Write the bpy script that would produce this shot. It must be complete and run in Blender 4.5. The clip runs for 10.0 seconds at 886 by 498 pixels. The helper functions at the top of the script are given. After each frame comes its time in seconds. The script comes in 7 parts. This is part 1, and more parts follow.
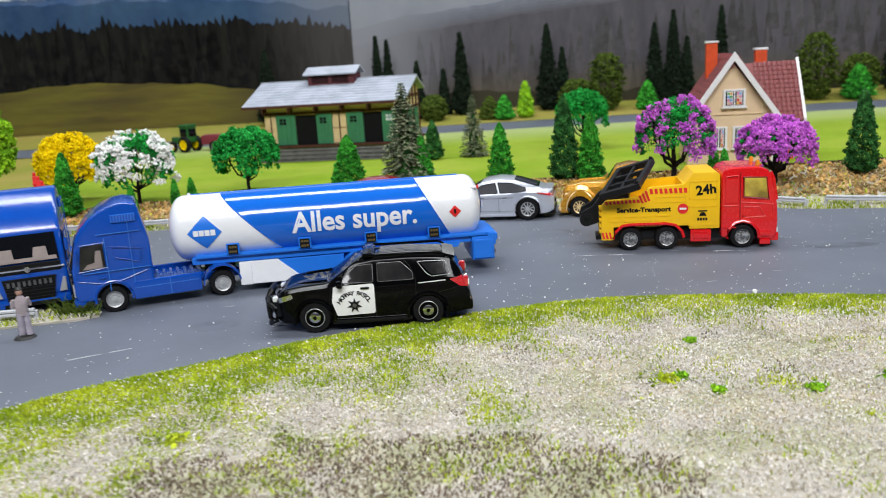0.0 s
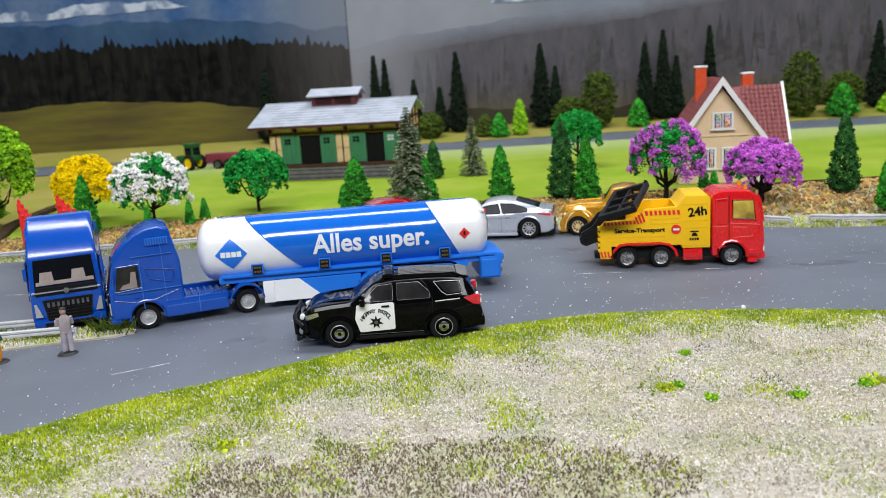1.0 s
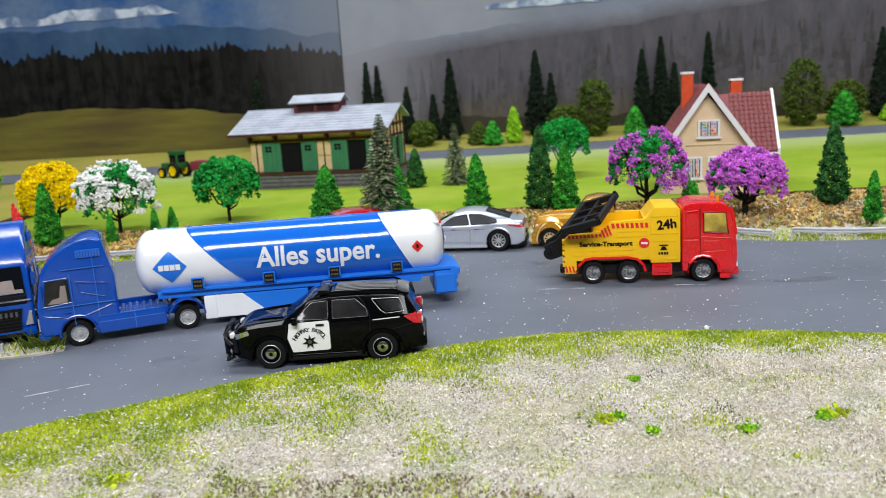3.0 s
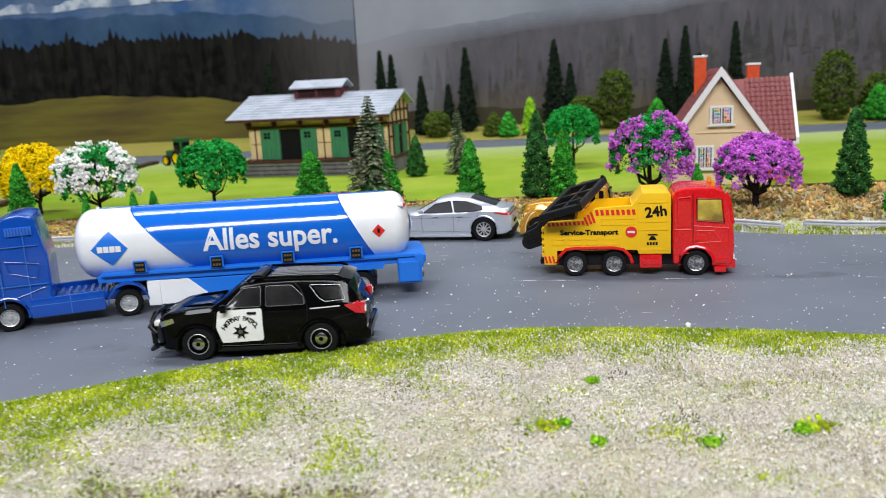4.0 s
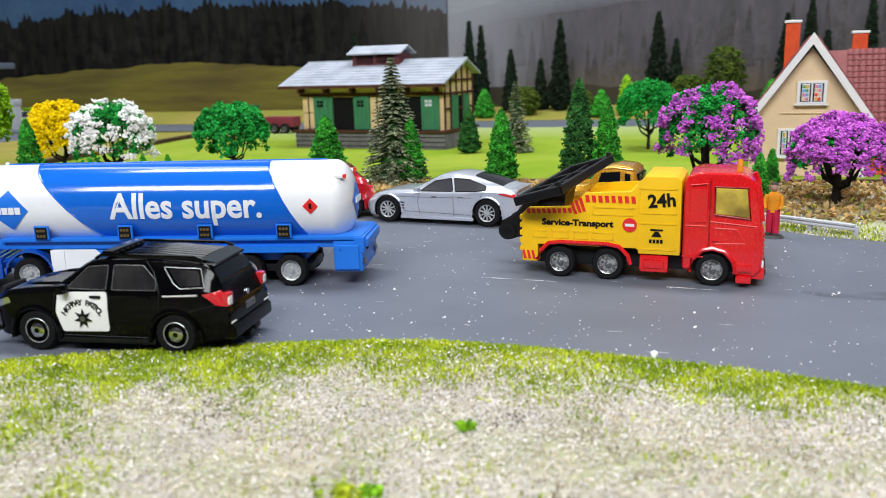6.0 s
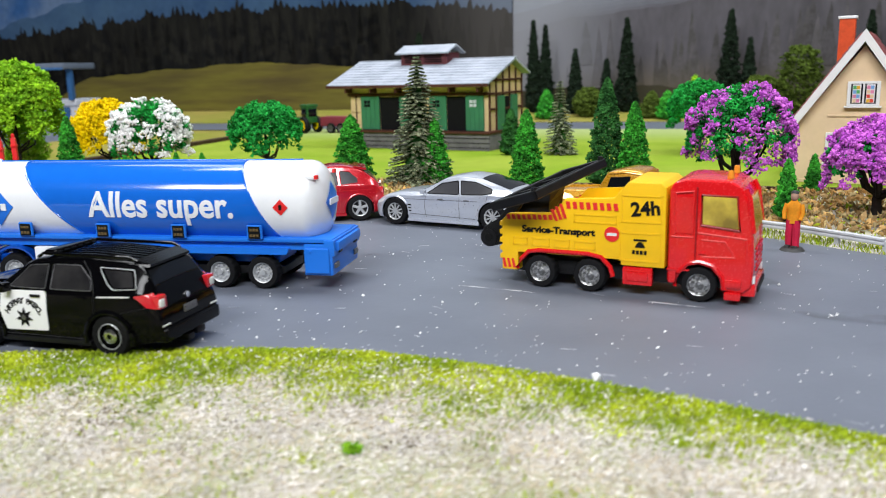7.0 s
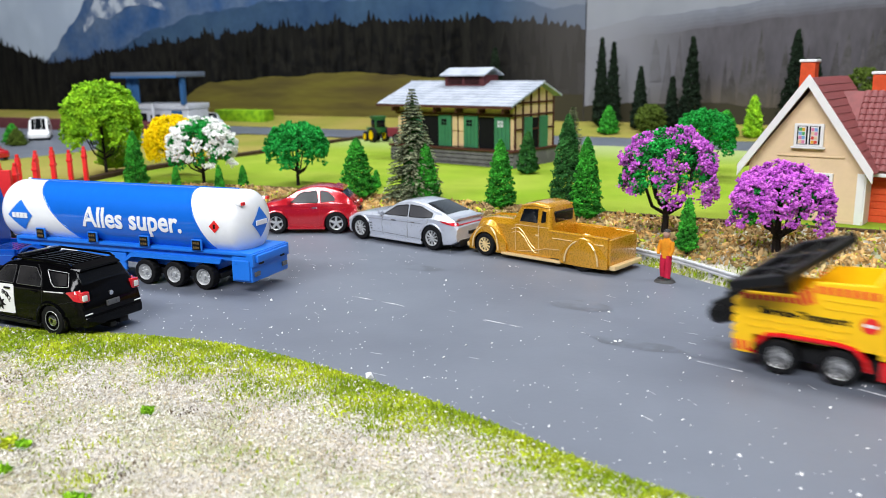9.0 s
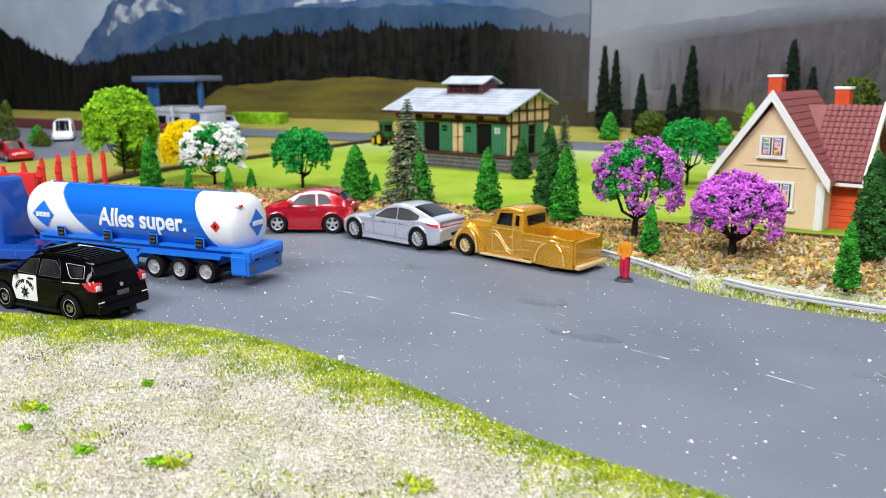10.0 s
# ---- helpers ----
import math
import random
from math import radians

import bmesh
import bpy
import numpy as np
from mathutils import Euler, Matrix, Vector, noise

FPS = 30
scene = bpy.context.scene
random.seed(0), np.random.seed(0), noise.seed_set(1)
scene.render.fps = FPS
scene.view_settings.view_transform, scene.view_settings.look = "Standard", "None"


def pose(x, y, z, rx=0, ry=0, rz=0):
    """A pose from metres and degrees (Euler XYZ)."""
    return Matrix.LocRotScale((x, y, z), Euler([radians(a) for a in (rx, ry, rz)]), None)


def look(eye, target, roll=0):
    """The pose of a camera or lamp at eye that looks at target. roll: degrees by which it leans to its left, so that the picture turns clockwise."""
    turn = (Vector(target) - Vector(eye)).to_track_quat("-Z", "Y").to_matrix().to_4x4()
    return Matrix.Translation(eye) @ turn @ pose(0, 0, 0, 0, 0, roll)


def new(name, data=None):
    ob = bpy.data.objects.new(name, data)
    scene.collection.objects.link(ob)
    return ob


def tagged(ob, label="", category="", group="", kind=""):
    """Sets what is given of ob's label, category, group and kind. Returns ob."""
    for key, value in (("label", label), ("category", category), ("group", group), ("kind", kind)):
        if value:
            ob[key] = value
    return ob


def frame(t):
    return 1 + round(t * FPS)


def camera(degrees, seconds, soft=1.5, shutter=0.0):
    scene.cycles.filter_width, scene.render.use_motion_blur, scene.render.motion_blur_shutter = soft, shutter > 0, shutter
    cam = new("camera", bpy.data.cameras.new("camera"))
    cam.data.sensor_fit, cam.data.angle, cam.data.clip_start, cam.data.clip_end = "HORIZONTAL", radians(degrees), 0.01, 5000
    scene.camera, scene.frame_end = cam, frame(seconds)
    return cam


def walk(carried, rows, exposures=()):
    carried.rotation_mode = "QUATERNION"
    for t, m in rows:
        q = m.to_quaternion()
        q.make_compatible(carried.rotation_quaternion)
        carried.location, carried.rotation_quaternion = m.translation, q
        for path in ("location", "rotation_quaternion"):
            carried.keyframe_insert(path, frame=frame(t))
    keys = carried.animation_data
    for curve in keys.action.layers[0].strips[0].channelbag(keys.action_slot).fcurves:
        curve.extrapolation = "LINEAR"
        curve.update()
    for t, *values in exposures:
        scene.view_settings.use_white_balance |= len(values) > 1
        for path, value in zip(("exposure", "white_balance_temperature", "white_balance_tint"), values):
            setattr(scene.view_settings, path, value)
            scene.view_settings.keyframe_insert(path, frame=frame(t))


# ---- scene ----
cam = camera(56.60, 10.0, 0.75, 0.5)
PATH = [
    (0, (0.00963, -0.00001, 0.09930), (-0.00234, 0.29186, 0.03096), -3.57),
    (0.5, (0.00144, -0.01909, 0.10654), (-0.00731, 0.27338, 0.04032), -3.62),
    (1, (0.00123, -0.02557, 0.10974), (-0.00708, 0.26731, 0.04531), -3.65),
    (1.5, (0.00555, -0.02744, 0.11279), (-0.00250, 0.26572, 0.04962), -3.67),
    (2, (0.01229, -0.02552, 0.11240), (0.00457, 0.26779, 0.04987), -3.66),
    (3.5, (0.04118, 0.01245, 0.09969), (0.02361, 0.30565, 0.03865), -3.32),
    (4, (0.05701, 0.02926, 0.09255), (0.03234, 0.32188, 0.03119), -3.07),
    (4.5, (0.07082, 0.05002, 0.09003), (0.03657, 0.34162, 0.02840), -2.86),
    (5, (0.08667, 0.06998, 0.08624), (0.04134, 0.35990, 0.02386), -2.56),
    (5.5, (0.10210, 0.08973, 0.08049), (0.04378, 0.37711, 0.01717), -2.25),
    (5.7, (0.10745, 0.09606, 0.07907), (0.04452, 0.38215, 0.01431), -1.97),
    (6.8, (0.14195, 0.12346, 0.07395), (0.04616, 0.40035, 0.00949), -1.65),
    (6.9, (0.14583, 0.12572, 0.07430), (0.04717, 0.40159, 0.00977), -1.73),
    (7, (0.15059, 0.12851, 0.07509), (0.04875, 0.40326, 0.01072), -1.59),
    (7.5, (0.17815, 0.13421, 0.07838), (0.06299, 0.40355, 0.01363), -1.38),
    (8, (0.21078, 0.13433, 0.08549), (0.08422, 0.39846, 0.02054), -1.08),
    (8.5, (0.23851, 0.12788, 0.08804), (0.09991, 0.38597, 0.02339), -1.01),
    (9, (0.26306, 0.11575, 0.09591), (0.11706, 0.36979, 0.03151), -0.79),
    (9.5, (0.28188, 0.10134, 0.10226), (0.13168, 0.35296, 0.03800), -0.60),
    (10, (0.29903, 0.09391, 0.10341), (0.14685, 0.34438, 0.03935), -0.48),
]
walk(cam, [(t, look(eye, target, roll)) for t, eye, target, roll in PATH],
     [(0, -0.12), (3.5, -0.1), (5.5, 0.0), (7, 0.1), (8.5, 0.2), (10, 0.27)])
cam.data.dof.use_dof = True
cam.data.dof.focus_distance = 0.33
cam.data.dof.aperture_fstop = 24.0

# ---- light: a closed room with ceiling panels over the layout table, and an added backdrop fill ----
MM = 0.001
world = bpy.data.worlds.new("room_air")
world.use_nodes = True
world.node_tree.nodes["Background"].inputs["Color"].default_value = (0.75, 0.85, 1.0, 1)
world.node_tree.nodes["Background"].inputs["Strength"].default_value = 0.25
scene.world = world
scene.view_settings.exposure = 0.0


def area(name, eye, target, sx, sy, watts, color):
    data = bpy.data.lights.new(name, "AREA")
    data.shape, data.size, data.size_y, data.energy, data.color = "RECTANGLE", sx, sy, watts, color
    ob = new(name, data)
    ob.matrix_world = look(eye, target)
    return ob


area("panel_light", (0.1, -0.75, 1.15), (0.12, 0.5, 0.0), 1.7, 0.3, 36.0, (0.95, 0.97, 1.0))
area("panel_light", (0.25, 0.75, 1.45), (0.25, 0.76, 0.0), 2.2, 0.3, 27.0, (0.93, 0.97, 1.0))
# Added fill that brightens the left backdrop; not a known fixture.
area("panel_light", (-0.6, 1.0, 1.5), (-0.5, 1.2, 0.0), 1.8, 0.25, 5.0, (0.94, 0.97, 1.0))


# ---- materials ----
def mat(name, color, rough=0.5, metal=0.0, var=0.12, scale=250.0, bump=0.0, bscale=900.0, coat=0.0, other=None,
        lo=0.42, hi=0.58, spec=None, island=0.0, stretch=(1, 1, 1)):
    """A Principled surface; color and other mix by a coarse noise, var is fine grain, scale counts features per metre."""
    m = bpy.data.materials.new(name)
    m.use_nodes = True
    nt = m.node_tree
    bs = nt.nodes["Principled BSDF"]
    tc = nt.nodes.new("ShaderNodeTexCoord")
    mp = nt.nodes.new("ShaderNodeMapping")
    mp.inputs["Scale"].default_value = stretch
    nt.links.new(tc.outputs["Object"], mp.inputs["Vector"])
    n1 = nt.nodes.new("ShaderNodeTexNoise")
    n1.inputs["Scale"].default_value, n1.inputs["Detail"].default_value = scale, 5
    nt.links.new(mp.outputs["Vector"], n1.inputs["Vector"])
    ramp = nt.nodes.new("ShaderNodeValToRGB")
    ramp.color_ramp.elements[0].position, ramp.color_ramp.elements[1].position = lo, hi
    o = other or [c * (1 - var) for c in color]
    ramp.color_ramp.elements[0].color = (*o, 1)
    ramp.color_ramp.elements[1].color = (*color, 1)
    nt.links.new(n1.outputs["Fac"], ramp.inputs["Fac"])
    n2 = nt.nodes.new("ShaderNodeTexNoise")
    n2.inputs["Scale"].default_value, n2.inputs["Detail"].default_value = scale * 5.3, 3
    nt.links.new(mp.outputs["Vector"], n2.inputs["Vector"])
    mr = nt.nodes.new("ShaderNodeMapRange")
    mr.inputs["To Min"].default_value, mr.inputs["To Max"].default_value = 1 - var, 1 + var
    nt.links.new(n2.outputs["Fac"], mr.inputs["Value"])
    mul = nt.nodes.new("ShaderNodeMix")
    mul.data_type, mul.blend_type = "RGBA", "MULTIPLY"
    mul.inputs["Factor"].default_value = 1.0
    nt.links.new(ramp.outputs["Color"], mul.inputs["A"])
    nt.links.new(mr.outputs["Result"], mul.inputs["B"])
    last = mul.outputs["Result"]
    if island:
        geo = nt.nodes.new("ShaderNodeNewGeometry")
        mi = nt.nodes.new("ShaderNodeMapRange")
        mi.inputs["To Min"].default_value, mi.inputs["To Max"].default_value = 1 - island, 1 + island
        nt.links.new(geo.outputs["Random Per Island"], mi.inputs["Value"])
        m2 = nt.nodes.new("ShaderNodeMix")
        m2.data_type, m2.blend_type = "RGBA", "MULTIPLY"
        m2.inputs["Factor"].default_value = 1.0
        nt.links.new(last, m2.inputs["A"])
        nt.links.new(mi.outputs["Result"], m2.inputs["B"])
        last = m2.outputs["Result"]
    nt.links.new(last, bs.inputs["Base Color"])
    bs.inputs["Metallic"].default_value = metal
    bs.inputs["Coat Weight"].default_value = coat
    bs.inputs["Coat Roughness"].default_value = 0.06
    bs.inputs["Specular IOR Level"].default_value = (0.5 if rough < 0.65 else 0.12) if spec is None else spec
    r = nt.nodes.new("ShaderNodeMapRange")
    r.inputs["To Min"].default_value, r.inputs["To Max"].default_value = max(0.02, rough - 0.08), min(1.0, rough + 0.08)
    nt.links.new(n2.outputs["Fac"], r.inputs["Value"])
    nt.links.new(r.outputs["Result"], bs.inputs["Roughness"])
    if bump:
        n3 = nt.nodes.new("ShaderNodeTexNoise")
        n3.inputs["Scale"].default_value, n3.inputs["Detail"].default_value = bscale, 4
        nt.links.new(mp.outputs["Vector"], n3.inputs["Vector"])
        bp = nt.nodes.new("ShaderNodeBump")
        bp.inputs["Strength"].default_value, bp.inputs["Distance"].default_value = bump, 0.0006
        nt.links.new(n3.outputs["Fac"], bp.inputs["Height"])
        nt.links.new(bp.outputs["Normal"], bs.inputs["Normal"])
    return m


ASPHALT = mat("asphalt_paint", (0.135, 0.15, 0.185), 0.55, var=0.06, scale=14, bump=0.12, bscale=500, other=(0.108, 0.12, 0.152), lo=0.35, hi=0.65)
STAIN = mat("asphalt_stain", (0.088, 0.098, 0.12), 0.5, var=0.1, scale=90, other=(0.12, 0.134, 0.166))
WHITE_LINE = mat("road_paint", (0.6, 0.6, 0.62), 0.7, var=0.2, scale=160, other=(0.19, 0.2, 0.235), lo=0.4, hi=0.6)
CRUMB = mat("white_crumb", (0.85, 0.85, 0.85), 0.8)
SOIL = mat("soil", (0.17, 0.125, 0.09), 0.95, var=0.25, scale=80, bump=0.5)
TURF = mat("flocked_turf", (0.48, 0.44, 0.38), 0.95, var=0.3, scale=45, bump=0.6, other=(0.38, 0.38, 0.24))
BLADE_GREEN = mat("grass_green", (0.45, 0.52, 0.03), 0.8, var=0.2, scale=60, other=(0.26, 0.36, 0.018), island=0.4)
BLADE_DRY = mat("grass_dry", (0.58, 0.5, 0.37), 0.85, var=0.2, scale=50, other=(0.42, 0.37, 0.28), island=0.28)
BLADE_BROWN = mat("grass_brown", (0.25, 0.19, 0.14), 0.9, var=0.25, scale=60, other=(0.16, 0.12, 0.085), island=0.35)
BLADE_WHITE = mat("grass_bleached", (0.74, 0.7, 0.66), 0.85, var=0.15, scale=60, island=0.2)
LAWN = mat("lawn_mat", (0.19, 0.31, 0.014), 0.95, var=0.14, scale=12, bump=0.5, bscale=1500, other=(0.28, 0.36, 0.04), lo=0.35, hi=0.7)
LAWN_FAR = mat("far_lawn", (0.24, 0.25, 0.04), 0.95, var=0.12, scale=9, bump=0.3, other=(0.33, 0.27, 0.07), lo=0.35, hi=0.65)
EDGING = mat("brown_edging", (0.075, 0.045, 0.025), 0.8, var=0.3, scale=150)
LEAF_DRY = mat("dry_leaf", (0.52, 0.31, 0.11), 0.85, var=0.25, scale=60, other=(0.33, 0.22, 0.1), island=0.55)
LEAF_PALE = mat("dry_leaf_pale", (0.55, 0.42, 0.2), 0.85, var=0.25, scale=60, island=0.4)
BARK = mat("bark", (0.028, 0.022, 0.02), 0.8, var=0.3, scale=300, bump=0.4)
LEAF_BRIGHT = mat("leaf_bright_green", (0.02, 0.34, 0.055), 0.75, var=0.2, scale=120, other=(0.008, 0.17, 0.022), island=0.5)
LEAF_THUJA = mat("leaf_thuja", (0.05, 0.34, 0.03), 0.8, var=0.2, scale=150, other=(0.02, 0.15, 0.015), island=0.55)
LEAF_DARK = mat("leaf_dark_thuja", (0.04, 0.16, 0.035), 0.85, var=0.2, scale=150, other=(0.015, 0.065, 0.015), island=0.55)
LEAF_SPRUCE = mat("spruce_needle", (0.31, 0.34, 0.21), 0.85, var=0.2, scale=200, other=(0.09, 0.12, 0.065), island=0.6)
LEAF_LIME = mat("leaf_lime", (0.3, 0.56, 0.02), 0.8, var=0.2, scale=100, other=(0.16, 0.36, 0.015), island=0.35)
LEAF_FAR = mat("leaf_far_dark", (0.012, 0.022, 0.012), 0.9, var=0.3, scale=100, island=0.4)
LEAF_OLIVE = mat("leaf_olive", (0.07, 0.105, 0.015), 0.9, var=0.2, scale=80, island=0.4)
PETAL_WHITE = mat("petal_white", (0.88, 0.88, 0.86), 0.8, var=0.06, island=0.12)
PETAL_YELLOW = mat("petal_yellow", (0.86, 0.62, 0.0), 0.8, var=0.1, island=0.15)
PETAL_PURPLE = mat("petal_purple", (0.64, 0.17, 0.66), 0.8, var=0.15, island=0.35, other=(0.44, 0.085, 0.5))
BLUE = mat("blue_plastic", (0.008, 0.13, 0.6), 0.13, var=0.03, coat=0.5)
BLUE_CAB = mat("blue_cab_paint", (0.003, 0.066, 0.4), 0.2, var=0.04, coat=0.4)
BLUE_FRAME = mat("blue_frame_plastic", (0.012, 0.17, 0.7), 0.35, var=0.03)
WHITE_PLASTIC = mat("white_plastic", (0.82, 0.83, 0.85), 0.18, var=0.02, coat=0.4)
BLACK = mat("black_plastic", (0.007, 0.007, 0.008), 0.42, var=0.2, spec=0.3)
RUBBER = mat("rubber", (0.006, 0.006, 0.007), 0.66, var=0.2, scale=400, spec=0.2)
BLACK_PAINT = mat("black_gloss_paint", (0.002, 0.002, 0.0025), 0.08, var=0.05, spec=0.16)
DARK_GLASS = mat("dark_window", (0.005, 0.006, 0.008), 0.08, var=0.05, spec=0.3)
GREY_GLASS = mat("grey_window", (0.075, 0.073, 0.075), 0.22, spec=0.08, var=0.1, scale=60, other=(0.05, 0.05, 0.055))
TINT_GLASS = mat("tinted_window", (0.026, 0.025, 0.026), 0.07, spec=0.35, var=0.1, scale=80, other=(0.012, 0.012, 0.013))
PLATE_MARK = mat("plate_mark", (0.13, 0.085, 0.03), 0.5)
WHITE_PAINT = mat("white_paint", (0.8, 0.8, 0.8), 0.35, var=0.02)
CHROME = mat("chrome", (0.75, 0.76, 0.78), 0.18, metal=1.0, var=0.05)
TEX_RIM = mat("textured_rim", (0.62, 0.62, 0.63), 0.35, metal=0.85, var=0.3, scale=700, other=(0.2, 0.2, 0.2))
GREY_RIM = mat("grey_rim", (0.56, 0.57, 0.58), 0.4, metal=0.5, var=0.08)
DARK_RIM = mat("dark_rim", (0.16, 0.16, 0.165), 0.3, metal=0.6, var=0.08)
RED = mat("red_paint", (0.68, 0.006, 0.01), 0.26, var=0.04, coat=0.6)
RED_PLASTIC = mat("red_plastic", (0.72, 0.02, 0.02), 0.4, var=0.04)
RED_CAR = mat("crimson_metallic", (0.48, 0.006, 0.016), 0.25, metal=0.25, var=0.05, coat=1.0)
YELLOW = mat("yellow_plastic", (0.86, 0.50, 0.004), 0.38, var=0.03)
CLEAR_YELLOW = mat("yellow_window", (0.62, 0.46, 0.06), 0.12, var=0.25, scale=90, other=(0.22, 0.15, 0.02), coat=0.5, lo=0.35, hi=0.6)
RED_SEAM = mat("red_paint_seam", (0.3, 0.0, 0.004), 0.4, var=0.1)
AMBER = mat("amber_beacon", (0.75, 0.3, 0.03), 0.2, var=0.1)
SILVER = mat("silver_paint", (0.52, 0.55, 0.62), 0.3, metal=0.35, var=0.03, coat=0.8)
GOLD = mat("gold_paint", (0.58, 0.28, 0.012), 0.28, metal=0.35, var=0.025, coat=1.0)
GOLD_PALE = mat("pale_gold_line", (0.9, 0.68, 0.34), 0.35, metal=0.4, var=0.05)
TAIL_RED = mat("tail_lamp", (0.6, 0.02, 0.03), 0.15, coat=1.0)
LAMP_WHITE = mat("lamp_lens", (0.8, 0.8, 0.8), 0.15, coat=1.0)
INK = mat("black_ink", (0.006, 0.006, 0.006), 0.5, spec=0.2)
# Lighter blue that paints the shine on the tractor cab's edges.
BLUE_HIGHLIGHT = mat("blue_edge_highlight", (0.03, 0.17, 0.62), 0.25)
TAN_SEAT = mat("tan_seat", (0.27, 0.22, 0.2), 0.6, var=0.1)
RAIL = mat("grey_rail", (0.5, 0.51, 0.54), 0.5, var=0.08)
SLATE = mat("slate_roof", (0.42, 0.45, 0.52), 0.7, var=0.1, scale=60, other=(0.34, 0.37, 0.43), bump=0.2)
WALL_CREAM = mat("cream_panel", (0.72, 0.52, 0.3), 0.7, var=0.1, scale=60)
TIMBER = mat("dark_timber", (0.09, 0.035, 0.025), 0.7, var=0.2, scale=120)
MAROON = mat("maroon_board", (0.14, 0.045, 0.05), 0.7, var=0.15, scale=120)
DOOR_GREEN = mat("green_door", (0.035, 0.19, 0.09), 0.6, var=0.12, scale=90)
STONE = mat("grey_stone", (0.17, 0.16, 0.17), 0.85, var=0.2, scale=120, bump=0.5)
# Near-black for joints, seams and panes, and for painted shade in doorways.
INSIDE = mat("dark_inside", (0.008, 0.008, 0.009), 0.9)
RENDER_CREAM = mat("cream_render", (0.74, 0.56, 0.36), 0.75, var=0.05, scale=80)
TILE_RED = mat("roof_tile_red", (0.21, 0.045, 0.045), 0.6, var=0.2, scale=200)
BRICK_RED = mat("brick_red", (0.72, 0.1, 0.035), 0.7, var=0.12, scale=200)
CURTAIN = mat("curtain_print", (0.75, 0.74, 0.76), 0.8, var=0.1, scale=300)
PATCHES = [mat("curtain_patch", c, 0.8, var=0.1) for c in ((0.7, 0.08, 0.06), (0.75, 0.42, 0.05), (0.1, 0.4, 0.14), (0.2, 0.4, 0.7), (0.7, 0.25, 0.4), (0.75, 0.55, 0.35))]
SKIN = mat("figure_tan", (0.45, 0.27, 0.2), 0.7)
CLOTH_GREY = mat("figure_grey", (0.36, 0.31, 0.32), 0.75, var=0.15)
CLOTH_LILAC = mat("figure_lilac", (0.4, 0.36, 0.42), 0.75, var=0.15)
CLOTH_ORANGE = mat("figure_orange", (0.75, 0.28, 0.02), 0.75, var=0.15)
CLOTH_RED = mat("figure_red", (0.55, 0.02, 0.06), 0.75, var=0.15)
CLOTH_GREEN = mat("figure_green", (0.08, 0.17, 0.1), 0.75, var=0.15)
SHOE = mat("figure_shoe", (0.03, 0.03, 0.03), 0.6)
GREEN_MACHINE = mat("green_machine", (0.02, 0.12, 0.03), 0.4, coat=0.3)
STATION_BLUE = mat("station_blue", (0.03, 0.12, 0.3), 0.5)
STATION_WHITE = mat("station_white", (0.6, 0.62, 0.68), 0.5)
CANOPY_GREY = mat("canopy_grey", (0.13, 0.16, 0.22), 0.6)
# Dark grey for the unseen room, chosen to cut reflections and bounce.
ROOM = mat("room_plaster", (0.12, 0.12, 0.125), 0.9, var=0.05, scale=4)
SKY_PRINT = mat("sky_print", (0.5, 0.58, 0.68), 0.8, spec=0.02, var=0.06, scale=4, other=(0.4, 0.47, 0.58))
MOUNT_PRINT = mat("mountain_print", (0.03, 0.085, 0.22), 0.8, spec=0.02, var=0.25, scale=18, other=(0.1, 0.15, 0.25), lo=0.4, hi=0.7)
SNOW_PRINT = mat("snow_print", (0.45, 0.5, 0.58), 0.8, spec=0.02, var=0.2, scale=40, other=(0.12, 0.17, 0.28))
HILL_PRINT = mat("hill_print", (0.028, 0.06, 0.13), 0.8, spec=0.02, var=0.2, scale=16, other=(0.05, 0.095, 0.165), lo=0.3, hi=0.7)
FOREST_PRINT = mat("forest_print", (0.006, 0.0062, 0.007), 0.8, spec=0.02, var=0.4, scale=45, other=(0.018, 0.0175, 0.015), lo=0.35, hi=0.7, stretch=(1.8, 1, 0.3))
MEADOW_PRINT = mat("meadow_print", (0.15, 0.13, 0.03), 0.8, spec=0.02, var=0.2, scale=22, other=(0.09, 0.07, 0.028), stretch=(0.3, 1, 3.0), lo=0.35, hi=0.65)
MIST_SKY = mat("misty_sky_print", (0.25, 0.26, 0.3), 0.8, spec=0.02, var=0.1, scale=5, other=(0.2, 0.21, 0.245))


def fade(m, axis, a, b, color):
    """Lets a material's colour fade to another along one axis, from a to b millimetres."""
    nt = m.node_tree
    bs = nt.nodes["Principled BSDF"]
    src = bs.inputs["Base Color"].links[0].from_socket
    tc = nt.nodes.new("ShaderNodeTexCoord")
    sp = nt.nodes.new("ShaderNodeSeparateXYZ")
    nt.links.new(tc.outputs["Object"], sp.inputs[0])
    mr = nt.nodes.new("ShaderNodeMapRange")
    mr.interpolation_type = "SMOOTHSTEP"
    mr.inputs["From Min"].default_value, mr.inputs["From Max"].default_value = a * MM, b * MM
    nt.links.new(sp.outputs[axis], mr.inputs["Value"])
    mx = nt.nodes.new("ShaderNodeMix")
    mx.data_type = "RGBA"
    nt.links.new(mr.outputs["Result"], mx.inputs["Factor"])
    nt.links.new(src, mx.inputs["A"])
    mx.inputs["B"].default_value = (*color, 1)
    nt.links.new(mx.outputs["Result"], bs.inputs["Base Color"])
    return m


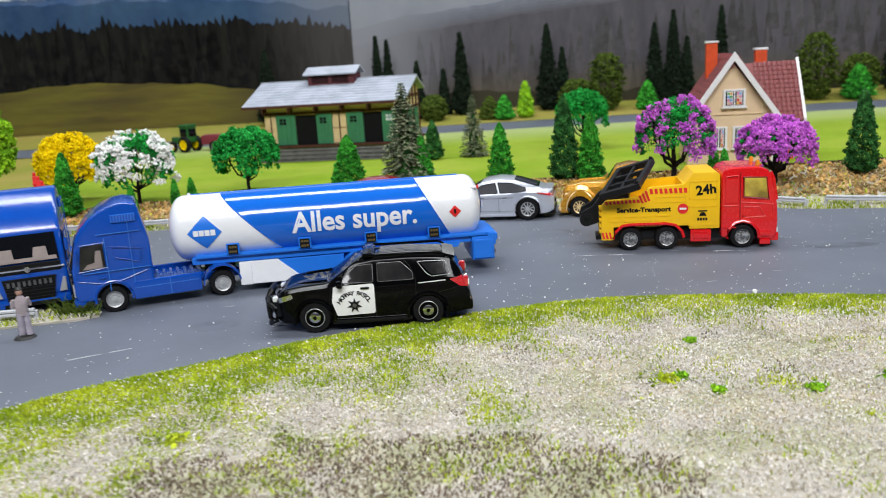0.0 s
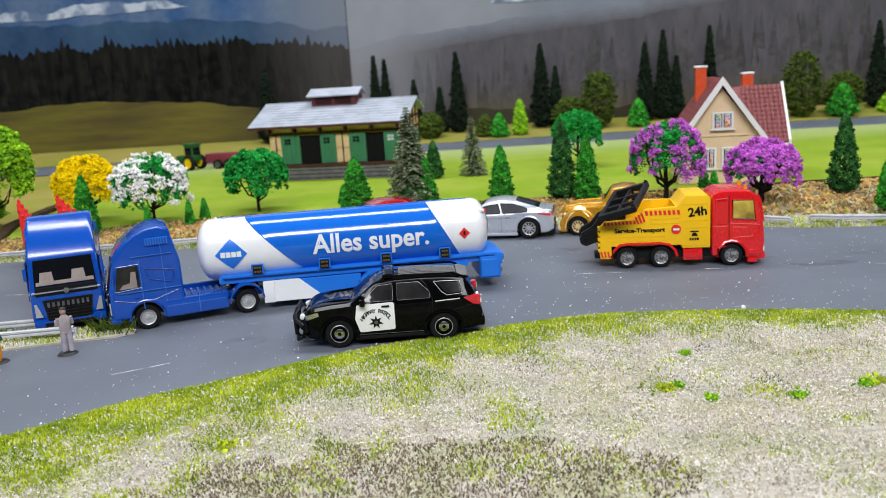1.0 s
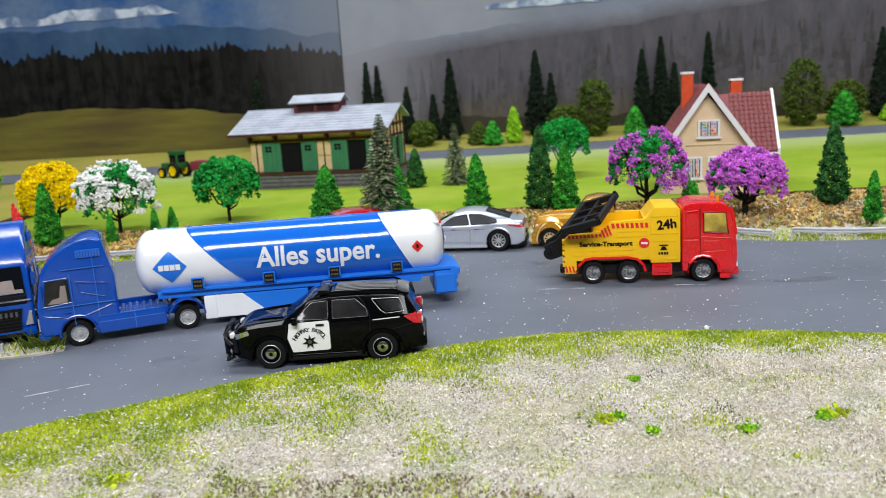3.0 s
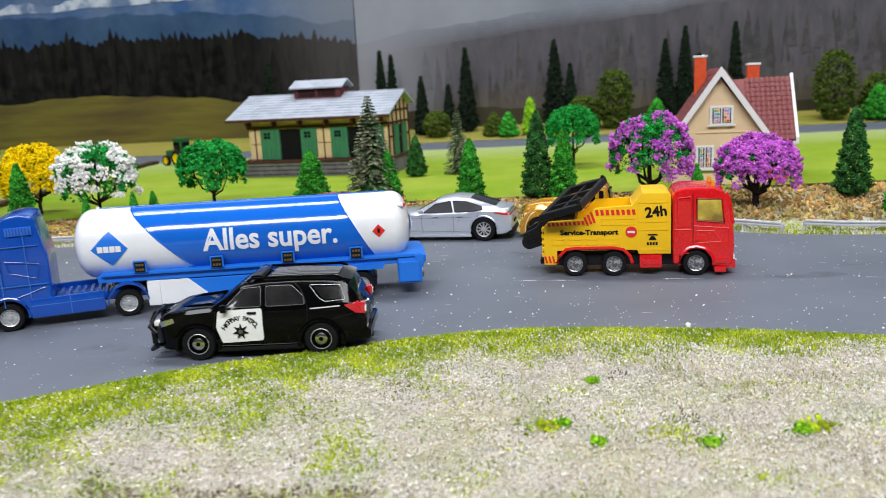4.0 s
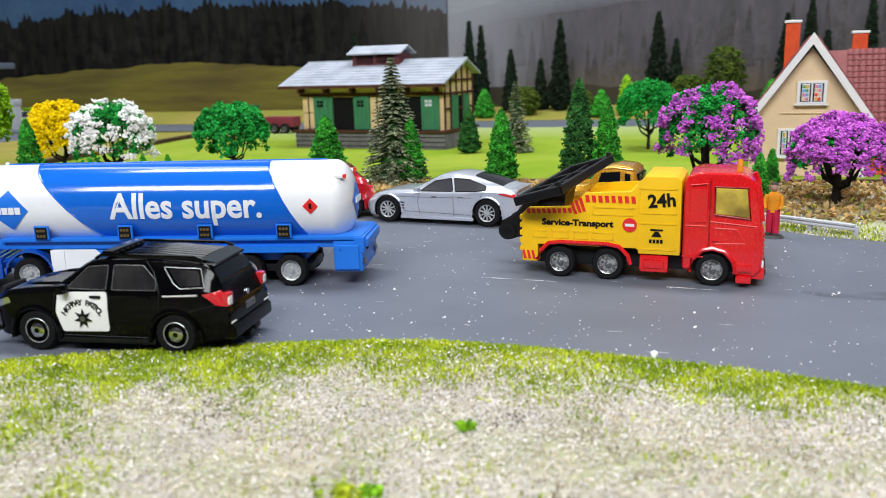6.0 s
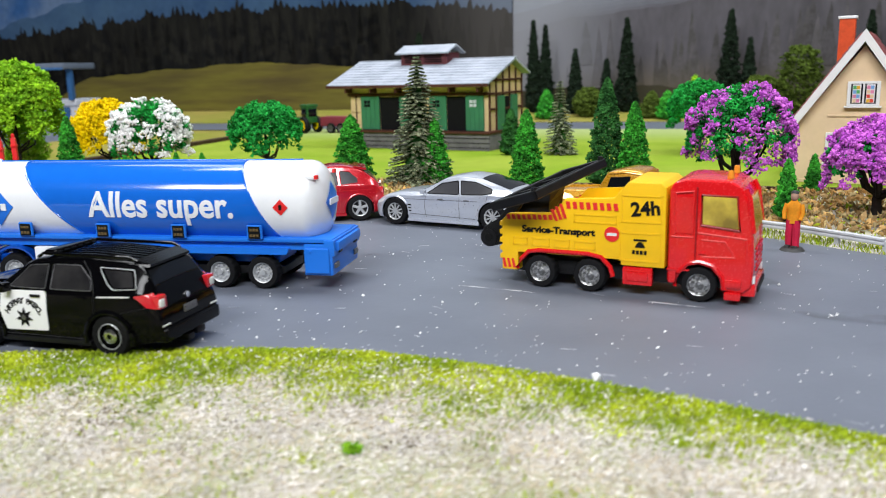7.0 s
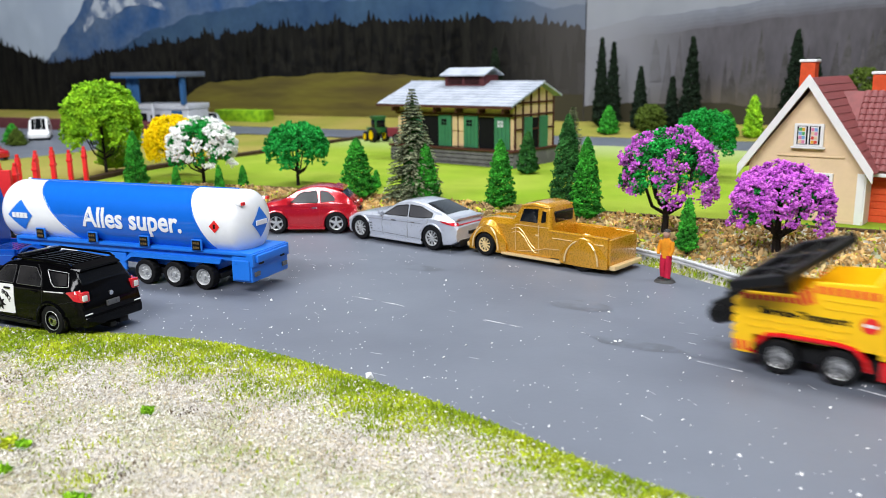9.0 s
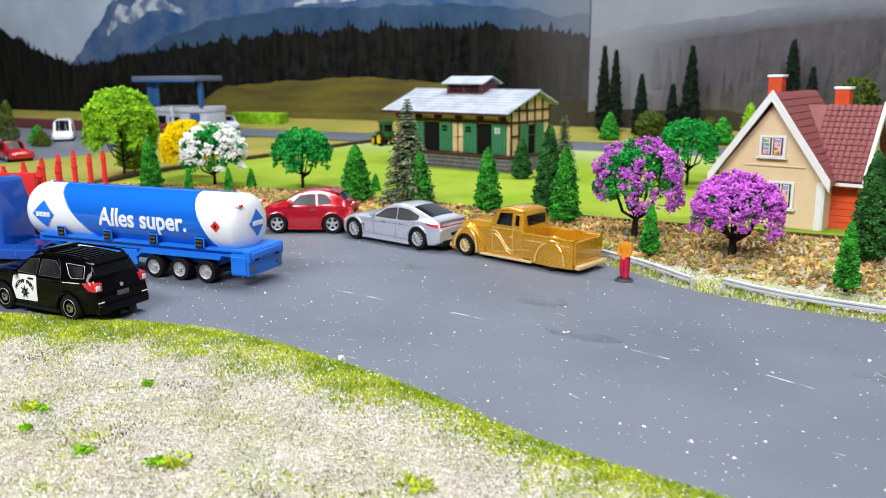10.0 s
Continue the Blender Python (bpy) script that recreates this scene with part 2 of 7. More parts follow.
# Forest, hill and mountain pale towards the seam: board glare painted into the print.
fade(FOREST_PRINT, "X", -330, -165, (0.06, 0.055, 0.054))
fade(HILL_PRINT, "X", -330, -165, (0.13, 0.15, 0.2))
fade(MOUNT_PRINT, "X", -340, -165, (0.17, 0.19, 0.24))
fade(MIST_SKY, "X", 40, 460, (0.15, 0.18, 0.26))
# The lawn turns paler towards its far edge.
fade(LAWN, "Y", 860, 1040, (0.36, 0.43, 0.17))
fade(MEADOW_PRINT, "X", -420, -170, (0.05, 0.045, 0.03))


# ---- builders (all lengths in millimetres) ----
def at(x, y, z=0.0, rz=0.0, s=1.0):
    return pose(x * MM, y * MM, z * MM, 0, 0, rz) @ Matrix.Scale(s, 4)


def thing(name, label, category, m, group=""):
    ob = new(name)
    ob.empty_display_size = 0.005
    ob.matrix_basis = m
    return tagged(ob, label, category, group)


def part(name, bm, material, parent=None, label="", smooth=35, m=None):
    me = bpy.data.meshes.new(name)
    bm.transform(Matrix.Scale(MM, 4))
    bmesh.ops.recalc_face_normals(bm, faces=bm.faces)
    bm.to_mesh(me)
    bm.free()
    me.materials.append(material)
    if smooth:
        me.polygons.foreach_set("use_smooth", [True] * len(me.polygons))
        me.set_sharp_from_angle(angle=radians(smooth))
    ob = new(name, me)
    if parent:
        ob.parent = parent
    if m is not None:
        ob.matrix_basis = m
    return tagged(ob, label)


def mesh_part(name, verts, faces, material, parent=None, label="", smooth=False):
    me = bpy.data.meshes.new(name)
    me.from_pydata((np.asarray(verts, float) * MM).tolist(), [], [list(map(int, f)) for f in faces])
    me.materials.append(material)
    if smooth:
        me.polygons.foreach_set("use_smooth", [True] * len(me.polygons))
    ob = new(name, me)
    if parent:
        ob.parent = parent
    return tagged(ob, label)


def box(x0, x1, y0, y1, z0, z1, bevel=0.0, seg=2, bm=None, m=None):
    tmp = bmesh.new()
    bmesh.ops.create_cube(tmp, size=1)
    for v in tmp.verts:
        v.co = Vector(((x0 + x1) / 2 + v.co.x * (x1 - x0), (y0 + y1) / 2 + v.co.y * (y1 - y0), (z0 + z1) / 2 + v.co.z * (z1 - z0)))
    if bevel:
        bmesh.ops.bevel(tmp, geom=tmp.edges[:], offset=bevel, segments=seg, profile=0.6, affect="EDGES")
    if m is not None:
        tmp.transform(m)
    return merge(bm, tmp)


def merge(bm, tmp):
    if bm is None:
        return tmp
    me = bpy.data.meshes.new("tmp")
    tmp.to_mesh(me)
    tmp.free()
    bm.from_mesh(me)
    bpy.data.meshes.remove(me)
    return bm


def cyl(c, r, depth, axis="y", seg=24, r2=None, bevel=0.0, bm=None):
    tmp = bmesh.new()
    bmesh.ops.create_cone(tmp, cap_ends=True, segments=seg, radius1=r, radius2=r if r2 is None else r2, depth=depth)
    if bevel:
        bmesh.ops.bevel(tmp, geom=[e for e in tmp.edges if e.calc_face_angle(0) > 0.9], offset=bevel, segments=2, affect="EDGES")
    turn = {"x": Euler((0, radians(90), 0)), "y": Euler((radians(90), 0, 0)), "z": Euler((0, 0, 0))}[axis]
    tmp.transform(Matrix.Translation(c) @ turn.to_matrix().to_4x4())
    return merge(bm, tmp)


def prism(profile, y0, y1, bevel=0.0, seg=2, bm=None, taper=0.0):
    """A side outline in x and z, pulled across from y0 to y1; taper narrows its top."""
    tmp = bmesh.new()
    ztop = max(p[1] for p in profile)
    zlow = min(p[1] for p in profile)
    a, b = [], []
    for x, z in profile:
        k = taper * (z - zlow) / (ztop - zlow)
        a.append(tmp.verts.new((x, y0 + k, z)))
        b.append(tmp.verts.new((x, y1 - k, z)))
    tmp.faces.new(a)
    tmp.faces.new(b[::-1])
    n = len(profile)
    for i in range(n):
        tmp.faces.new((a[i], b[i], b[(i + 1) % n], a[(i + 1) % n]))
    bmesh.ops.recalc_face_normals(tmp, faces=tmp.faces)
    if bevel:
        bmesh.ops.bevel(tmp, geom=[e for e in tmp.edges if e.calc_face_angle(0) > 0.25], offset=bevel, segments=seg, profile=0.6, affect="EDGES", clamp_overlap=True)
    return merge(bm, tmp)


def loft(rings, bm=None):
    tmp = bmesh.new()
    vs = [[tmp.verts.new(p) for p in ring] for ring in rings]
    n = len(rings[0])
    for a, b in zip(vs, vs[1:]):
        for i in range(n):
            tmp.faces.new((a[i], a[(i + 1) % n], b[(i + 1) % n], b[i]))
    tmp.faces.new(vs[0][::-1])
    tmp.faces.new(vs[-1])
    return merge(bm, tmp)


def lathe(profile, seg=32, axis="y", bm=None, c=(0, 0, 0)):
    """Turns (radius, along) round an axis; the ends are closed if their radius is 0."""
    tmp = bmesh.new()
    rows = []
    for r, h in profile:
        if r < 1e-6:
            rows.append([tmp.verts.new((0, h, 0))])
        else:
            rows.append([tmp.verts.new((r * math.cos(2 * math.pi * k / seg), h, r * math.sin(2 * math.pi * k / seg))) for k in range(seg)])
    for a, b in zip(rows, rows[1:]):
        for k in range(seg):
            j = (k + 1) % seg
            if len(a) == 1 and len(b) > 1:
                tmp.faces.new((a[0], b[j], b[k]))
            elif len(b) == 1 and len(a) > 1:
                tmp.faces.new((a[k], a[j], b[0]))
            elif len(a) > 1:
                tmp.faces.new((a[k], a[j], b[j], b[k]))
    turn = {"x": Euler((0, 0, radians(-90))), "y": Euler((0, 0, 0)), "z": Euler((radians(90), 0, 0))}[axis]
    tmp.transform(Matrix.Translation(c) @ turn.to_matrix().to_4x4())
    return merge(bm, tmp)


def tube(points, r, seg=8, bm=None, r_end=None):
    """A round bar along points, tapering to r_end."""
    rings = []
    pts = [Vector(p) for p in points]
    for i, p in enumerate(pts):
        d = (pts[min(i + 1, len(pts) - 1)] - pts[max(i - 1, 0)]).normalized()
        u = d.cross(Vector((0, 0, 1)) if abs(d.z) < 0.9 else Vector((1, 0, 0))).normalized()
        v = d.cross(u)
        k = r if r_end is None else r + (r_end - r) * i / (len(pts) - 1)
        rings.append([p + k * (math.cos(2 * math.pi * a / seg) * u + math.sin(2 * math.pi * a / seg) * v) for a in range(seg)])
    return loft(rings, bm)


def text_bm(words, size, bold=0.0, squeeze=1.0, depth=0.12):
    """Flat letters in x and y, centred, letter height about size, as a bmesh."""
    cu = bpy.data.curves.new("letters", "FONT")
    cu.body, cu.size, cu.align_x, cu.align_y, cu.offset, cu.extrude = words, size * 1.4, "CENTER", "CENTER", bold, depth
    cu.resolution_u = 3
    ob = bpy.data.objects.new("letters", cu)
    scene.collection.objects.link(ob)
    me = bpy.data.meshes.new_from_object(ob.evaluated_get(bpy.context.evaluated_depsgraph_get()))
    bm = bmesh.new()
    bm.from_mesh(me)
    bpy.data.objects.remove(ob)
    bpy.data.curves.remove(cu)
    bpy.data.meshes.remove(me)
    for v in bm.verts:
        v.co.x *= squeeze
    return bm


def side_text(words, size, x, y, z, facing, bold=0.0, squeeze=1.0, tilt=0.0):
    """Letters that stand on a side wall: facing -1 is read from -y, +1 from +y."""
    bm = text_bm(words, size, bold, squeeze)
    m = Matrix.Translation((x, y, z)) @ Euler((radians(90), 0, 0)).to_matrix().to_4x4()
    if facing > 0:
        m = Matrix.Translation((x, y, z)) @ Euler((radians(90), 0, radians(180))).to_matrix().to_4x4()
    bm.transform(m @ Matrix.Rotation(radians(tilt), 4, "Z"))
    return bm


def cut(ob, cutters, black):
    """Takes the cutters (bmeshes) out of a part; the cut faces turn black."""
    for bm in cutters:
        me = bpy.data.meshes.new("cutter")
        bm.transform(Matrix.Scale(MM, 4))
        bmesh.ops.recalc_face_normals(bm, faces=bm.faces)
        bm.to_mesh(me)
        bm.free()
        me.materials.append(black)
        c = new("cutter", me)
        mod = ob.modifiers.new("cut", "BOOLEAN")
        mod.operation, mod.solver, mod.object, mod.material_mode = "DIFFERENCE", "EXACT", c, "TRANSFER"
        keep = ob.parent
        ob.parent = None
        bpy.context.view_layer.update()
        me2 = bpy.data.meshes.new_from_object(ob.evaluated_get(bpy.context.evaluated_depsgraph_get()))
        ob.modifiers.clear()
        ob.data = me2
        ob.parent = keep
        bpy.data.objects.remove(c)
    me2.polygons.foreach_set("use_smooth", [True] * len(me2.polygons))
    me2.set_sharp_from_angle(angle=radians(32))


def wheel(parent, x, y, r, w, rim, style="disc", side=-1, tread=0.035):
    """A tyre with a rim in it; side -1 shows its face towards -y."""
    prof = [(r * 0.62, -w / 2), (r * 0.9, -w / 2), (r * 0.97, -w * 0.42), (r, -w * 0.3), (r, w * 0.3), (r * 0.97, w * 0.42), (r * 0.9, w / 2), (r * 0.62, w / 2)]
    bm = lathe(prof, 64)
    for v in bm.verts:
        a = round((math.atan2(v.co.z, v.co.x) % (2 * math.pi)) / (2 * math.pi) * 64)
        if math.hypot(v.co.x, v.co.z) > r * 0.93 and (a // 2) % 2:
            v.co.x, v.co.z = v.co.x * (1 - tread), v.co.z * (1 - tread)
    wh = part("wheel", bm, RUBBER, parent, "black rubber tyre", 30, at(x, y, r))
    f = side * w / 2
    if style in ("spoke", "five"):
        part("rim_well", cyl((0, f * 0.62, 0), r * 0.6, 0.1, "y", 24), BLACK, wh, "dark rim well")
    bm = lathe([(0, f * 0.55), (r * 0.2, f * 0.55), (r * 0.5, f * 0.45), (r * 0.58, f * 0.9), (r * 0.64, f * 0.98), (r * 0.66, f * 0.8), (r * 0.66, -f * 0.5), (0, -f * 0.5)], 30)
    if style == "spoke":
        for k in range(10):
            a = 2 * math.pi * k / 10
            box(-0.32, 0.32, min(f * 0.55, f * 0.95), max(f * 0.55, f * 0.95), r * 0.1, r * 0.6, 0.1, 1, bm, Matrix.Rotation(a, 4, "Y"))
    if style == "five":
        for k in range(5):
            a = 2 * math.pi * k / 5
            box(-0.6, 0.6, min(f * 0.55, f * 0.98), max(f * 0.55, f * 0.98), r * 0.1, r * 0.62, 0.15, 1, bm, Matrix.Rotation(a, 4, "Y"))
    if style == "disc":
        for k in range(10):
            a = 2 * math.pi * k / 10
            cyl((r * 0.4 * math.cos(a), f * 0.6, r * 0.4 * math.sin(a)), r * 0.07, abs(f) * 0.35, "y", 6, bm=bm)
    cyl((0, f * 0.7, 0), r * 0.17, abs(f) * 0.6, "y", 12, bevel=0.1, bm=bm)
    part("rim", bm, rim, wh, "", 35)
    return wh


def shell(stations):
    """Car body rings from (x, bottom, belt, top, half width low, at the belt, at the roof edge)."""
    rings = []
    for x, zb, zm, zt, wb, wm, wt in stations:
        half = [(wb * 0.86, zb), (wb, zb + 1.2), (wb * 1.01, zb + (zm - zb) * 0.55), (wm, zm), (wt, zt - (zt - zm) * 0.16 - 0.2), (wt * 0.78, zt - 0.1), (wt * 0.35, zt + 0.25)]
        rings.append([(x, -y, z) for y, z in half] + [(x, y, z) for y, z in half[::-1]])
    return rings


def pane(rings, i, j, seg, margin=0.12, lift=0.18, bm=None, trim=(0.0, 1.0)):
    """A window pane over the body's patch between rings i and j at one segment of their outline."""
    n = len(rings[0])
    q = [Vector(rings[i][seg]), Vector(rings[i][(seg + 1) % n]), Vector(rings[j][(seg + 1) % n]), Vector(rings[j][seg])]
    a = [q[0].lerp(q[3], trim[0]), q[1].lerp(q[2], trim[0]), q[1].lerp(q[2], trim[1]), q[0].lerp(q[3], trim[1])]
    c = sum(a, Vector()) / 4
    nrm = (a[2] - a[0]).cross(a[3] - a[1]).normalized()
    if nrm.dot(c - Vector((c.x, 0, 10))) < 0:
        nrm = -nrm
    a = [p.lerp(c, margin) for p in a]
    return loft([[p - nrm * 0.3 for p in a], [p + nrm * lift for p in a]], bm)


def band(pts, z, bm=None):
    tmp = bmesh.new()
    tmp.faces.new([tmp.verts.new((x, y, z)) for x, y in pts])
    bmesh.ops.triangulate(tmp, faces=tmp.faces[:])
    return merge(bm, tmp)


class CarForm:
    """A smooth car body from stations (x, bottom, belt, top, half width low, at the belt, at the roof edge)."""

    def __init__(self, stations, soft=1.5, step=0.9):
        st = np.array(sorted(stations), float)
        self.xs = np.append(np.arange(st[0, 0], st[-1, 0], step), st[-1, 0])
        k = np.linspace(-1, 1, 7) * soft
        self.cols = [np.mean([np.interp(self.xs + d, st[:, 0], st[:, c]) for d in k], axis=0) for c in range(1, 7)]

    def section(self, x):
        zb, zm, zt, wb, wm, wt = [float(np.interp(x, self.xs, c)) for c in self.cols]
        c = min(1.5, (zt - zm) * 0.3)
        half = [(wb * 0.84, zb), (wb * 0.97, zb + 0.5), (wb, zb + 1.5), (wb * 1.012, zb + (zm - zb) * 0.45), (wb * 1.012, zb + (zm - zb) * 0.66), (wm * 1.004, zb + (zm - zb) * 0.9)]
        half += [(wm + (wt - wm) * u, zm + (zt - c - zm) * u) for u in (0, 0.07, 0.33, 0.66, 1.0)]
        return half + [(wt * 0.965, zt - c * 0.5), (wt * 0.88, zt - c * 0.16), (wt * 0.62, zt + 0.05), (wt * 0.3, zt + 0.2), (0.0, zt + 0.25)]

    def body(self):
        rings = []
        for x in self.xs:
            h = self.section(x)
            rings.append([(x, -y, z) for y, z in h] + [(x, y, z) for y, z in h[-2::-1]])
        return loft(rings)

    def side(self, x, z):
        h = self.section(x)[1:-3]
        return float(np.interp(z, [p[1] for p in h], [p[0] for p in h]))

    def top(self, x, y):
        h = self.section(x)[6:][::-1]
        return float(np.interp(abs(y), [p[0] for p in h], [p[1] for p in h]))

    def outline(self, poly, turns=2):
        """The polygon with rounded corners."""
        pts = [np.array(p, float) for p in poly]
        dense = []
        for a, b in zip(pts, pts[1:] + pts[:1]):
            dense += [a, a + (b - a) * 0.12, a + (b - a) * 0.37, a + (b - a) * 0.63, a + (b - a) * 0.88]
        for _ in range(turns):
            dense = [q for a, b in zip(dense, dense[1:] + dense[:1]) for q in (a * 0.75 + b * 0.25, a * 0.25 + b * 0.75)]
        return dense[::turns + 1]

    def side_patch(self, poly, sg, lift=0.12, deep=0.6):
        """A pane or panel that lies on the body's side, drawn in x and z."""
        return self.patch(poly, lambda x, z, up: (x, sg * (self.side(x, z) + up), z), lift, deep)

    def top_patch(self, poly, lift=0.12, deep=0.6):
        """A pane that lies on the body's top, drawn in x and y."""
        return self.patch(poly, lambda x, y, up: (x, y, self.top(x, y) + up), lift, deep)

    def patch(self, poly, place, lift, deep):
        o = self.outline(poly)
        tmp = bmesh.new()
        rows = [[tmp.verts.new(place(x, q, -deep)) for x, q in o]]
        c = np.mean(o, axis=0)
        for u in (1.0, 0.75, 0.5, 0.25):
            rows.append([tmp.verts.new(place(*(c + (p - c) * u), lift)) for p in o])
        mid = tmp.verts.new(place(*c, lift))
        n = len(o)
        for a, b in zip(rows, rows[1:]):
            for i in range(n):
                tmp.faces.new((a[i], a[(i + 1) % n], b[(i + 1) % n], b[i]))
        for i in range(n):
            tmp.faces.new((rows[-1][i], rows[-1][(i + 1) % n], mid))
        return tmp

    def side_line(self, pts, sg, r=0.13, lift=0.06, closed=False):
        """A thin seam or trim that runs over the body's side."""
        if closed:
            o = [tuple(p) for p in self.outline(pts)]
            pts = o + o[:1]
        else:
            pts = [(a[0] + (b[0] - a[0]) * u, a[1] + (b[1] - a[1]) * u) for a, b in zip(pts, pts[1:]) for u in (0, 0.25, 0.5, 0.75)] + [pts[-1]]
        return tube([(x, sg * (self.side(x, z) + lift), z) for x, z in pts], r, 5)


# ---- ground, roads and verges ----
rng = np.random.default_rng(7)
NEAR_X = [-700, -420, -250, -154, -128, -91, -52, -7, 30, 60, 92, 140, 175, 205, 240, 300, 450, 900]
NEAR_Y = [60, 120, 180, 221, 246, 265, 288, 304, 316, 321, 319, 312, 303, 293, 288, 283, 270, 235]
FAR_X = [-700, -312, -190, -60, 90, 140, 172, 200, 245, 290, 450, 900]
FAR_Y = [490, 509, 521, 530, 530, 512, 496, 477, 468, 464, 446, 400]
LAWN_X = [-372, -335, -268, -175, -54, 111, 258, 400, 900]
LAWN_Y = [540, 557, 586, 606, 606, 606, 612, 612, 600]


def soft_curve(xs, ys, x, w=14.0):
    k = np.linspace(-1, 1, 9) * w
    return np.mean([np.interp(np.asarray(x) + d, xs, ys) for d in k], axis=0)


def near_y(x):
    return soft_curve(NEAR_X, NEAR_Y, x)


def far_y(x):
    return soft_curve(FAR_X, FAR_Y, x)


def lawn_y(x):
    return soft_curve(LAWN_X, LAWN_Y, x)


def lumps(x, y, size):
    return np.array([noise.noise(Vector((a / size, b / size, 3.1))) for a, b in zip(np.ravel(x), np.ravel(y))]).reshape(np.shape(x))


def sheet(name, xs, y_lo, y_hi, rows, height, material, label, category, parent=None):
    """A strip of ground between two lines; height(x, y, v) gives its z."""
    xs = np.asarray(xs, float)
    v = np.linspace(0, 1, rows)
    X = np.repeat(xs[:, None], rows, 1)
    lo, hi = np.asarray(y_lo(xs)), np.asarray(y_hi(xs))
    Y = lo[:, None] + (hi - lo)[:, None] * v[None]
    Z = height(X, Y, np.repeat(v[None], len(xs), 0))
    idx = np.arange(X.size).reshape(X.shape)
    faces = np.stack([idx[:-1, :-1], idx[1:, :-1], idx[1:, 1:], idx[:-1, 1:]], -1).reshape(-1, 4)
    ob = mesh_part(name, np.stack([X, Y, Z], -1).reshape(-1, 3), faces, material, parent, smooth=True)
    return tagged(ob, label, category, kind="structure")


def const(c):
    return lambda x: np.full(np.shape(x), float(c))


sheet("ground", [-2600, 2600], const(-1500), const(1300), 2, lambda x, y, v: -2.5 + 0 * x, SOIL, "brown soil-coloured layout board under everything", "ground")
xs = np.arange(-700, 901, 10.0)
sheet("road", xs, near_y, far_y, 12, lambda x, y, v: 0 * x, ASPHALT, "smooth blue-grey painted model road with white crumbs", "road")


def near_height(x, y, v):
    d = (1 - v) * 300
    return 1.0 * (1 - np.exp(-d / 3.0)) - 0.4 + 1.4 * lumps(x, y, 40.0) * (d > 6)


sheet("near_verge", np.arange(-460, 620, 6.0), lambda x: near_y(x) - 330, lambda x: near_y(x) + 1, 70, near_height, TURF, "flocked verge, green by the road, bleached beyond", "verge")
sheet("front_soil", [-2000, 2000], const(-1400), const(-60), 2, lambda x, y, v: -2.0 + 0 * x, SOIL, "bare brown layout soil in front of the verge", "ground")


def far_height(x, y, v):
    return -0.3 + 6.0 * v ** 0.8 + 0.8 * lumps(x, y, 25.0) * np.minimum(1, v * 6)


sheet("far_verge", np.arange(-372, 900, 6.0), far_y, lawn_y, 16, far_height, TURF, "rough dry verge rising from the road to the lawn", "verge")
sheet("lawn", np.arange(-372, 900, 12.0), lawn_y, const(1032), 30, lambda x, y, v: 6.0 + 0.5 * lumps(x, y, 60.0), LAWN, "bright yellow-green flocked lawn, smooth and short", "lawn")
sheet("side_lawn", np.arange(-600, -366, 12.0), lambda x: far_y(x), const(1032), 30, lambda x, y, v: np.minimum(4.5, 6 * v * 3) + 0.5 * lumps(x, y, 60.0), LAWN_FAR, "yellowish lawn beyond the brown step", "lawn")
sheet("forecourt", [-2400, -590], const(440), const(1032), 2, lambda x, y, v: 4.0 + 0 * x, ASPHALT, "grey asphalt forecourt of the filling station", "forecourt")
sheet("far_road", [-2400, 2400], const(1030), const(1150), 2, lambda x, y, v: 5.6 + 0 * x, ASPHALT, "grey road crossing behind the lawn", "road")
sheet("far_grass", np.arange(-2400, 2401, 60.0), const(1148), const(1290), 6, lambda x, y, v: 6.0 + 14 * v, LAWN_FAR, "dull green grass strip under the backdrop", "grass")
sheet("lane_fill", np.arange(-2400, -590, 40.0), const(100), const(445), 2, lambda x, y, v: -0.8 + 0 * x, ASPHALT, "grey asphalt area beside the side road", "road")


def strip_on(name, pts, w, z0, z1, material, label, category, parent=None):
    bm = bmesh.new()
    for (xa, ya), (xb, yb) in zip(pts, pts[1:]):
        d = Vector((xb - xa, yb - ya, 0))
        a = math.atan2(d.y, d.x)
        box(-0.3, d.length + 0.3, -w / 2, w / 2, z0, z1, 0.2, 1, bm, Matrix.Translation((xa, ya, 0)) @ Matrix.Rotation(a, 4, "Z"))
    return tagged(part(name, bm, material, parent), label, category, kind="structure")


strip_on("lawn_edging", [(float(x), float(lawn_y(x))) for x in range(-340, 880, 30)], 3.0, 3.0, 7.2, EDGING, "thin dark brown edging along the lawn's front", "edging")
strip_on("brown_step", [(-337, 548), (-362, 620), (-369, 700), (-369, 800), (-374, 900), (-378, 1020)], 9.0, 1.0, 9.5, EDGING, "low brown board step between two lawns", "step")

# island between the lanes
ISLAND = [(-700, 262), (-400, 292), (-260, 311), (-205, 316), (-181, 322), (-160, 326), (-152, 331), (-160, 337), (-193, 348), (-222, 345), (-300, 330), (-400, 322), (-700, 290)]
bm = bmesh.new()
loft([[(x, y, -0.2) for x, y in ISLAND], [(x, y, 0.9) for x, y in ISLAND]], bm)
tagged(part("island", bm, TURF, smooth=0), "narrow flocked traffic island with a rail on it", "island", kind="structure")

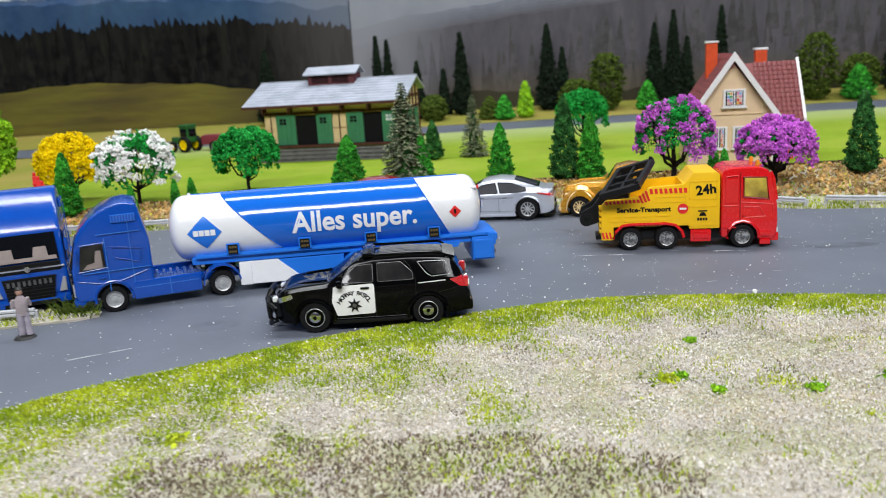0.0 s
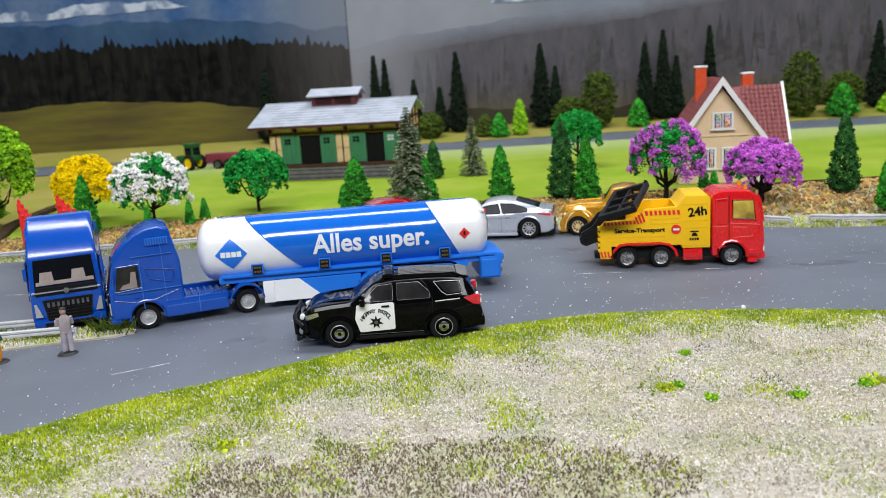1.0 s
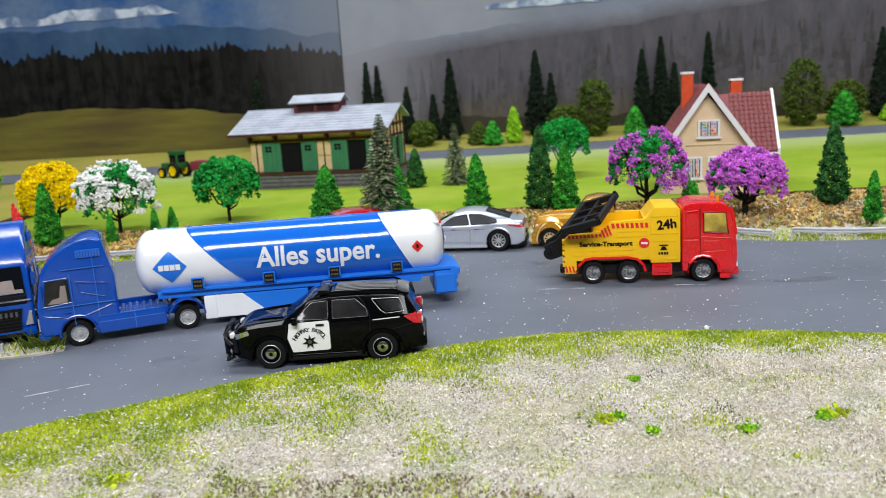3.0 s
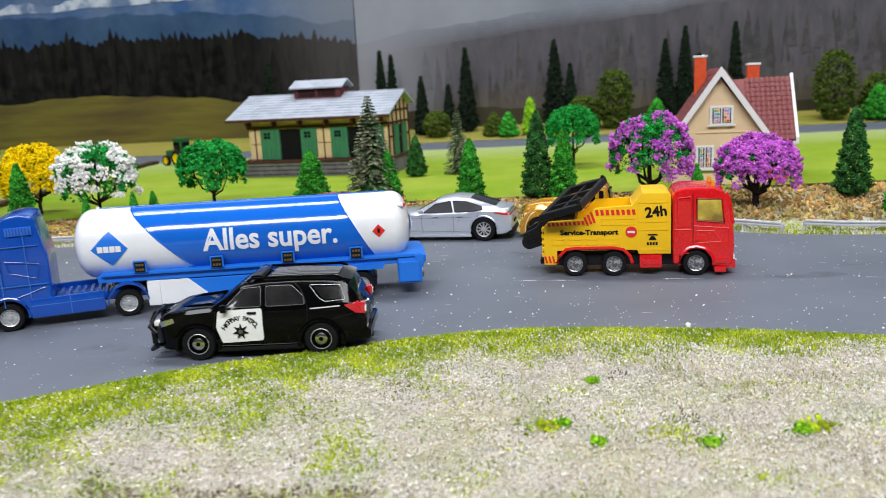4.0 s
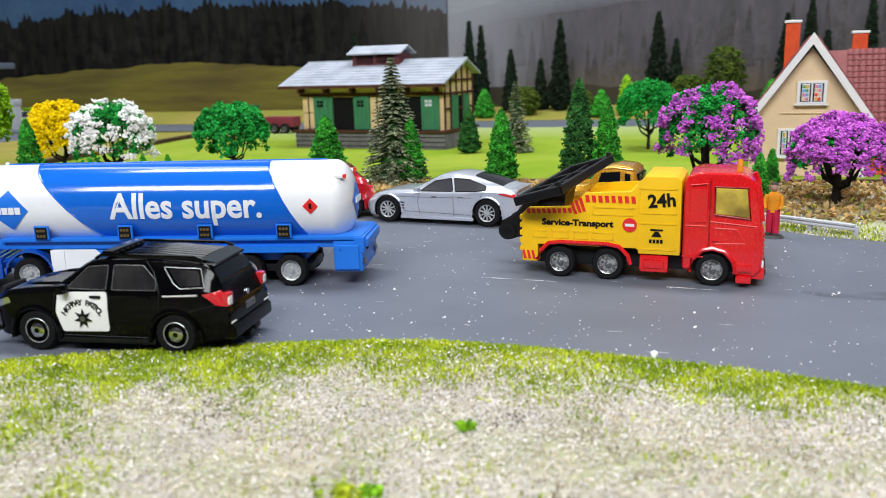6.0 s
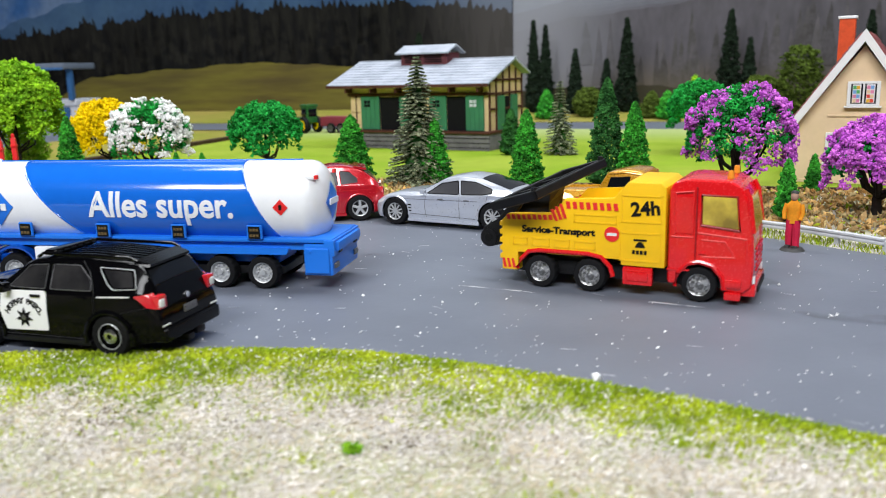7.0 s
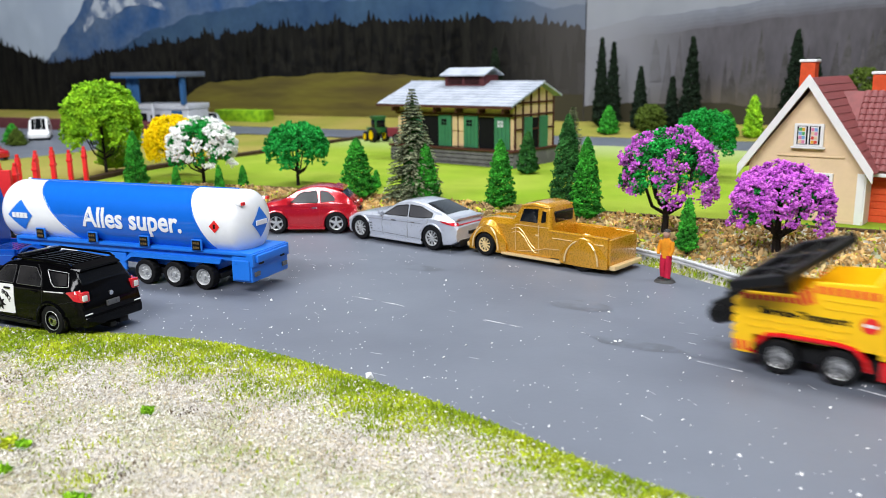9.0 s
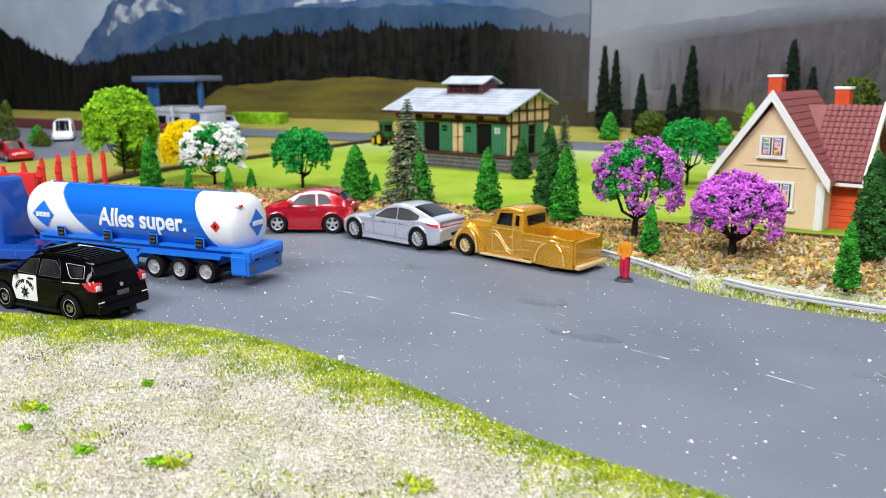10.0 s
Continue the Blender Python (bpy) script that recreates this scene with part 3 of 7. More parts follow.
# dashes, stains and crumbs on the road
for (xa, ya), (xb, yb) in [((-141, 278), (-121, 288)), ((58, 394), (81, 392)), ((124, 389.7), (141, 387.5)), ((207, 381), (222, 378)), ((255, 379), (271, 373.5)), ((-259, 418), (-247, 417)), ((-72, 306), (-60, 310)), ((320, 362), (340, 358))]:
    d = Vector((xb - xa, yb - ya, 0))
    bm = box(0, d.length, -0.28, 0.28, -0.1, 0.12, m=Matrix.Translation((xa, ya, 0)) @ Matrix.Rotation(math.atan2(d.y, d.x), 4, "Z"))
    tagged(part("road_dash", bm, WHITE_LINE), "worn thin white dash painted on the road", "road marking", "road dashes", "structure")
for x, y, rx, ry in [(185, 388, 17, 5), (212, 408, 8, 4), (150, 425, 14, 7), (-96, 312, 10, 6), (58, 452, 12, 5), (300, 395, 20, 6), (-20, 334, 12, 4)]:
    pts = [(x + rx * math.cos(a) * (1 + 0.25 * noise.noise(Vector((x, a, 0)))), y + ry * math.sin(a) * (1 + 0.3 * noise.noise(Vector((y, a, 5))))) for a in np.linspace(0, 2 * math.pi, 28)[:-1]]
    tagged(part("road_stain", band(pts, 0.06), STAIN), "dark worn patch on the road", "stain", "road stains", "structure")


def flakes(points, size, seed, flat=0.45, aspect=1.0):
    """Small irregular eight-sided clumps at the points."""
    g = np.random.default_rng(seed)
    n = len(points)
    base = np.array([[1, 0, 0], [-1, 0, 0], [0, 1, 0], [0, -1, 0], [0, 0, 1], [0, 0, -1]], float)
    tri = np.array([[0, 2, 4], [2, 1, 4], [1, 3, 4], [3, 0, 4], [2, 0, 5], [1, 2, 5], [3, 1, 5], [0, 3, 5]])
    q = g.normal(size=(n, 4))
    q /= np.linalg.norm(q, axis=1)[:, None]
    w, x, y, z = q.T
    R = np.stack([1 - 2 * (y * y + z * z), 2 * (x * y - z * w), 2 * (x * z + y * w), 2 * (x * y + z * w), 1 - 2 * (x * x + z * z), 2 * (y * z - x * w),
                  2 * (x * z - y * w), 2 * (y * z + x * w), 1 - 2 * (x * x + y * y)], -1).reshape(n, 3, 3)
    s = size * g.uniform(0.55, 1.25, (n, 1, 1)) * np.array([1, aspect, flat])
    v = base[None] * s * g.uniform(0.7, 1.3, (n, 6, 1))
    v = np.einsum("nij,nkj->nki", R, v) + np.asarray(points)[:, None]
    f = tri[None] + 6 * np.arange(n)[:, None, None]
    return v.reshape(-1, 3), f.reshape(-1, 3)


# crumbs of scatter material on the road
NC = 1500
cx = rng.uniform(-250, 420, NC)
cy = near_y(cx) + (far_y(cx) - near_y(cx)) * rng.uniform(0, 1, NC) ** 1.7
big = rng.uniform(0, 1, NC) < 0.12
v1, f1 = flakes(np.stack([cx, cy, np.full(NC, 0.12)], -1)[~big], 0.3, 3)
v2, f2 = flakes(np.stack([cx, cy, np.full(NC, 0.2)], -1)[big], 0.58, 6)
v, f = np.concatenate([v1, v2]), np.concatenate([f1, f2 + len(v1)])
v[:, 2] = np.maximum(v[:, 2], 0.02)
tagged(mesh_part("road_crumbs", v, f, CRUMB), "tiny white crumbs strewn over the road", "crumbs", kind="stuff")
# thin scuffs of pale paint
sx = rng.uniform(-200, 380, 70)
sy = near_y(sx) + (far_y(sx) - near_y(sx)) * rng.uniform(0.02, 0.75, 70)
bm = bmesh.new()
for x, y in zip(sx, sy):
    box(-rng.uniform(0.8, 3.2), rng.uniform(0.8, 3.2), -0.13, 0.13, 0.02, 0.07, bm=bm, m=Matrix.Translation((x, y, 0)) @ Matrix.Rotation(rng.normal(-0.1, 0.35), 4, "Z"))
tagged(part("road_scuffs", bm, WHITE_LINE), "thin pale scuffs worn into the road", "scuffs", kind="stuff")
v, f = flakes(np.array([[119.3, 317.8, 0.9]]), 1.6, 4, 0.7)
tagged(mesh_part("stray_crumb", v, f, CRUMB), "larger white crumb lying on the road", "crumb")


def blades(x, y, z, h, w, seed):
    g = np.random.default_rng(seed)
    n = len(x)
    a = g.uniform(0, 2 * np.pi, n)
    t = g.uniform(0, 2 * np.pi, n)
    lean = g.uniform(0.1, 0.9, n) * h
    hh = h * g.uniform(0.5, 1.2, n)
    dx, dy = np.cos(a) * w / 2, np.sin(a) * w / 2
    v = np.stack([np.stack([x - dx, y - dy, z - 0.3], -1), np.stack([x + dx, y + dy, z - 0.3], -1),
                  np.stack([x + np.cos(t) * lean + dx * 0.4, y + np.sin(t) * lean + dy * 0.4, z + hh], -1),
                  np.stack([x + np.cos(t) * lean - dx * 0.4, y + np.sin(t) * lean - dy * 0.4, z + hh], -1)], 1)
    return v.reshape(-1, 3), np.arange(4 * n).reshape(-1, 4)


def verge_z(x, y):
    d = near_y(x) - y
    return 1.0 * (1 - np.exp(-np.maximum(d, 0) / 3.0)) - 0.4 + 1.4 * lumps(x, y, 40.0) * (d > 6)


def grains(x, y, z, size, seed):
    """Tiny four-sided fibres and crumbs, strewn at all angles."""
    g = np.random.default_rng(seed)
    n = len(x)
    base = np.array([[1, 0, -0.35], [-0.5, 0.87, -0.35], [-0.5, -0.87, -0.35], [0, 0, 1.0]])
    q = g.normal(size=(n, 4))
    q /= np.linalg.norm(q, axis=1)[:, None]
    w, a, b, c = q.T
    R = np.stack([1 - 2 * (b * b + c * c), 2 * (a * b - c * w), 2 * (a * c + b * w), 2 * (a * b + c * w), 1 - 2 * (a * a + c * c), 2 * (b * c - a * w),
                  2 * (a * c - b * w), 2 * (b * c + a * w), 1 - 2 * (a * a + b * b)], -1).reshape(n, 3, 3)
    s = size * g.uniform(0.5, 1.4, (n, 1, 1)) * np.stack([np.full(n, 0.5), g.uniform(0.35, 0.8, n), g.uniform(0.8, 1.7, n)], -1)[:, None]
    v = np.einsum("nij,nkj->nki", R, base[None] * s) + np.stack([x, y, z], -1)[:, None]
    f = np.array([[0, 2, 1], [0, 1, 3], [1, 2, 3], [2, 0, 3]])[None] + 4 * np.arange(n)[:, None, None]
    return v.reshape(-1, 3), f.reshape(-1, 3)


N = 330000
gx = rng.uniform(-240, 380, N)
gd = 215 * rng.uniform(0, 1, N) ** 1.25
gy = near_y(gx) - gd + 0.8
patch = lumps(gx, gy, 28.0) + 0.5 * lumps(gx + 500, gy, 9.0)
edge_green = np.exp(-gd / 17.0) * 1.5 - 0.44 + 1.0 * np.clip((80 - gx) / 140, 0, 1) * np.exp(-gd / 60.0) + 0.7 * patch
pick = rng.uniform(0, 1, N)
green = edge_green + rng.normal(0, 0.24, N) > 0.1
bare = ~green & (((gx + 22) / 75) ** 2 + ((gy - 176) / 26) ** 2 + 0.9 * lumps(gx, gy, 22.0) + 0.5 * lumps(gx, gy, 7.0) < 1.0)
paler = 0.58 + 0.4 * lumps(gx - 300, gy, 34.0)
white = ~green & (pick < np.where(bare, 0.07, paler))
brown = ~green & ~white & ((bare & (pick > 0.2)) | ((lumps(gx + 90, gy, 20.0) > 0.46) & (pick > 0.7)))
dry = ~green & ~white & ~brown
gz = verge_z(gx, gy)
up = rng.uniform(0.0, 1.0, N)
fibre = green & (rng.uniform(0, 1, N) < 0.75)
for name, sel, material, h, label in (("green_flock", fibre, BLADE_GREEN, 1.25, "short yellow-green static grass along the road"), ("brown_flock", brown, BLADE_BROWN, 0.9, "short brown static grass over bare soil")):
    v, f = blades(gx[sel], gy[sel], gz[sel], h, 0.62, 11)
    tagged(mesh_part(name, v, f, material), label, "grass", kind="stuff")
for name, sel, material, size, label in (("green_scatter", green & ~fibre, BLADE_GREEN, 0.5, "yellow-green turf crumbs along the road"), ("dry_scatter", dry, BLADE_DRY, 0.46, "beige dry turf crumbs and fibres"), ("white_scatter", white, BLADE_WHITE, 0.47, "bleached white turf fibres")):
    v, f = grains(gx[sel], gy[sel], gz[sel] + 0.15 + up[sel] * 0.8, size, 13)
    tagged(mesh_part(name, v, f, material), label, "grass", kind="stuff")
# a few white fibres among the green
wx = rng.uniform(-240, 380, 2600)
wy = near_y(wx) - rng.uniform(-1.5, 34, 2600)
v, f = grains(wx, wy, verge_z(wx, wy) + 1.0, 0.5, 14)
tagged(mesh_part("strewn_fibres", v, f, BLADE_WHITE), "white fibres strewn over the green edge", "grass", kind="stuff")
# island grass and the far roadside strip
ix = rng.uniform(-420, -152, 9000)
iy = np.interp(ix, [-420, -260, -205, -152], [290, 311, 316, 331]) + np.interp(ix, [-420, -222, -193, -152], [30, 30, 27, 1]) * rng.uniform(0, 1, 9000)
fx = rng.uniform(-340, 420, 26000)
fy = far_y(fx) + np.abs(rng.normal(0, 13, 26000))
fz = -0.3 + 6.0 * np.clip((fy - far_y(fx)) / (lawn_y(fx) - far_y(fx)), 0, 1) ** 0.8
X, Y, Z = np.concatenate([ix, fx]), np.concatenate([iy, fy]), np.concatenate([np.full(9000, 0.9), fz])
sel = rng.uniform(0, 1, len(X)) < 0.55 + 0.8 * lumps(X, Y, 18.0)
for name, k, material, h, label in (("roadside_green_flock", sel, BLADE_GREEN, 1.6, "green static grass by the guard rails"), ("roadside_pale_flock", ~sel, BLADE_WHITE, 1.3, "pale static grass by the guard rails")):
    v, f = blades(X[k], Y[k], Z[k], h, 0.7, 12)
    tagged(mesh_part(name, v, f, material), label, "grass", kind="stuff")


def litter(n, seed, size, material, name, label, lo=-340, hi=620):
    """Curled dry leaves on the far verge."""
    g = np.random.default_rng(seed)
    x = g.uniform(lo, hi, n)
    t = g.uniform(0.22, 0.95, n)
    y = far_y(x) + (lawn_y(x) - far_y(x)) * t
    z = -0.3 + 6.0 * t ** 0.8 + g.uniform(0.2, 2.6, n)
    v, f = flakes(np.stack([x, y, z], -1), size, seed, 0.25, aspect=0.55)
    return tagged(mesh_part(name, v, f, material), label, "dry leaves", kind="stuff")


litter(11000, 21, 2.3, LEAF_DRY, "dry_leaf_litter", "rust-brown curled leaf litter on the verge")
litter(5000, 22, 2.0, LEAF_PALE, "pale_leaf_litter", "straw-coloured leaf litter on the verge")
litter(2200, 23, 1.7, BLADE_GREEN, "verge_moss", "green moss tufts among the leaf litter")
# small green sprigs in the bleached grass
for x, y, s in [(64, 232, 5.0), (69, 233, 1.8), (104, 222, 2.4), (80, 264, 1.6), (132, 229, 4.2), (194, 252, 5.0), (77, 222, 1.5), (128, 227, 2.0), (-75, 205, 4.0)]:
    g = rng.normal(0, 1, (90, 3)) * [s, s * 0.8, 0.9]
    v, f = flakes(g * 0.55 + [x, y, float(verge_z(np.array([x]), np.array([y]))[0]) + 1.0], 0.8, 5, 0.3)
    tagged(mesh_part("grass_sprig", v, f, LEAF_LIME if s < 3 else BLADE_GREEN), "small bright green sprig in bleached grass", "sprig", "grass sprigs")
bm = bmesh.new()
for k in range(110):
    a, l = rng.uniform(0, 6.28), rng.uniform(5, 11)
    x, y = -163 + rng.normal(0, 4), 333 + rng.normal(0, 2.5)
    tip = (x + math.cos(a) * l * 0.7, y + math.sin(a) * l * 0.7, 0.8 + l * rng.uniform(0.4, 0.9))
    tube([(x, y, 0.5), ((x + tip[0]) / 2, (y + tip[1]) / 2, 0.8 + l * 0.5), tip], 0.32, 4, bm, 0.05)
tagged(part("grass_tuft", bm, LEAF_OLIVE), "tall olive grass tuft at the island's tip", "tuft")


# ---- guard rails ----
def guard_rail(pts, label, z=0.0):
    rail = thing("guard_rail", label, "guard rail", at(pts[0][0], pts[0][1], z), "guard rails")
    loc = [Vector((x - pts[0][0], y - pts[0][1], 0)) for x, y in pts]
    rings = []
    for i, p in enumerate(loc):
        d = (loc[min(i + 1, len(loc) - 1)] - loc[max(i - 1, 0)]).normalized()
        nrm = Vector((d.y, -d.x, 0))
        rings.append([p + nrm * a + Vector((0, 0, h)) for a, h in ((0, 3.2), (0.9, 3.6), (0.9, 4.3), (0.2, 4.8), (0.9, 5.3), (0.9, 6.0), (0, 6.4), (-0.4, 6.4), (-0.4, 3.2))])
    part("beam", loft(rings), RAIL, rail)
    for i in range(0, len(loc)):
        p = loc[i]
        d = (loc[min(i + 1, len(loc) - 1)] - loc[max(i - 1, 0)]).normalized()
        part("post", box(-0.9, 0.9, -0.9, 0.9, -1.0, 5.2, 0.2, 1, m=Matrix.Translation(p + Vector((-d.y, d.x, 0)) * 0.9) @ Matrix.Rotation(math.atan2(d.y, d.x), 4, "Z")), RAIL, rail)


guard_rail([(130, 524), (150, 513), (170, 503), (187, 491), (203, 479)], "pale grey plastic guard rail at the verge")
guard_rail([(217, 484), (232, 477), (248, 472), (266, 469), (290, 467), (320, 463)], "pale grey plastic guard rail at the verge")
guard_rail([(330, 462), (360, 459), (400, 454), (450, 449)], "pale grey plastic guard rail at the verge")
guard_rail([(-345, 512), (-300, 515), (-255, 519), (-210, 523), (-165, 527), (-120, 531), (-75, 534)], "pale grey plastic guard rail behind the parked cars")
guard_rail([(-420, 300), (-340, 307), (-260, 317), (-220, 322), (-178, 328)], "pale grey plastic guard rail on the island")
guard_rail([(-420, 314), (-340, 325), (-260, 335), (-215, 341), (-190, 344)], "pale grey plastic guard rail on the island")


# ---- trees ----
def trunk_bm(h, r, limbs, spread, g):
    """A short trunk that forks low into limbs which bow out and up, like a candelabrum."""
    bm = tube([(0, 0, -1), (g.normal(0, 0.4), g.normal(0, 0.4), h * 0.16), (g.normal(0, 0.6), g.normal(0, 0.6), h * 0.34), (0, 0, h * 0.78)], r, 8, r_end=r * 0.5)
    for k in range(limbs):
        a = 2 * math.pi * k / limbs + g.uniform(-0.3, 0.3)
        z0 = h * g.uniform(0.17, 0.27)
        e = spread * g.uniform(0.75, 1.0)
        ex = g.uniform(0.6, 0.85) * h
        ca, sa = math.cos(a), math.sin(a)
        tube([(0, 0, z0), (ca * e * 0.4, sa * e * 0.4, z0 + h * 0.07), (ca * e * 0.66, sa * e * 0.66, z0 + (ex - z0) * 0.5), (ca * e * 0.7, sa * e * 0.7, ex), (ca * e * 0.92, sa * e * 0.92, ex - h * 0.06)], r * 0.55, 6, bm, r * 0.22)
    return bm


def dome_tree(label, m, h, R, low, seed, leaf, blossom=None, share=0.0, n=5200, size=1.2, group="", limbs=7, trunk=1.5, strands=34):
    """An umbrella crown of hanging leaf strands, hollow inside and open below, on a forked trunk."""
    g = np.random.default_rng(seed)
    tree = thing("tree", label, "tree", m, group)
    part("trunk", trunk_bm(h, trunk, limbs, R * 0.85, g), BARK, tree, "black plastic trunk with forked limbs")
    zc = low + (h - low) * 0.42
    k = np.arange(strands)
    az = k * 2.39996 + g.uniform(-0.22, 0.22, strands)
    start = np.where(k % 3 == 0, g.uniform(0.0, 0.35, strands), g.uniform(0.35, 0.95, strands))
    end = g.uniform(1.6, 2.25, strands)
    reach = g.uniform(0.86, 1.0, strands)
    which = g.integers(0, strands, n)
    bead = g.integers(0, 9, n)
    u = np.clip((bead + 0.5 + g.normal(0, 0.26, n)) / 9, 0, 1)
    th = start[which] + (end[which] - start[which]) * u
    a = az[which] + 0.09 * np.sin(bead * 2.1 + which) + g.normal(0, 0.075, n) / np.maximum(0.3, np.sin(th))
    rad = reach[which] * (1 + 0.05 * np.sin(bead * 1.7 + which * 3)) * (1 - np.abs(g.normal(0, 0.075, n)))
    rad = np.where(g.uniform(0, 1, n) < 0.1, rad * g.uniform(0.6, 0.95, n), rad)
    sn, cs = np.sin(np.minimum(th, 1.62)), np.cos(th)
    p = np.stack([R * rad * sn * np.cos(a), R * rad * sn * np.sin(a), zc + np.where(cs > 0, (h - zc) * cs, (zc - low) * cs * 1.7) * rad - 0.02 * h * g.uniform(0, 1, n)], -1)
    key = g.uniform(0, 1, (strands, 9))[which, bead]
    tone = g.uniform(0, 1, strands)[which]
    isf = np.zeros(n, bool)
    if blossom:
        isf = (0.45 * tone + 0.55 * key < share) & (g.uniform(0, 1, n) > 0.06) & (rad > 0.74) if share < 1 else np.ones(n, bool)
    if (~isf).any():
        q = p[~isf]
        if blossom:
            q = q * [0.96, 0.96, 0.985]
        v, f = flakes(q, size, seed + 1, 0.5)
        mesh_part("crown", v, f, leaf, tree, "hanging strands of small leaf clumps")
    if isf.any():
        v, f = flakes(p[isf] * [1.02, 1.02, 1.01], size * 1.05, seed + 2, 0.6)
        mesh_part("blossom", v, f, blossom, tree, "bunches of tiny blossoms")
    return tree


def thuja(label, m, h, R, seed, leaf, n=1500, size=1.15, group="clipped conifers", shape="cone"):
    """A slim conifer with a ragged cone of upright leaf clumps."""
    g = np.random.default_rng(seed)
    tree = thing("conifer", label, "conifer", m, group)
    part("trunk", tube([(0, 0, -1), (0, 0, h * 0.5), (0, 0, h * 0.9)], 0.9, 6, r_end=0.3), BARK, tree)
    t = g.uniform(0, 1, n) ** 1.25
    a = g.uniform(0, 2 * np.pi, n)
    form = np.minimum(1.0, (t + 0.06) * 7) * (1 - t) ** 0.58
    if shape == "round":
        form = np.sqrt(np.maximum(0.02, 1 - (1.9 * t - 0.95) ** 2))
    if shape == "fir":
        form = np.minimum(1.0, (t + 0.03) * 9) * (0.04 + 0.96 * (1 - t) ** 0.85)
    prof = form * (1 + 0.16 * np.sin(a * 5 + t * 31 + seed) + 0.1 * np.sin(a * 3 - t * 53))
    rr = 0.93 * R * prof * g.uniform(0.55, 1.08, n) ** 0.6
    p = np.stack([rr * np.cos(a), rr * np.sin(a), h * (0.04 + 0.95 * t)], -1)
    v, f = flakes(p, size, seed, 0.5, aspect=0.7)
    mesh_part("crown", v, f, leaf, tree, "ragged cone of foliage")
    return tree


def spruce(label, m, h, R, seed, leaf, tiers=27, group="spruces", per=36, sub=11, needle=1.0):
    """A spruce with drooping tiers of needled branches."""
    g = np.random.default_rng(seed)
    tree = thing("spruce", label, "conifer", m, group)
    part("trunk", tube([(0, 0, -1), (0, 0, h * 0.5), (0, 0, h * 0.97)], 1.5, 6, r_end=0.25), BARK, tree)
    # Added solid cone; its dark green paints the shade deep in the crown.
    part("core", cyl((0, 0, h * 0.5), R * 0.46, h * 0.9, "z", 14, 0.3), LEAF_DARK, tree, "solid dark cone painting the shaded inside of the crown")
    V, F = [], []
    for k in range(tiers):
        t = k / (tiers - 1)
        z = h * (0.05 + 0.93 * t)
        L = R * (1 - t) ** 0.85 * g.uniform(0.88, 1.05) + 0.8
        for b in range(max(6, int(per * (1 - 0.5 * t)))):
            a = g.uniform(0, 2 * np.pi)
            l = L * g.uniform(0.75, 1.1)
            d = np.array([math.cos(a), math.sin(a), -0.22])
            s = np.array([-math.sin(a), math.cos(a), 0])
            root = np.array([0, 0, z + 0.08 * l])
            for c in range(sub):
                u = (c + 0.6) / sub
                p = root + d * l * u
                wd = (0.9 + 2.3 * (1 - u) * min(1, l / 9)) * needle
                for sg in (-1, 1):
                    tip = p + s * sg * wd + d * 1.3 + np.array([0, 0, g.uniform(-0.9, 0.5)])
                    i = len(V)
                    V += [p - d * 0.75 * needle, p + d * 0.75 * needle, tip + [0, 0, 0.15], p + [0, 0, -0.7]]
                    F += [(i, i + 1, i + 2), (i, i + 2, i + 3), (i + 1, i + 3, i + 2)]
    mesh_part("crown", np.array(V), F, leaf, tree, "drooping needled tiers")
    return tree


Z0 = 5.6
dome_tree("bright green model tree with a forked black trunk on the lawn", at(-163, 626, Z0), 52, 25.5, 15, 31, LEAF_BRIGHT, n=6500, strands=25)
dome_tree("bright green model tree behind the purple trees", at(117, 790, Z0), 57, 26, 20, 32, LEAF_BRIGHT, n=6500)
dome_tree("white-blossoming model tree with green leaves showing", at(-238, 598, 5), 57, 30, 16, 33, LEAF_BRIGHT, PETAL_WHITE, 0.54, n=8000, strands=27)
dome_tree("yellow-blossoming model tree beside the white one", at(-298, 624, 4.5), 56, 26, 14, 34, LEAF_BRIGHT, PETAL_YELLOW, 1.0, n=6500)
dome_tree("purple-blossoming model tree with green leaves below", at(147, 563, 4.6), 61, 27.2, 17, 38, LEAF_BRIGHT, PETAL_PURPLE, 0.6, group="purple trees", trunk=2.1, n=10500, size=0.85, strands=24)
dome_tree("purple-blossoming model tree, broad and low, in dry leaves", at(208.2, 543, 3.6), 46, 25, 11, 36, LEAF_BRIGHT, PETAL_PURPLE, 0.84, group="purple trees", trunk=2.4, n=10500, size=0.85, strands=23)
dome_tree("tall lime-green model tree on the verge", at(-367, 606, 5), 87, 34, 24, 37, LEAF_LIME, n=13000, size=1.5, strands=60)
spruce("grey-green spruce tree with drooping tiers on the lawn", at(-38, 600, Z0), 78, 22, 41, LEAF_SPRUCE, 36)
spruce("grey-green spruce tree beside the barn", at(13, 772, Z0), 58, 13, 42, LEAF_SPRUCE, 26, per=24)
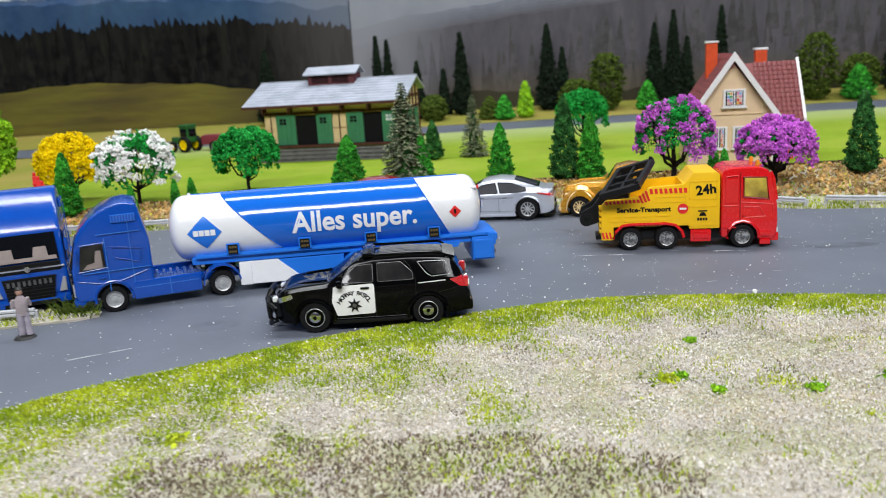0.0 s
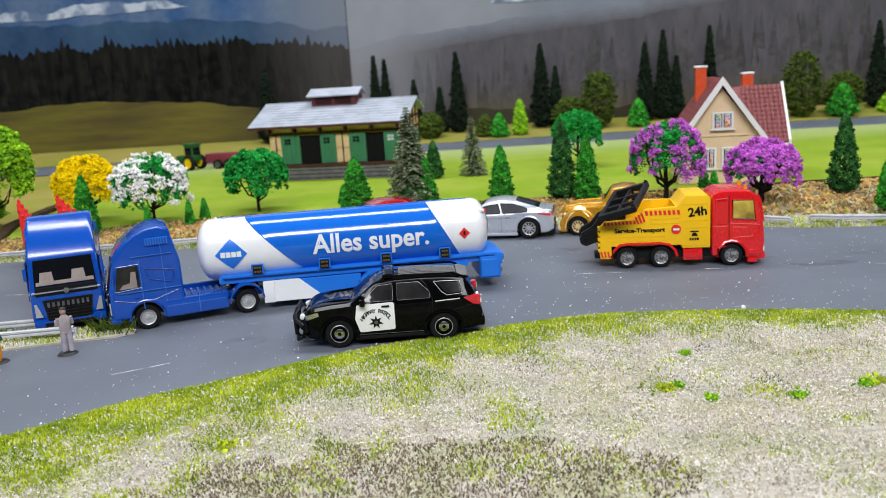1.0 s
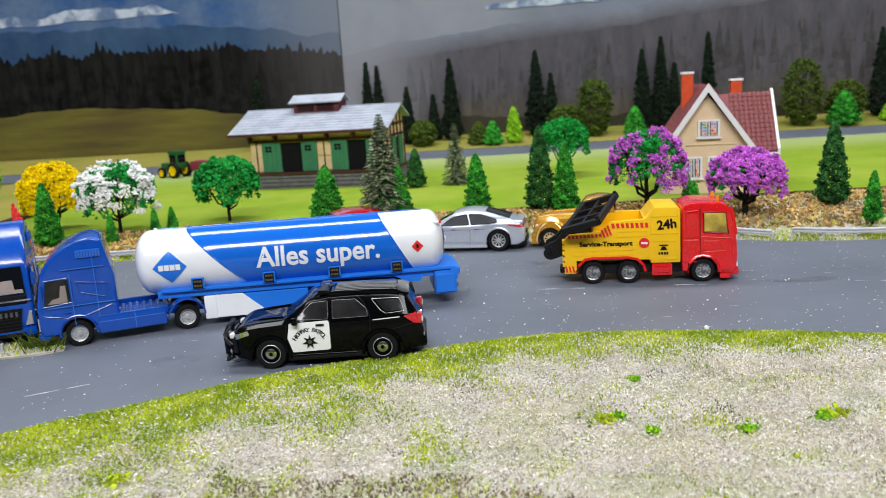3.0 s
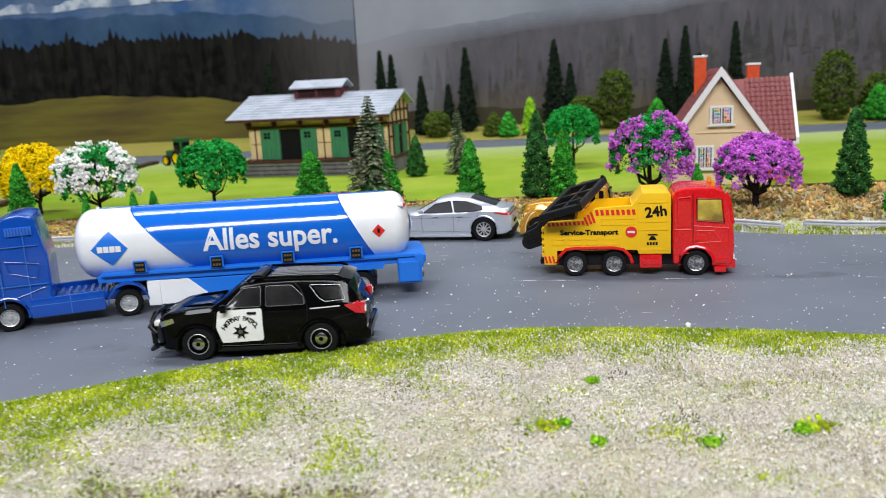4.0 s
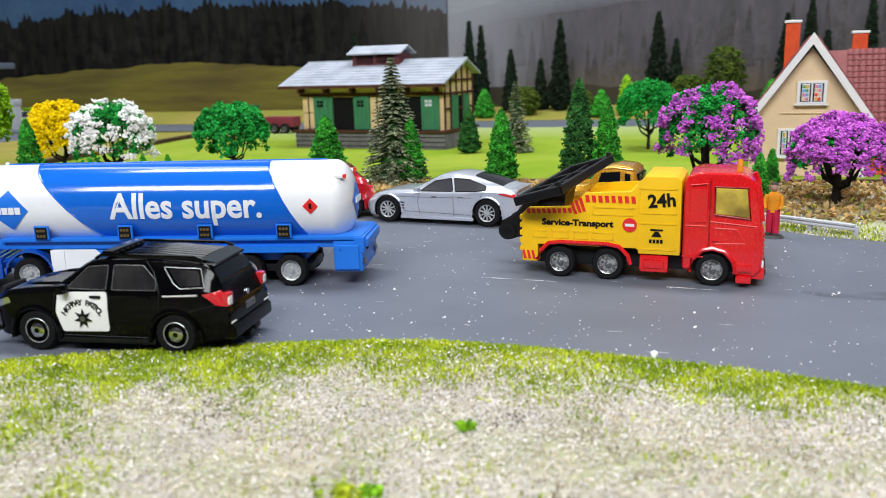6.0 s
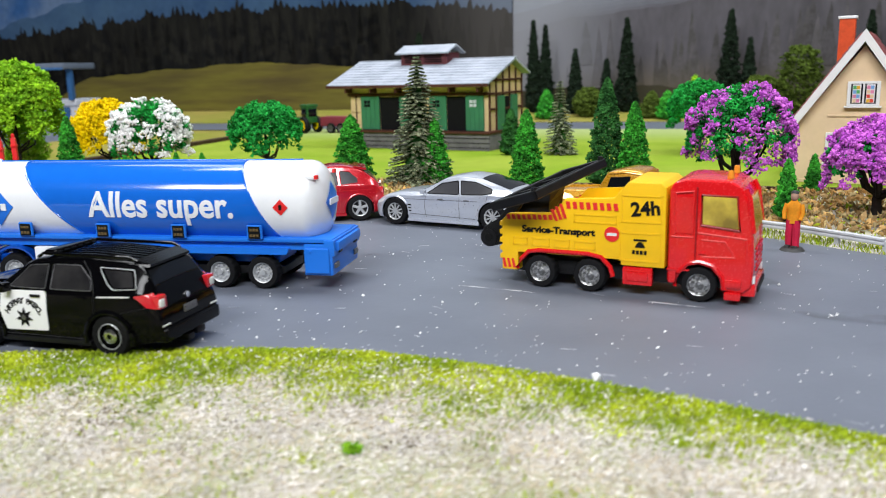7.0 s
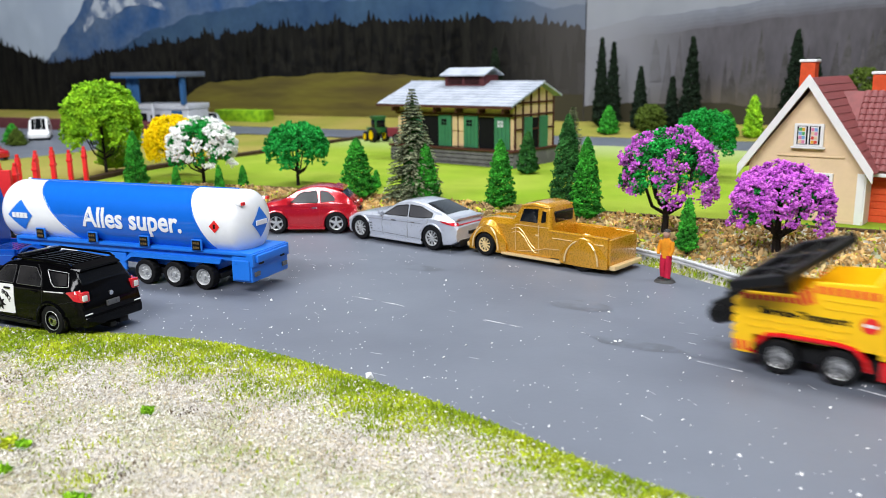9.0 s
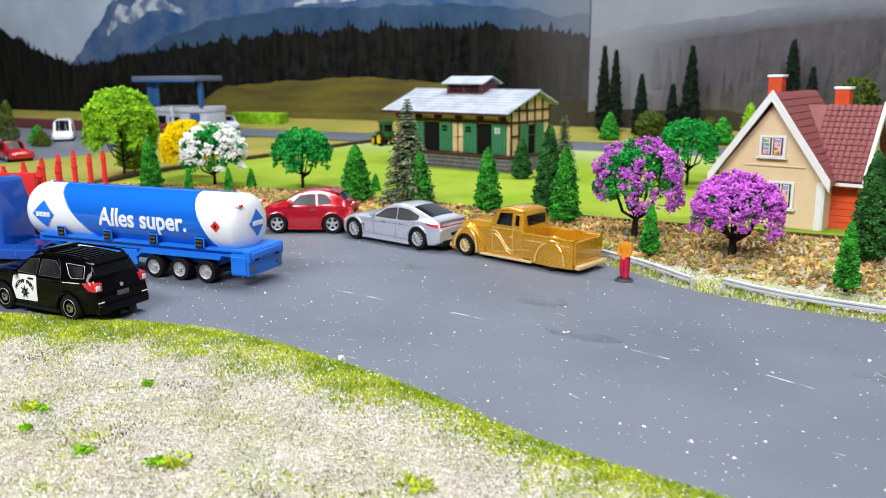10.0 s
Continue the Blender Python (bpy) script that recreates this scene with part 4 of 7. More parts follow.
for x, y, h, R, leaf, label in [
        (-79, 590, 43, 15, LEAF_THUJA, "bright green clipped conifer beside the spruce"), (-27, 598, 40, 11.5, LEAF_THUJA, "bright green clipped conifer in front of the spruce"),
        (31, 596, 45, 11.5, LEAF_THUJA, "bright green clipped conifer alone on the lawn"), (94, 584, 50, 11.5, LEAF_THUJA, "bright green clipped conifer with a dark one beside it"),
        (77, 596, 62, 13, LEAF_DARK, "dark green conifer beside a brighter one"), (-25, 765, 37, 11, LEAF_DARK, "dark bushy conifer in front of the barn"),
        (169, 523, 27, 6, LEAF_THUJA, "small slim conifer behind the guard rail"), (268, 494, 31, 6.5, LEAF_THUJA, "small slim conifer behind the guard rail"),
        (272, 560, 57, 13, LEAF_DARK, "dark green conifer near the house corner"), (-273, 560, 46, 11, LEAF_THUJA, "bright green conifer beside the white tree"),
        (-228, 560, 20, 4.5, LEAF_THUJA, "tiny conifer under the white tree"), (-200, 603, 17, 4.5, LEAF_THUJA, "tiny conifer on the lawn"), (-97, 640, 14, 4, LEAF_THUJA, "tiny conifer on the lawn"),
        (-395, 640, 66, 20, LEAF_LIME, "light green bushy conifer at the field's edge"), (185, 600, 20, 5, LEAF_THUJA, "tiny conifer between the purple trees"), (-205, 582, 20, 4.5, LEAF_THUJA, "tiny conifer under the white tree")]:
    thuja(label, at(x, y, 4.8 if y < 590 else Z0), h, R * 0.9, int(h * 7 + x) % 997, leaf, n=int(1300 + 60 * h * R / 10), size=1.0)


# ---- backdrop boards ----
def ridge(name, xs, tops, bottom, y, material, rough, step, seed, parent, spiky=False):
    """A printed silhouette: its top follows (xs, tops) with a ragged line."""
    g = np.random.default_rng(seed)
    x = np.arange(xs[0], xs[-1] + step, step)
    z = np.interp(x, xs, tops)
    if spiky:
        x = np.sort(x + g.uniform(-0.45, 0.45, len(x)) * step)
        z = np.interp(x, xs, tops) + np.array([noise.noise(Vector((b / 34, seed, 2))) for b in x]) * rough * 1.3
        z = z + np.where(np.arange(len(x)) % 2 == 0, g.uniform(0.0, 1.0, len(x)) ** 2 * rough * 1.5, -g.uniform(0, 0.4, len(x)) * rough)
    else:
        z = z + np.array([noise.noise(Vector((a / 60, seed, 0))) + 0.5 * noise.noise(Vector((a / 17, seed, 4))) for a in x]) * rough
    bot = np.interp(x, xs, bottom) if isinstance(bottom, (list, tuple)) else np.full(len(x), float(bottom))
    bot = bot + np.array([noise.noise(Vector((a / 30, seed, 9))) for a in x]) * 3
    n = len(x)
    v = np.concatenate([np.stack([x, np.full(n, y), bot], -1), np.stack([x, np.full(n, y), z], -1)])
    f = [(i, i + 1, n + i + 1, n + i) for i in range(n - 1)]
    return mesh_part(name, v, f, material, parent)


back_left = tagged(part("backdrop_left", box(-2400, -161, 1268, 1276, -5, 620), SKY_PRINT), "printed backdrop board with mountains, forest and meadow", "backdrop", kind="structure")
back_right = tagged(part("backdrop_right", box(-159, 2400, 1268, 1276, -5, 620), MIST_SKY), "printed backdrop board with a misty grey forest", "backdrop", kind="structure")
tagged(part("backdrop_seam", box(-161, -159, 1269, 1275, -5, 620), INSIDE), "dark seam between two backdrop boards", "seam", kind="structure")
ridge("mountain_print", [-1390, -1340, -1280, -1230, -1180, -1120, -1060, -980, -900, -800, -700, -600, -480, -162], [110, 150, 190, 235, 262, 270, 315, 300, 320, 290, 300, 275, 300, 275], 60, 1267, MOUNT_PRINT, 16, 6, 51, back_left)
ridge("snow_print", [-1240, -1200, -1160, -1110, -1060, -1000], [190, 240, 232, 265, 250, 215], [176, 205, 200, 222, 224, 210], 1266.4, SNOW_PRINT, 10, 5, 52, back_left)
ridge("snow_print", [-720, -680, -620, -560, -500, -440, -400], [220, 236, 226, 240, 232, 238, 225], [214, 220, 216, 222, 220, 224, 222], 1266.4, SNOW_PRINT, 8, 5, 53, back_left)
ridge("hill_print", [-1160, -1080, -980, -860, -700, -560, -420, -300, -162], [135, 165, 190, 205, 214, 208, 205, 196, 178], 60, 1265.8, HILL_PRINT, 9, 8, 54, back_left)
ridge("forest_print", [-2400, -1700, -1600, -1480, -1365, -1250, -1137, -1000, -860, -700, -500, -430, -340, -250, -162], [330, 230, 195, 150, 116, 126, 142, 150, 164, 170, 172, 170, 168, 160, 150], -5, 1264.6, FOREST_PRINT, 11, 5.0, 56, back_left, True)
ridge("meadow_print", [-2400, -1500, -1137, -1000, -900, -700, -560, -500, -400, -300, -162], [8, 10, 12, 30, 76, 86, 92, 88, 80, 66, 55], -5, 1263.6, MEADOW_PRINT, 4, 8, 57, back_left)
DUSK = mat("dusky_slope_print", (0.105, 0.097, 0.112), 0.8, spec=0.02, var=0.18, scale=26, other=(0.078, 0.072, 0.082), stretch=(1.5, 1, 0.5), lo=0.35, hi=0.65)
fade(DUSK, "Z", 90, 30, (0.12, 0.1, 0.075))
# Paler near the seam: the board's reflected glare is put into the colour.
fade(DUSK, "X", 30, -150, (0.23, 0.23, 0.26))
ridge("snow_print", [60, 150, 250, 330, 420, 520], [206, 214, 224, 232, 238, 232], [200, 200, 204, 208, 214, 226], 1267.2, SNOW_PRINT, 8, 5, 64, back_right)
for k in range(5):
    u = k / 5
    layer = mat("hazy_slope_print", tuple(a + (b - a) * u for a, b in zip((0.19, 0.2, 0.245), (0.105, 0.097, 0.112))), 0.8, spec=0.02, var=0.12, scale=20)
    # Same painted glare at the seam end of each layer.
    fade(layer, "X", 30, -150, (0.24, 0.242, 0.275))
    ridge("hill_print", [-159, -80, 90, 290, 470, 700, 2400], [z + 16 - 5 * k for z in (128, 144, 159, 176, 195, 215, 232)], -5, 1267.1 - 0.12 * k, layer, 4, 6, 61, back_right)
ridge("hill_print", [-159, -80, 90, 290, 470, 700, 2400], [120, 136, 151, 168, 187, 207, 224], -5, 1266.4, DUSK, 4, 6, 61, back_right)
ridge("meadow_print", [-159, 0, 60, 200, 2400], [40, 46, 42, 34, 30], -5, 1265.3, MEADOW_PRINT, 6, 8, 63, back_right)


def printed_firs(x0, x1, xs, tops, count, drop, seed, material, y, parent):
    """Single printed firs that stand out of a printed forest."""
    g = np.random.default_rng(seed)
    V, faces, n = [], [], 7
    for k in range(count):
        x = g.uniform(x0, x1)
        h, w = g.uniform(45, 95), g.uniform(5, 11)
        z1 = float(np.interp(x, xs, tops)) + g.uniform(-drop, 6)
        edge = [(x + sd * w * (j / n) ** 0.8 * g.uniform(0.7, 1.15), max(-4.0, z1 - h * j / n)) for sd in (-1, 1) for j in range(1, n + 1)]
        i0 = len(V)
        yk = y - 0.0025 * k
        V += [(x, yk, z1)] + [(a, yk, b) for a, b in edge]
        faces += [(i0, i0 + 1, i0 + 1 + n)] + [(i0 + j, i0 + j + 1, i0 + j + 1 + n, i0 + j + n) for j in range(1, n)]
    return mesh_part("fir_print", V, faces, material, parent)


FIR_PRINT = mat("fir_print", (0.014, 0.0135, 0.012), 0.8, spec=0.02, var=0.3, scale=60, other=(0.007, 0.0072, 0.0075), island=0.4)
# Firs lighten towards the seam with the glare painted on the forest.
fade(FIR_PRINT, "X", -330, -165, (0.052, 0.048, 0.046))
printed_firs(-1350, -165, [-1365, -1250, -1137, -1000, -860, -700, -500, -340, -250, -165], [116, 126, 142, 150, 164, 170, 172, 168, 160, 150], 290, 60, 58, FIR_PRINT, 1264.56, back_left)
FIR_MIST = mat("misty_fir_print", (0.088, 0.081, 0.088), 0.8, spec=0.02, var=0.25, scale=60, other=(0.07, 0.065, 0.066), island=0.22)
fade(FIR_MIST, "Z", 80, 25, (0.1, 0.084, 0.062))
# Seam-side firs take the painted board glare too.
fade(FIR_MIST, "X", 20, -150, (0.2, 0.2, 0.225))
printed_firs(-150, 900, [-159, 90, 290, 470, 900], [120, 140, 150, 165, 190], 240, 105, 59, FIR_MIST, 1266.3, back_right)

# far trees in front of the backdrop
for x, y, z, h, R in [(2, 1225, 10, 122, 17), (127, 1225, 10, 126, 19), (281, 1225, 10, 118, 17), (309, 1230, 10, 134, 17), (376, 1225, 10, 136, 15), (-120, 1225, 10, 124, 12), (-105, 1230, 10, 117, 12), (-62, 1215, 9, 85, 13), (-285, 1230, 12, 112, 20), (620, 1220, 10, 128, 19), (-25, 1235, 10, 70, 11), (330, 1236, 10, 96, 14), (150, 1238, 10, 92, 13)]:
    thuja("tall dark fir tree before the backdrop", at(x, y, z), h, R, int(x + 900) % 991, LEAF_FAR, 1800, 3.0, "far firs", "fir")
for x, y, h, R, leaf, form in [(206, 1195, 82, 25, LEAF_OLIVE, "round"), (165, 1190, 48, 24, LEAF_OLIVE, "round"), (90, 1175, 50, 12, LEAF_LIME, "cone"), (262, 1185, 40, 16, LEAF_THUJA, "cone"), (-40, 1190, 38, 18, LEAF_OLIVE, "round"), (40, 1180, 32, 16, LEAF_OLIVE, "cone"), (494, 1180, 92, 27, LEAF_OLIVE, "round"), (545, 1165, 46, 22, LEAF_THUJA, "cone"), (60, 1168, 32, 14, LEAF_THUJA, "cone"), (560, 1195, 60, 26, LEAF_OLIVE, "round"), (620, 1180, 30, 18, LEAF_LIME, "cone"), (-90, 1172, 36, 13, LEAF_THUJA, "cone")]:
    thuja("leafy far bush before the backdrop", at(x, y, 8), h, R, int(x + h) % 997, leaf, 1800, 2.8, "far bushes", form)

# unseen room, added to close the place; dark grey so that little light bounces
for name, b, label in (("wall_front", (-2800, 2800, -1900, -1860, -900, 1900), "plain dark grey wall of the added room, behind the camera"), ("wall_left", (-2800, -2760, -1860, 1700, -900, 1900), "plain dark grey wall of the added room"), ("wall_right", (2760, 2800, -1860, 1700, -900, 1900), "plain dark grey wall of the added room"),
                       ("wall_back", (-2800, 2800, 1700, 1740, -900, 1900), "plain dark grey wall of the added room, behind the backdrop"), ("ceiling", (-2800, 2800, -1900, 1740, 1900, 1940), "plain dark grey ceiling of the added room"), ("floor", (-2800, 2800, -1900, 1740, -940, -900), "plain grey room floor")):
    tagged(part(name, box(*b), ROOM, smooth=0), label, name.split("_")[0], kind="structure")


# ---- goods shed ----
def shed():
    """Local x along the front from its left corner, y back from the eave line."""
    a = math.degrees(math.atan2(-29.6, 165))
    s = thing("goods_shed", "half-timbered goods shed with slate roof and green doors", "shed", at(-213, 814, 0, a))
    L, D = 166.0, 92.0
    x0, x1, y0, y1 = 17, 160, 13, 78
    base = part("base", box(x0 - 6, x1 + 3, y0 - 6, y1 + 4, -1, 20, 0.6), STONE, s, "grey stone loading platform")
    for k in range(4):
        part("course", box(x0 - 6.3, x1 + 3.2, y0 - 6.4, y0 - 5.7, 4 + k * 4.0, 4.5 + k * 4.0), INSIDE, base)
    part("platform_edge", box(x0 - 7, x1 + 4, y0 - 8, y1 + 5, 20, 22, 0.3), TIMBER, s, "dark brown platform planks")
    body = part("wall", box(x0, x1, y0, y1, 22, 58), WALL_CREAM, s, "cream panels between timbers")
    bm = prism([(y0, 58), (y1, 58), ((y0 + y1) / 2, 78)], -1.6, 0)
    for xx in (x0 + 1.6, x1):
        g = prism([(y0, 58), (y1, 58), (y1, 69), (53, 80), (y0, 65)], -1.6, 0)
        g.transform(Matrix.Translation((xx, 0, 0)) @ Matrix(((0, 1, 0, 0), (1, 0, 0, 0), (0, 0, 1, 0), (0, 0, 0, 1))))
        part("gable", g, WALL_CREAM, s, "cream gable")
    bm.free()
    # front bays: black blocks for doorway shade, green sliding doors, cream panels
    bays = [("cream", 18, 30), ("door", 30, 50), ("open", 50, 72), ("door", 72, 88), ("cream", 88, 103), ("door", 103, 120), ("open", 120, 139), ("door", 139, 156)]
    for kind, a0, a1 in bays:
        if kind == "open":
            # The wall stays closed; a black block paints the doorway's shade.
            part("shade_block", box(a0, a1, y0 - 0.4, y0 + 10, 22, 51), INSIDE, s, "black block painted as the shade of an open doorway")
        elif kind == "door":
            d = part("door", box(a0, a1, y0 - 2.4, y0 - 0.6, 22.3, 52, 0.25, 1), DOOR_GREEN, s, "green board sliding door")
            for k in range(1, 4):
                xx = a0 + (a1 - a0) * k / 4
                part("batten", box(xx - 0.35, xx + 0.35, y0 - 2.8, y0 - 2.3, 22.6, 51.6), DOOR_GREEN, d)
            for k in range(2):
                for j in range(2):
                    part("door_pane", box(a0 + 4 + k * 3.6, a0 + 6.8 + k * 3.6, y0 - 2.9, y0 - 2.3, 42.5 + j * 3.2, 45 + j * 3.2), STATION_WHITE if a0 > 130 else INSIDE, d)
        else:
            for j in range(2):
                for k in range(2):
                    w = (a1 - a0) / 2
                    part("panel", box(a0 + k * w + 0.6, a0 + (k + 1) * w - 0.6, y0 - 1.2, y0 - 0.2, 23 + j * 14.6, 36.6 + j * 14.6, 0.2, 1), WALL_CREAM, s)
            part("post", box((a0 + a1) / 2 - 0.6, (a0 + a1) / 2 + 0.6, y0 - 1.4, y0, 22, 52), TIMBER, s)
    part("lintel", box(x0 - 1, x1 + 0.6, y0 - 3.0, y0 - 0.3, 52, 54.5), TIMBER, s, "timber beam over the doors")
    part("frieze", box(x0 - 1, x1 + 0.5, y0 - 1.6, y0 - 0.2, 54.5, 60), WALL_CREAM, s)
    for k in range(6):
        xx = 20 + k * 27
        part("bracket", box(xx - 0.8, xx + 0.8, y0 - 12, y0 - 1, 55, 59, 0.2, 1), TIMBER, s)
    # gable end timbers and doors
    gx = x1
    for k, yy in enumerate((y0 + 0.8, y0 + 13, y0 + 26, y0 + 39, y0 + 52, y1 - 0.8)):
        zt = 62 + 18 * (1 - abs(yy - 53) / 42)
        part("timber", box(gx - 0.4, gx + 1.0, yy - 0.9, yy + 0.9, 22, zt - 1), TIMBER, s)
    for zz in (40, 53, 64):
        c, hw = (y0 + y1) / 2, (y1 - y0) / 2
        part("timber", box(gx - 0.4, gx + 1.1, c - hw, c + hw, zz - 0.9, zz + 0.9), TIMBER, s)
    # Black block on the closed gable wall, painted shade of a doorway.
    part("shade_block", box(gx - 8, gx + 0.6, y0 + 27, y0 + 38, 22, 50), INSIDE, s, "black block painted as the shade of a gable doorway")
    part("door", box(gx + 0.9, gx + 2.4, y0 + 14, y0 + 26, 22, 51, 0.2, 1), DOOR_GREEN, s, "green board sliding door")
    part("door", box(gx + 0.9, gx + 2.4, y0 + 39, y0 + 52, 22, 51, 0.2, 1), DOOR_GREEN, s, "green board sliding door")
    # roof slopes with eaves, the back one shorter
    yc = 53.0
    for sgn, ye, zze in ((-1, 0.0, 60.5), (1, 84.0, 68.5)):
        v = [(0, ye, zze), (L, ye, zze), (L, yc, 81.0), (0, yc, 81.0)]
        sl = part("roof", loft([[(x, y, z) for x, y, z in v], [(x, y, z + 1.8) for x, y, z in v]]), SLATE, s, "grey slate roof slope")
        if sgn < 0:
            for r in range(1, 9):
                t = r / 9
                part("roof_course", box(0.2, L - 0.2, -0.5, 0.5, -0.2, 0.35, m=Matrix.Translation((0, ye + (yc - ye) * t, 62.3 + 20.5 * t)) @ Matrix.Rotation(math.atan2(20.5, yc), 4, "X")), SLATE, sl)
    part("ridge_cap", box(-0.3, L + 0.3, yc - 1.2, yc + 1.2, 82, 83.6, 0.4), SLATE, s)
    part("fascia", box(-0.2, L + 0.2, -0.9, -0.1, 59.4, 61.8), TIMBER, s)
    # roof lantern
    lan = part("lantern", box(56, 104, yc - 12, yc + 12, 70, 89), MAROON, s, "maroon louvred roof lantern")
    for k in range(2):
        for j in range(4):
            part("louvre", box(60 + k * 21, 78 + k * 21, yc - 12.7, yc - 11.8, 80.6 + j * 1.9, 81.5 + j * 1.9), INSIDE, lan)
    for sgn in (-1, 1):
        v = [(52, yc + sgn * 16, 88), (108, yc + sgn * 16, 88), (108, yc, 95), (52, yc, 95)]
        part("lantern_roof", loft([[p for p in v], [(x, y, z + 1.3) for x, y, z in v]]), SLATE, lan, "grey slate lantern roof")


shed()


# ---- cream house ----
TILED = []


def house():
    h = thing("house", "cream house with tiled red roof and two chimneys", "house", at(208.5, 634, 5.0, -9))
    W, zp, ze = 36.0, 81, 29.5
    wall = part("wall", prism([(-32, 0), (32, 0), (32, 34), (0, 76), (-32, 34)], -70, 0), RENDER_CREAM, h, "smooth cream front wall")
    wall.matrix_basis = pose(0, 70 * MM, 0)
    # roof slopes, white bargeboards
    for sg in (-1, 1):
        v = [(sg * W, -4, ze), (0, -4, zp), (0, 74, zp), (sg * W, 74, ze)]
        n = Vector((sg * (zp - ze), 0, W)).normalized()
        bm = loft([[Vector(p) for p in v], [Vector(p) + n * 2.0 for p in v]])
        r = part("roof", bm, TILE_RED, h, "dark red tiled roof slope")
        slope = Vector((0, 0, zp)) - Vector((sg * W, 0, ze))
        TILED.append((r, Vector((sg * W, -4, ze)) + n * 2.0, slope, Vector((0, 1, 0)), n, 13, 21, 78.0))
        v = [(sg * (W + 1.2), -6.2, ze - 4.2), (0, -6.2, zp - 3.0), (0, -6.2, zp + 3.6), (sg * (W + 1.2), -6.2, ze + 2.4)]
        part("bargeboard", loft([[Vector(p) for p in v], [Vector(p) + Vector((0, 1.8, 0)) for p in v]]), WHITE_PAINT, h, "white bargeboard")
    part("plinth", box(-32.6, 32.6, -0.7, 70, -1, 3), RENDER_CREAM, h)
    part("ledge", box(-16, 21, -0.9, 0, 38, 39, 0.2, 1), RENDER_CREAM, h)

    def window(x, z, w, hh, label):
        wn = part("window", box(x - w / 2 - 1.3, x + w / 2 + 1.3, -1.6, 0.2, z - hh / 2 - 1.3, z + hh / 2 + 1.3, 0.2, 1), WHITE_PAINT, h, label)
        for k in (-1, 1):
            part("window_pane", box(x + k * w / 4 - w / 4 + 0.5, x + k * w / 4 + w / 4 - 0.5, -2.0, -1.3, z - hh / 2, z + hh / 2), INSIDE, wn, "dark pane")
            part("curtain", box(x + k * w / 4 - w / 4 + 1.3, x + k * w / 4 + w / 4 - 1.3, -2.3, -1.8, z - hh / 2 + 0.3, z + hh / 2 - 0.3), CURTAIN, wn, "pane with bright printed curtains")
            for j in range(8):
                px, pz = x + k * w / 4 - w / 4 + 1.5 + (j % 2) * (w / 4 - 1.6), z - hh / 2 + 0.5 + (j // 2) * (hh - 1) / 4
                part("curtain_patch", box(px, px + w / 4 - 1.7, -2.4, -2.2, pz, pz + (hh - 1) / 4 - 0.5), PATCHES[(j * 5 + j // 2 + k) % 6], wn)
        part("window_sill", box(x - w / 2 - 2.5, x + w / 2 + 2.5, -3.0, 0, z - hh / 2 - 2.4, z - hh / 2 - 1.4, 0.2, 1), WHITE_PAINT, wn)
    window(1.0, 50.5, 13.5, 10.5, "white-framed attic window")
    window(8, 21, 13, 14, "white-framed ground floor window")
    window(-10, 21, 10, 14, "white-framed ground floor window")
    # chimneys
    for x, y, zb, zt in ((-11.5, 36, 52, 91.5), (27, 46, 58, 84)):
        c = part("chimney", box(x - 4.2, x + 4.2, y - 4.2, y + 4.2, zb, zt, 0.2, 1), BRICK_RED, h, "orange-red brick chimney")
        part("chimney_cap", box(x - 5, x + 5, y - 5, y + 5, zt, zt + 1.6, 0.2, 1), WHITE_PAINT, c, "white chimney cap")
        for k in range(4):
            part("course", box(x - 4.35, x + 4.35, y - 4.35, y + 4.35, zt - 5 - k * 5, zt - 4.6 - k * 5), BRICK_RED, c)
    # side wing with its own roof along x
    part("wing", box(32, 48, 14, 66, 0, 30), BRICK_RED, h, "red boarded side wing")
    for k in range(7):
        part("board", box(31.8, 48.2, 13.5, 14.1, 1 + k * 4.1, 4.4 + k * 4.1, 0.2, 1), BRICK_RED, h)
    part("corner_board", box(28.5, 32.4, -0.8, 0.6, 0, 30), WHITE_PAINT, h, "white corner board")
    part("corner_board", box(32.0, 33.2, 0, 13.8, 0, 29), WHITE_PAINT, h, "white corner board")
    for sg, ya, yb in ((-1, 6, 40), (1, 74, 40)):
        v = [(6, ya, 30), (52, ya, 30), (52, yb, 73), (6, yb, 73)]
        n = Vector((0, sg * 43, 34)).normalized()
        r = part("roof", loft([[Vector(p) for p in v], [Vector(p) + n * 2 for p in v]]), TILE_RED, h, "dark red tiled wing roof")
        if sg < 0:
            TILED.append((r, Vector((20, ya, 30)) + n * 2.0, Vector((0, yb - ya, 43)), Vector((1, 0, 0)), n, 13, 9, 31.8))
    part("gutter", box(32, 53, 4.6, 6.4, 28.2, 30.2, 0.4), WHITE_PAINT, h, "white gutter")
    for sg, ya, yb in ((-1, 5, 40), (1, 75, 40)):
        v = [(52, ya, 28), (52, yb, 72), (52, yb, 77), (52, ya, 33)]
        part("bargeboard", loft([[Vector(p) for p in v], [Vector(p) + Vector((2, 0, 0)) for p in v]]), WHITE_PAINT, h, "white bargeboard")
    wb = prism([(14, 28), (66, 28), (40, 68)], -1, 0)
    wb.transform(Matrix.Translation((49, 0, 0)) @ Matrix(((0, 1, 0, 0), (1, 0, 0, 0), (0, 0, 1, 0), (0, 0, 0, 1))))
    part("gable", wb, RENDER_CREAM, h)


house()


# ---- vehicles ----
def arches(xs, r, w, half):
    out = []
    for x in xs:
        for sg in (-1, 1):
            out.append(cyl((x, sg * (half - w / 2 + 1.5), r), r * 1.18, w + 3, "y", 28))
    return out


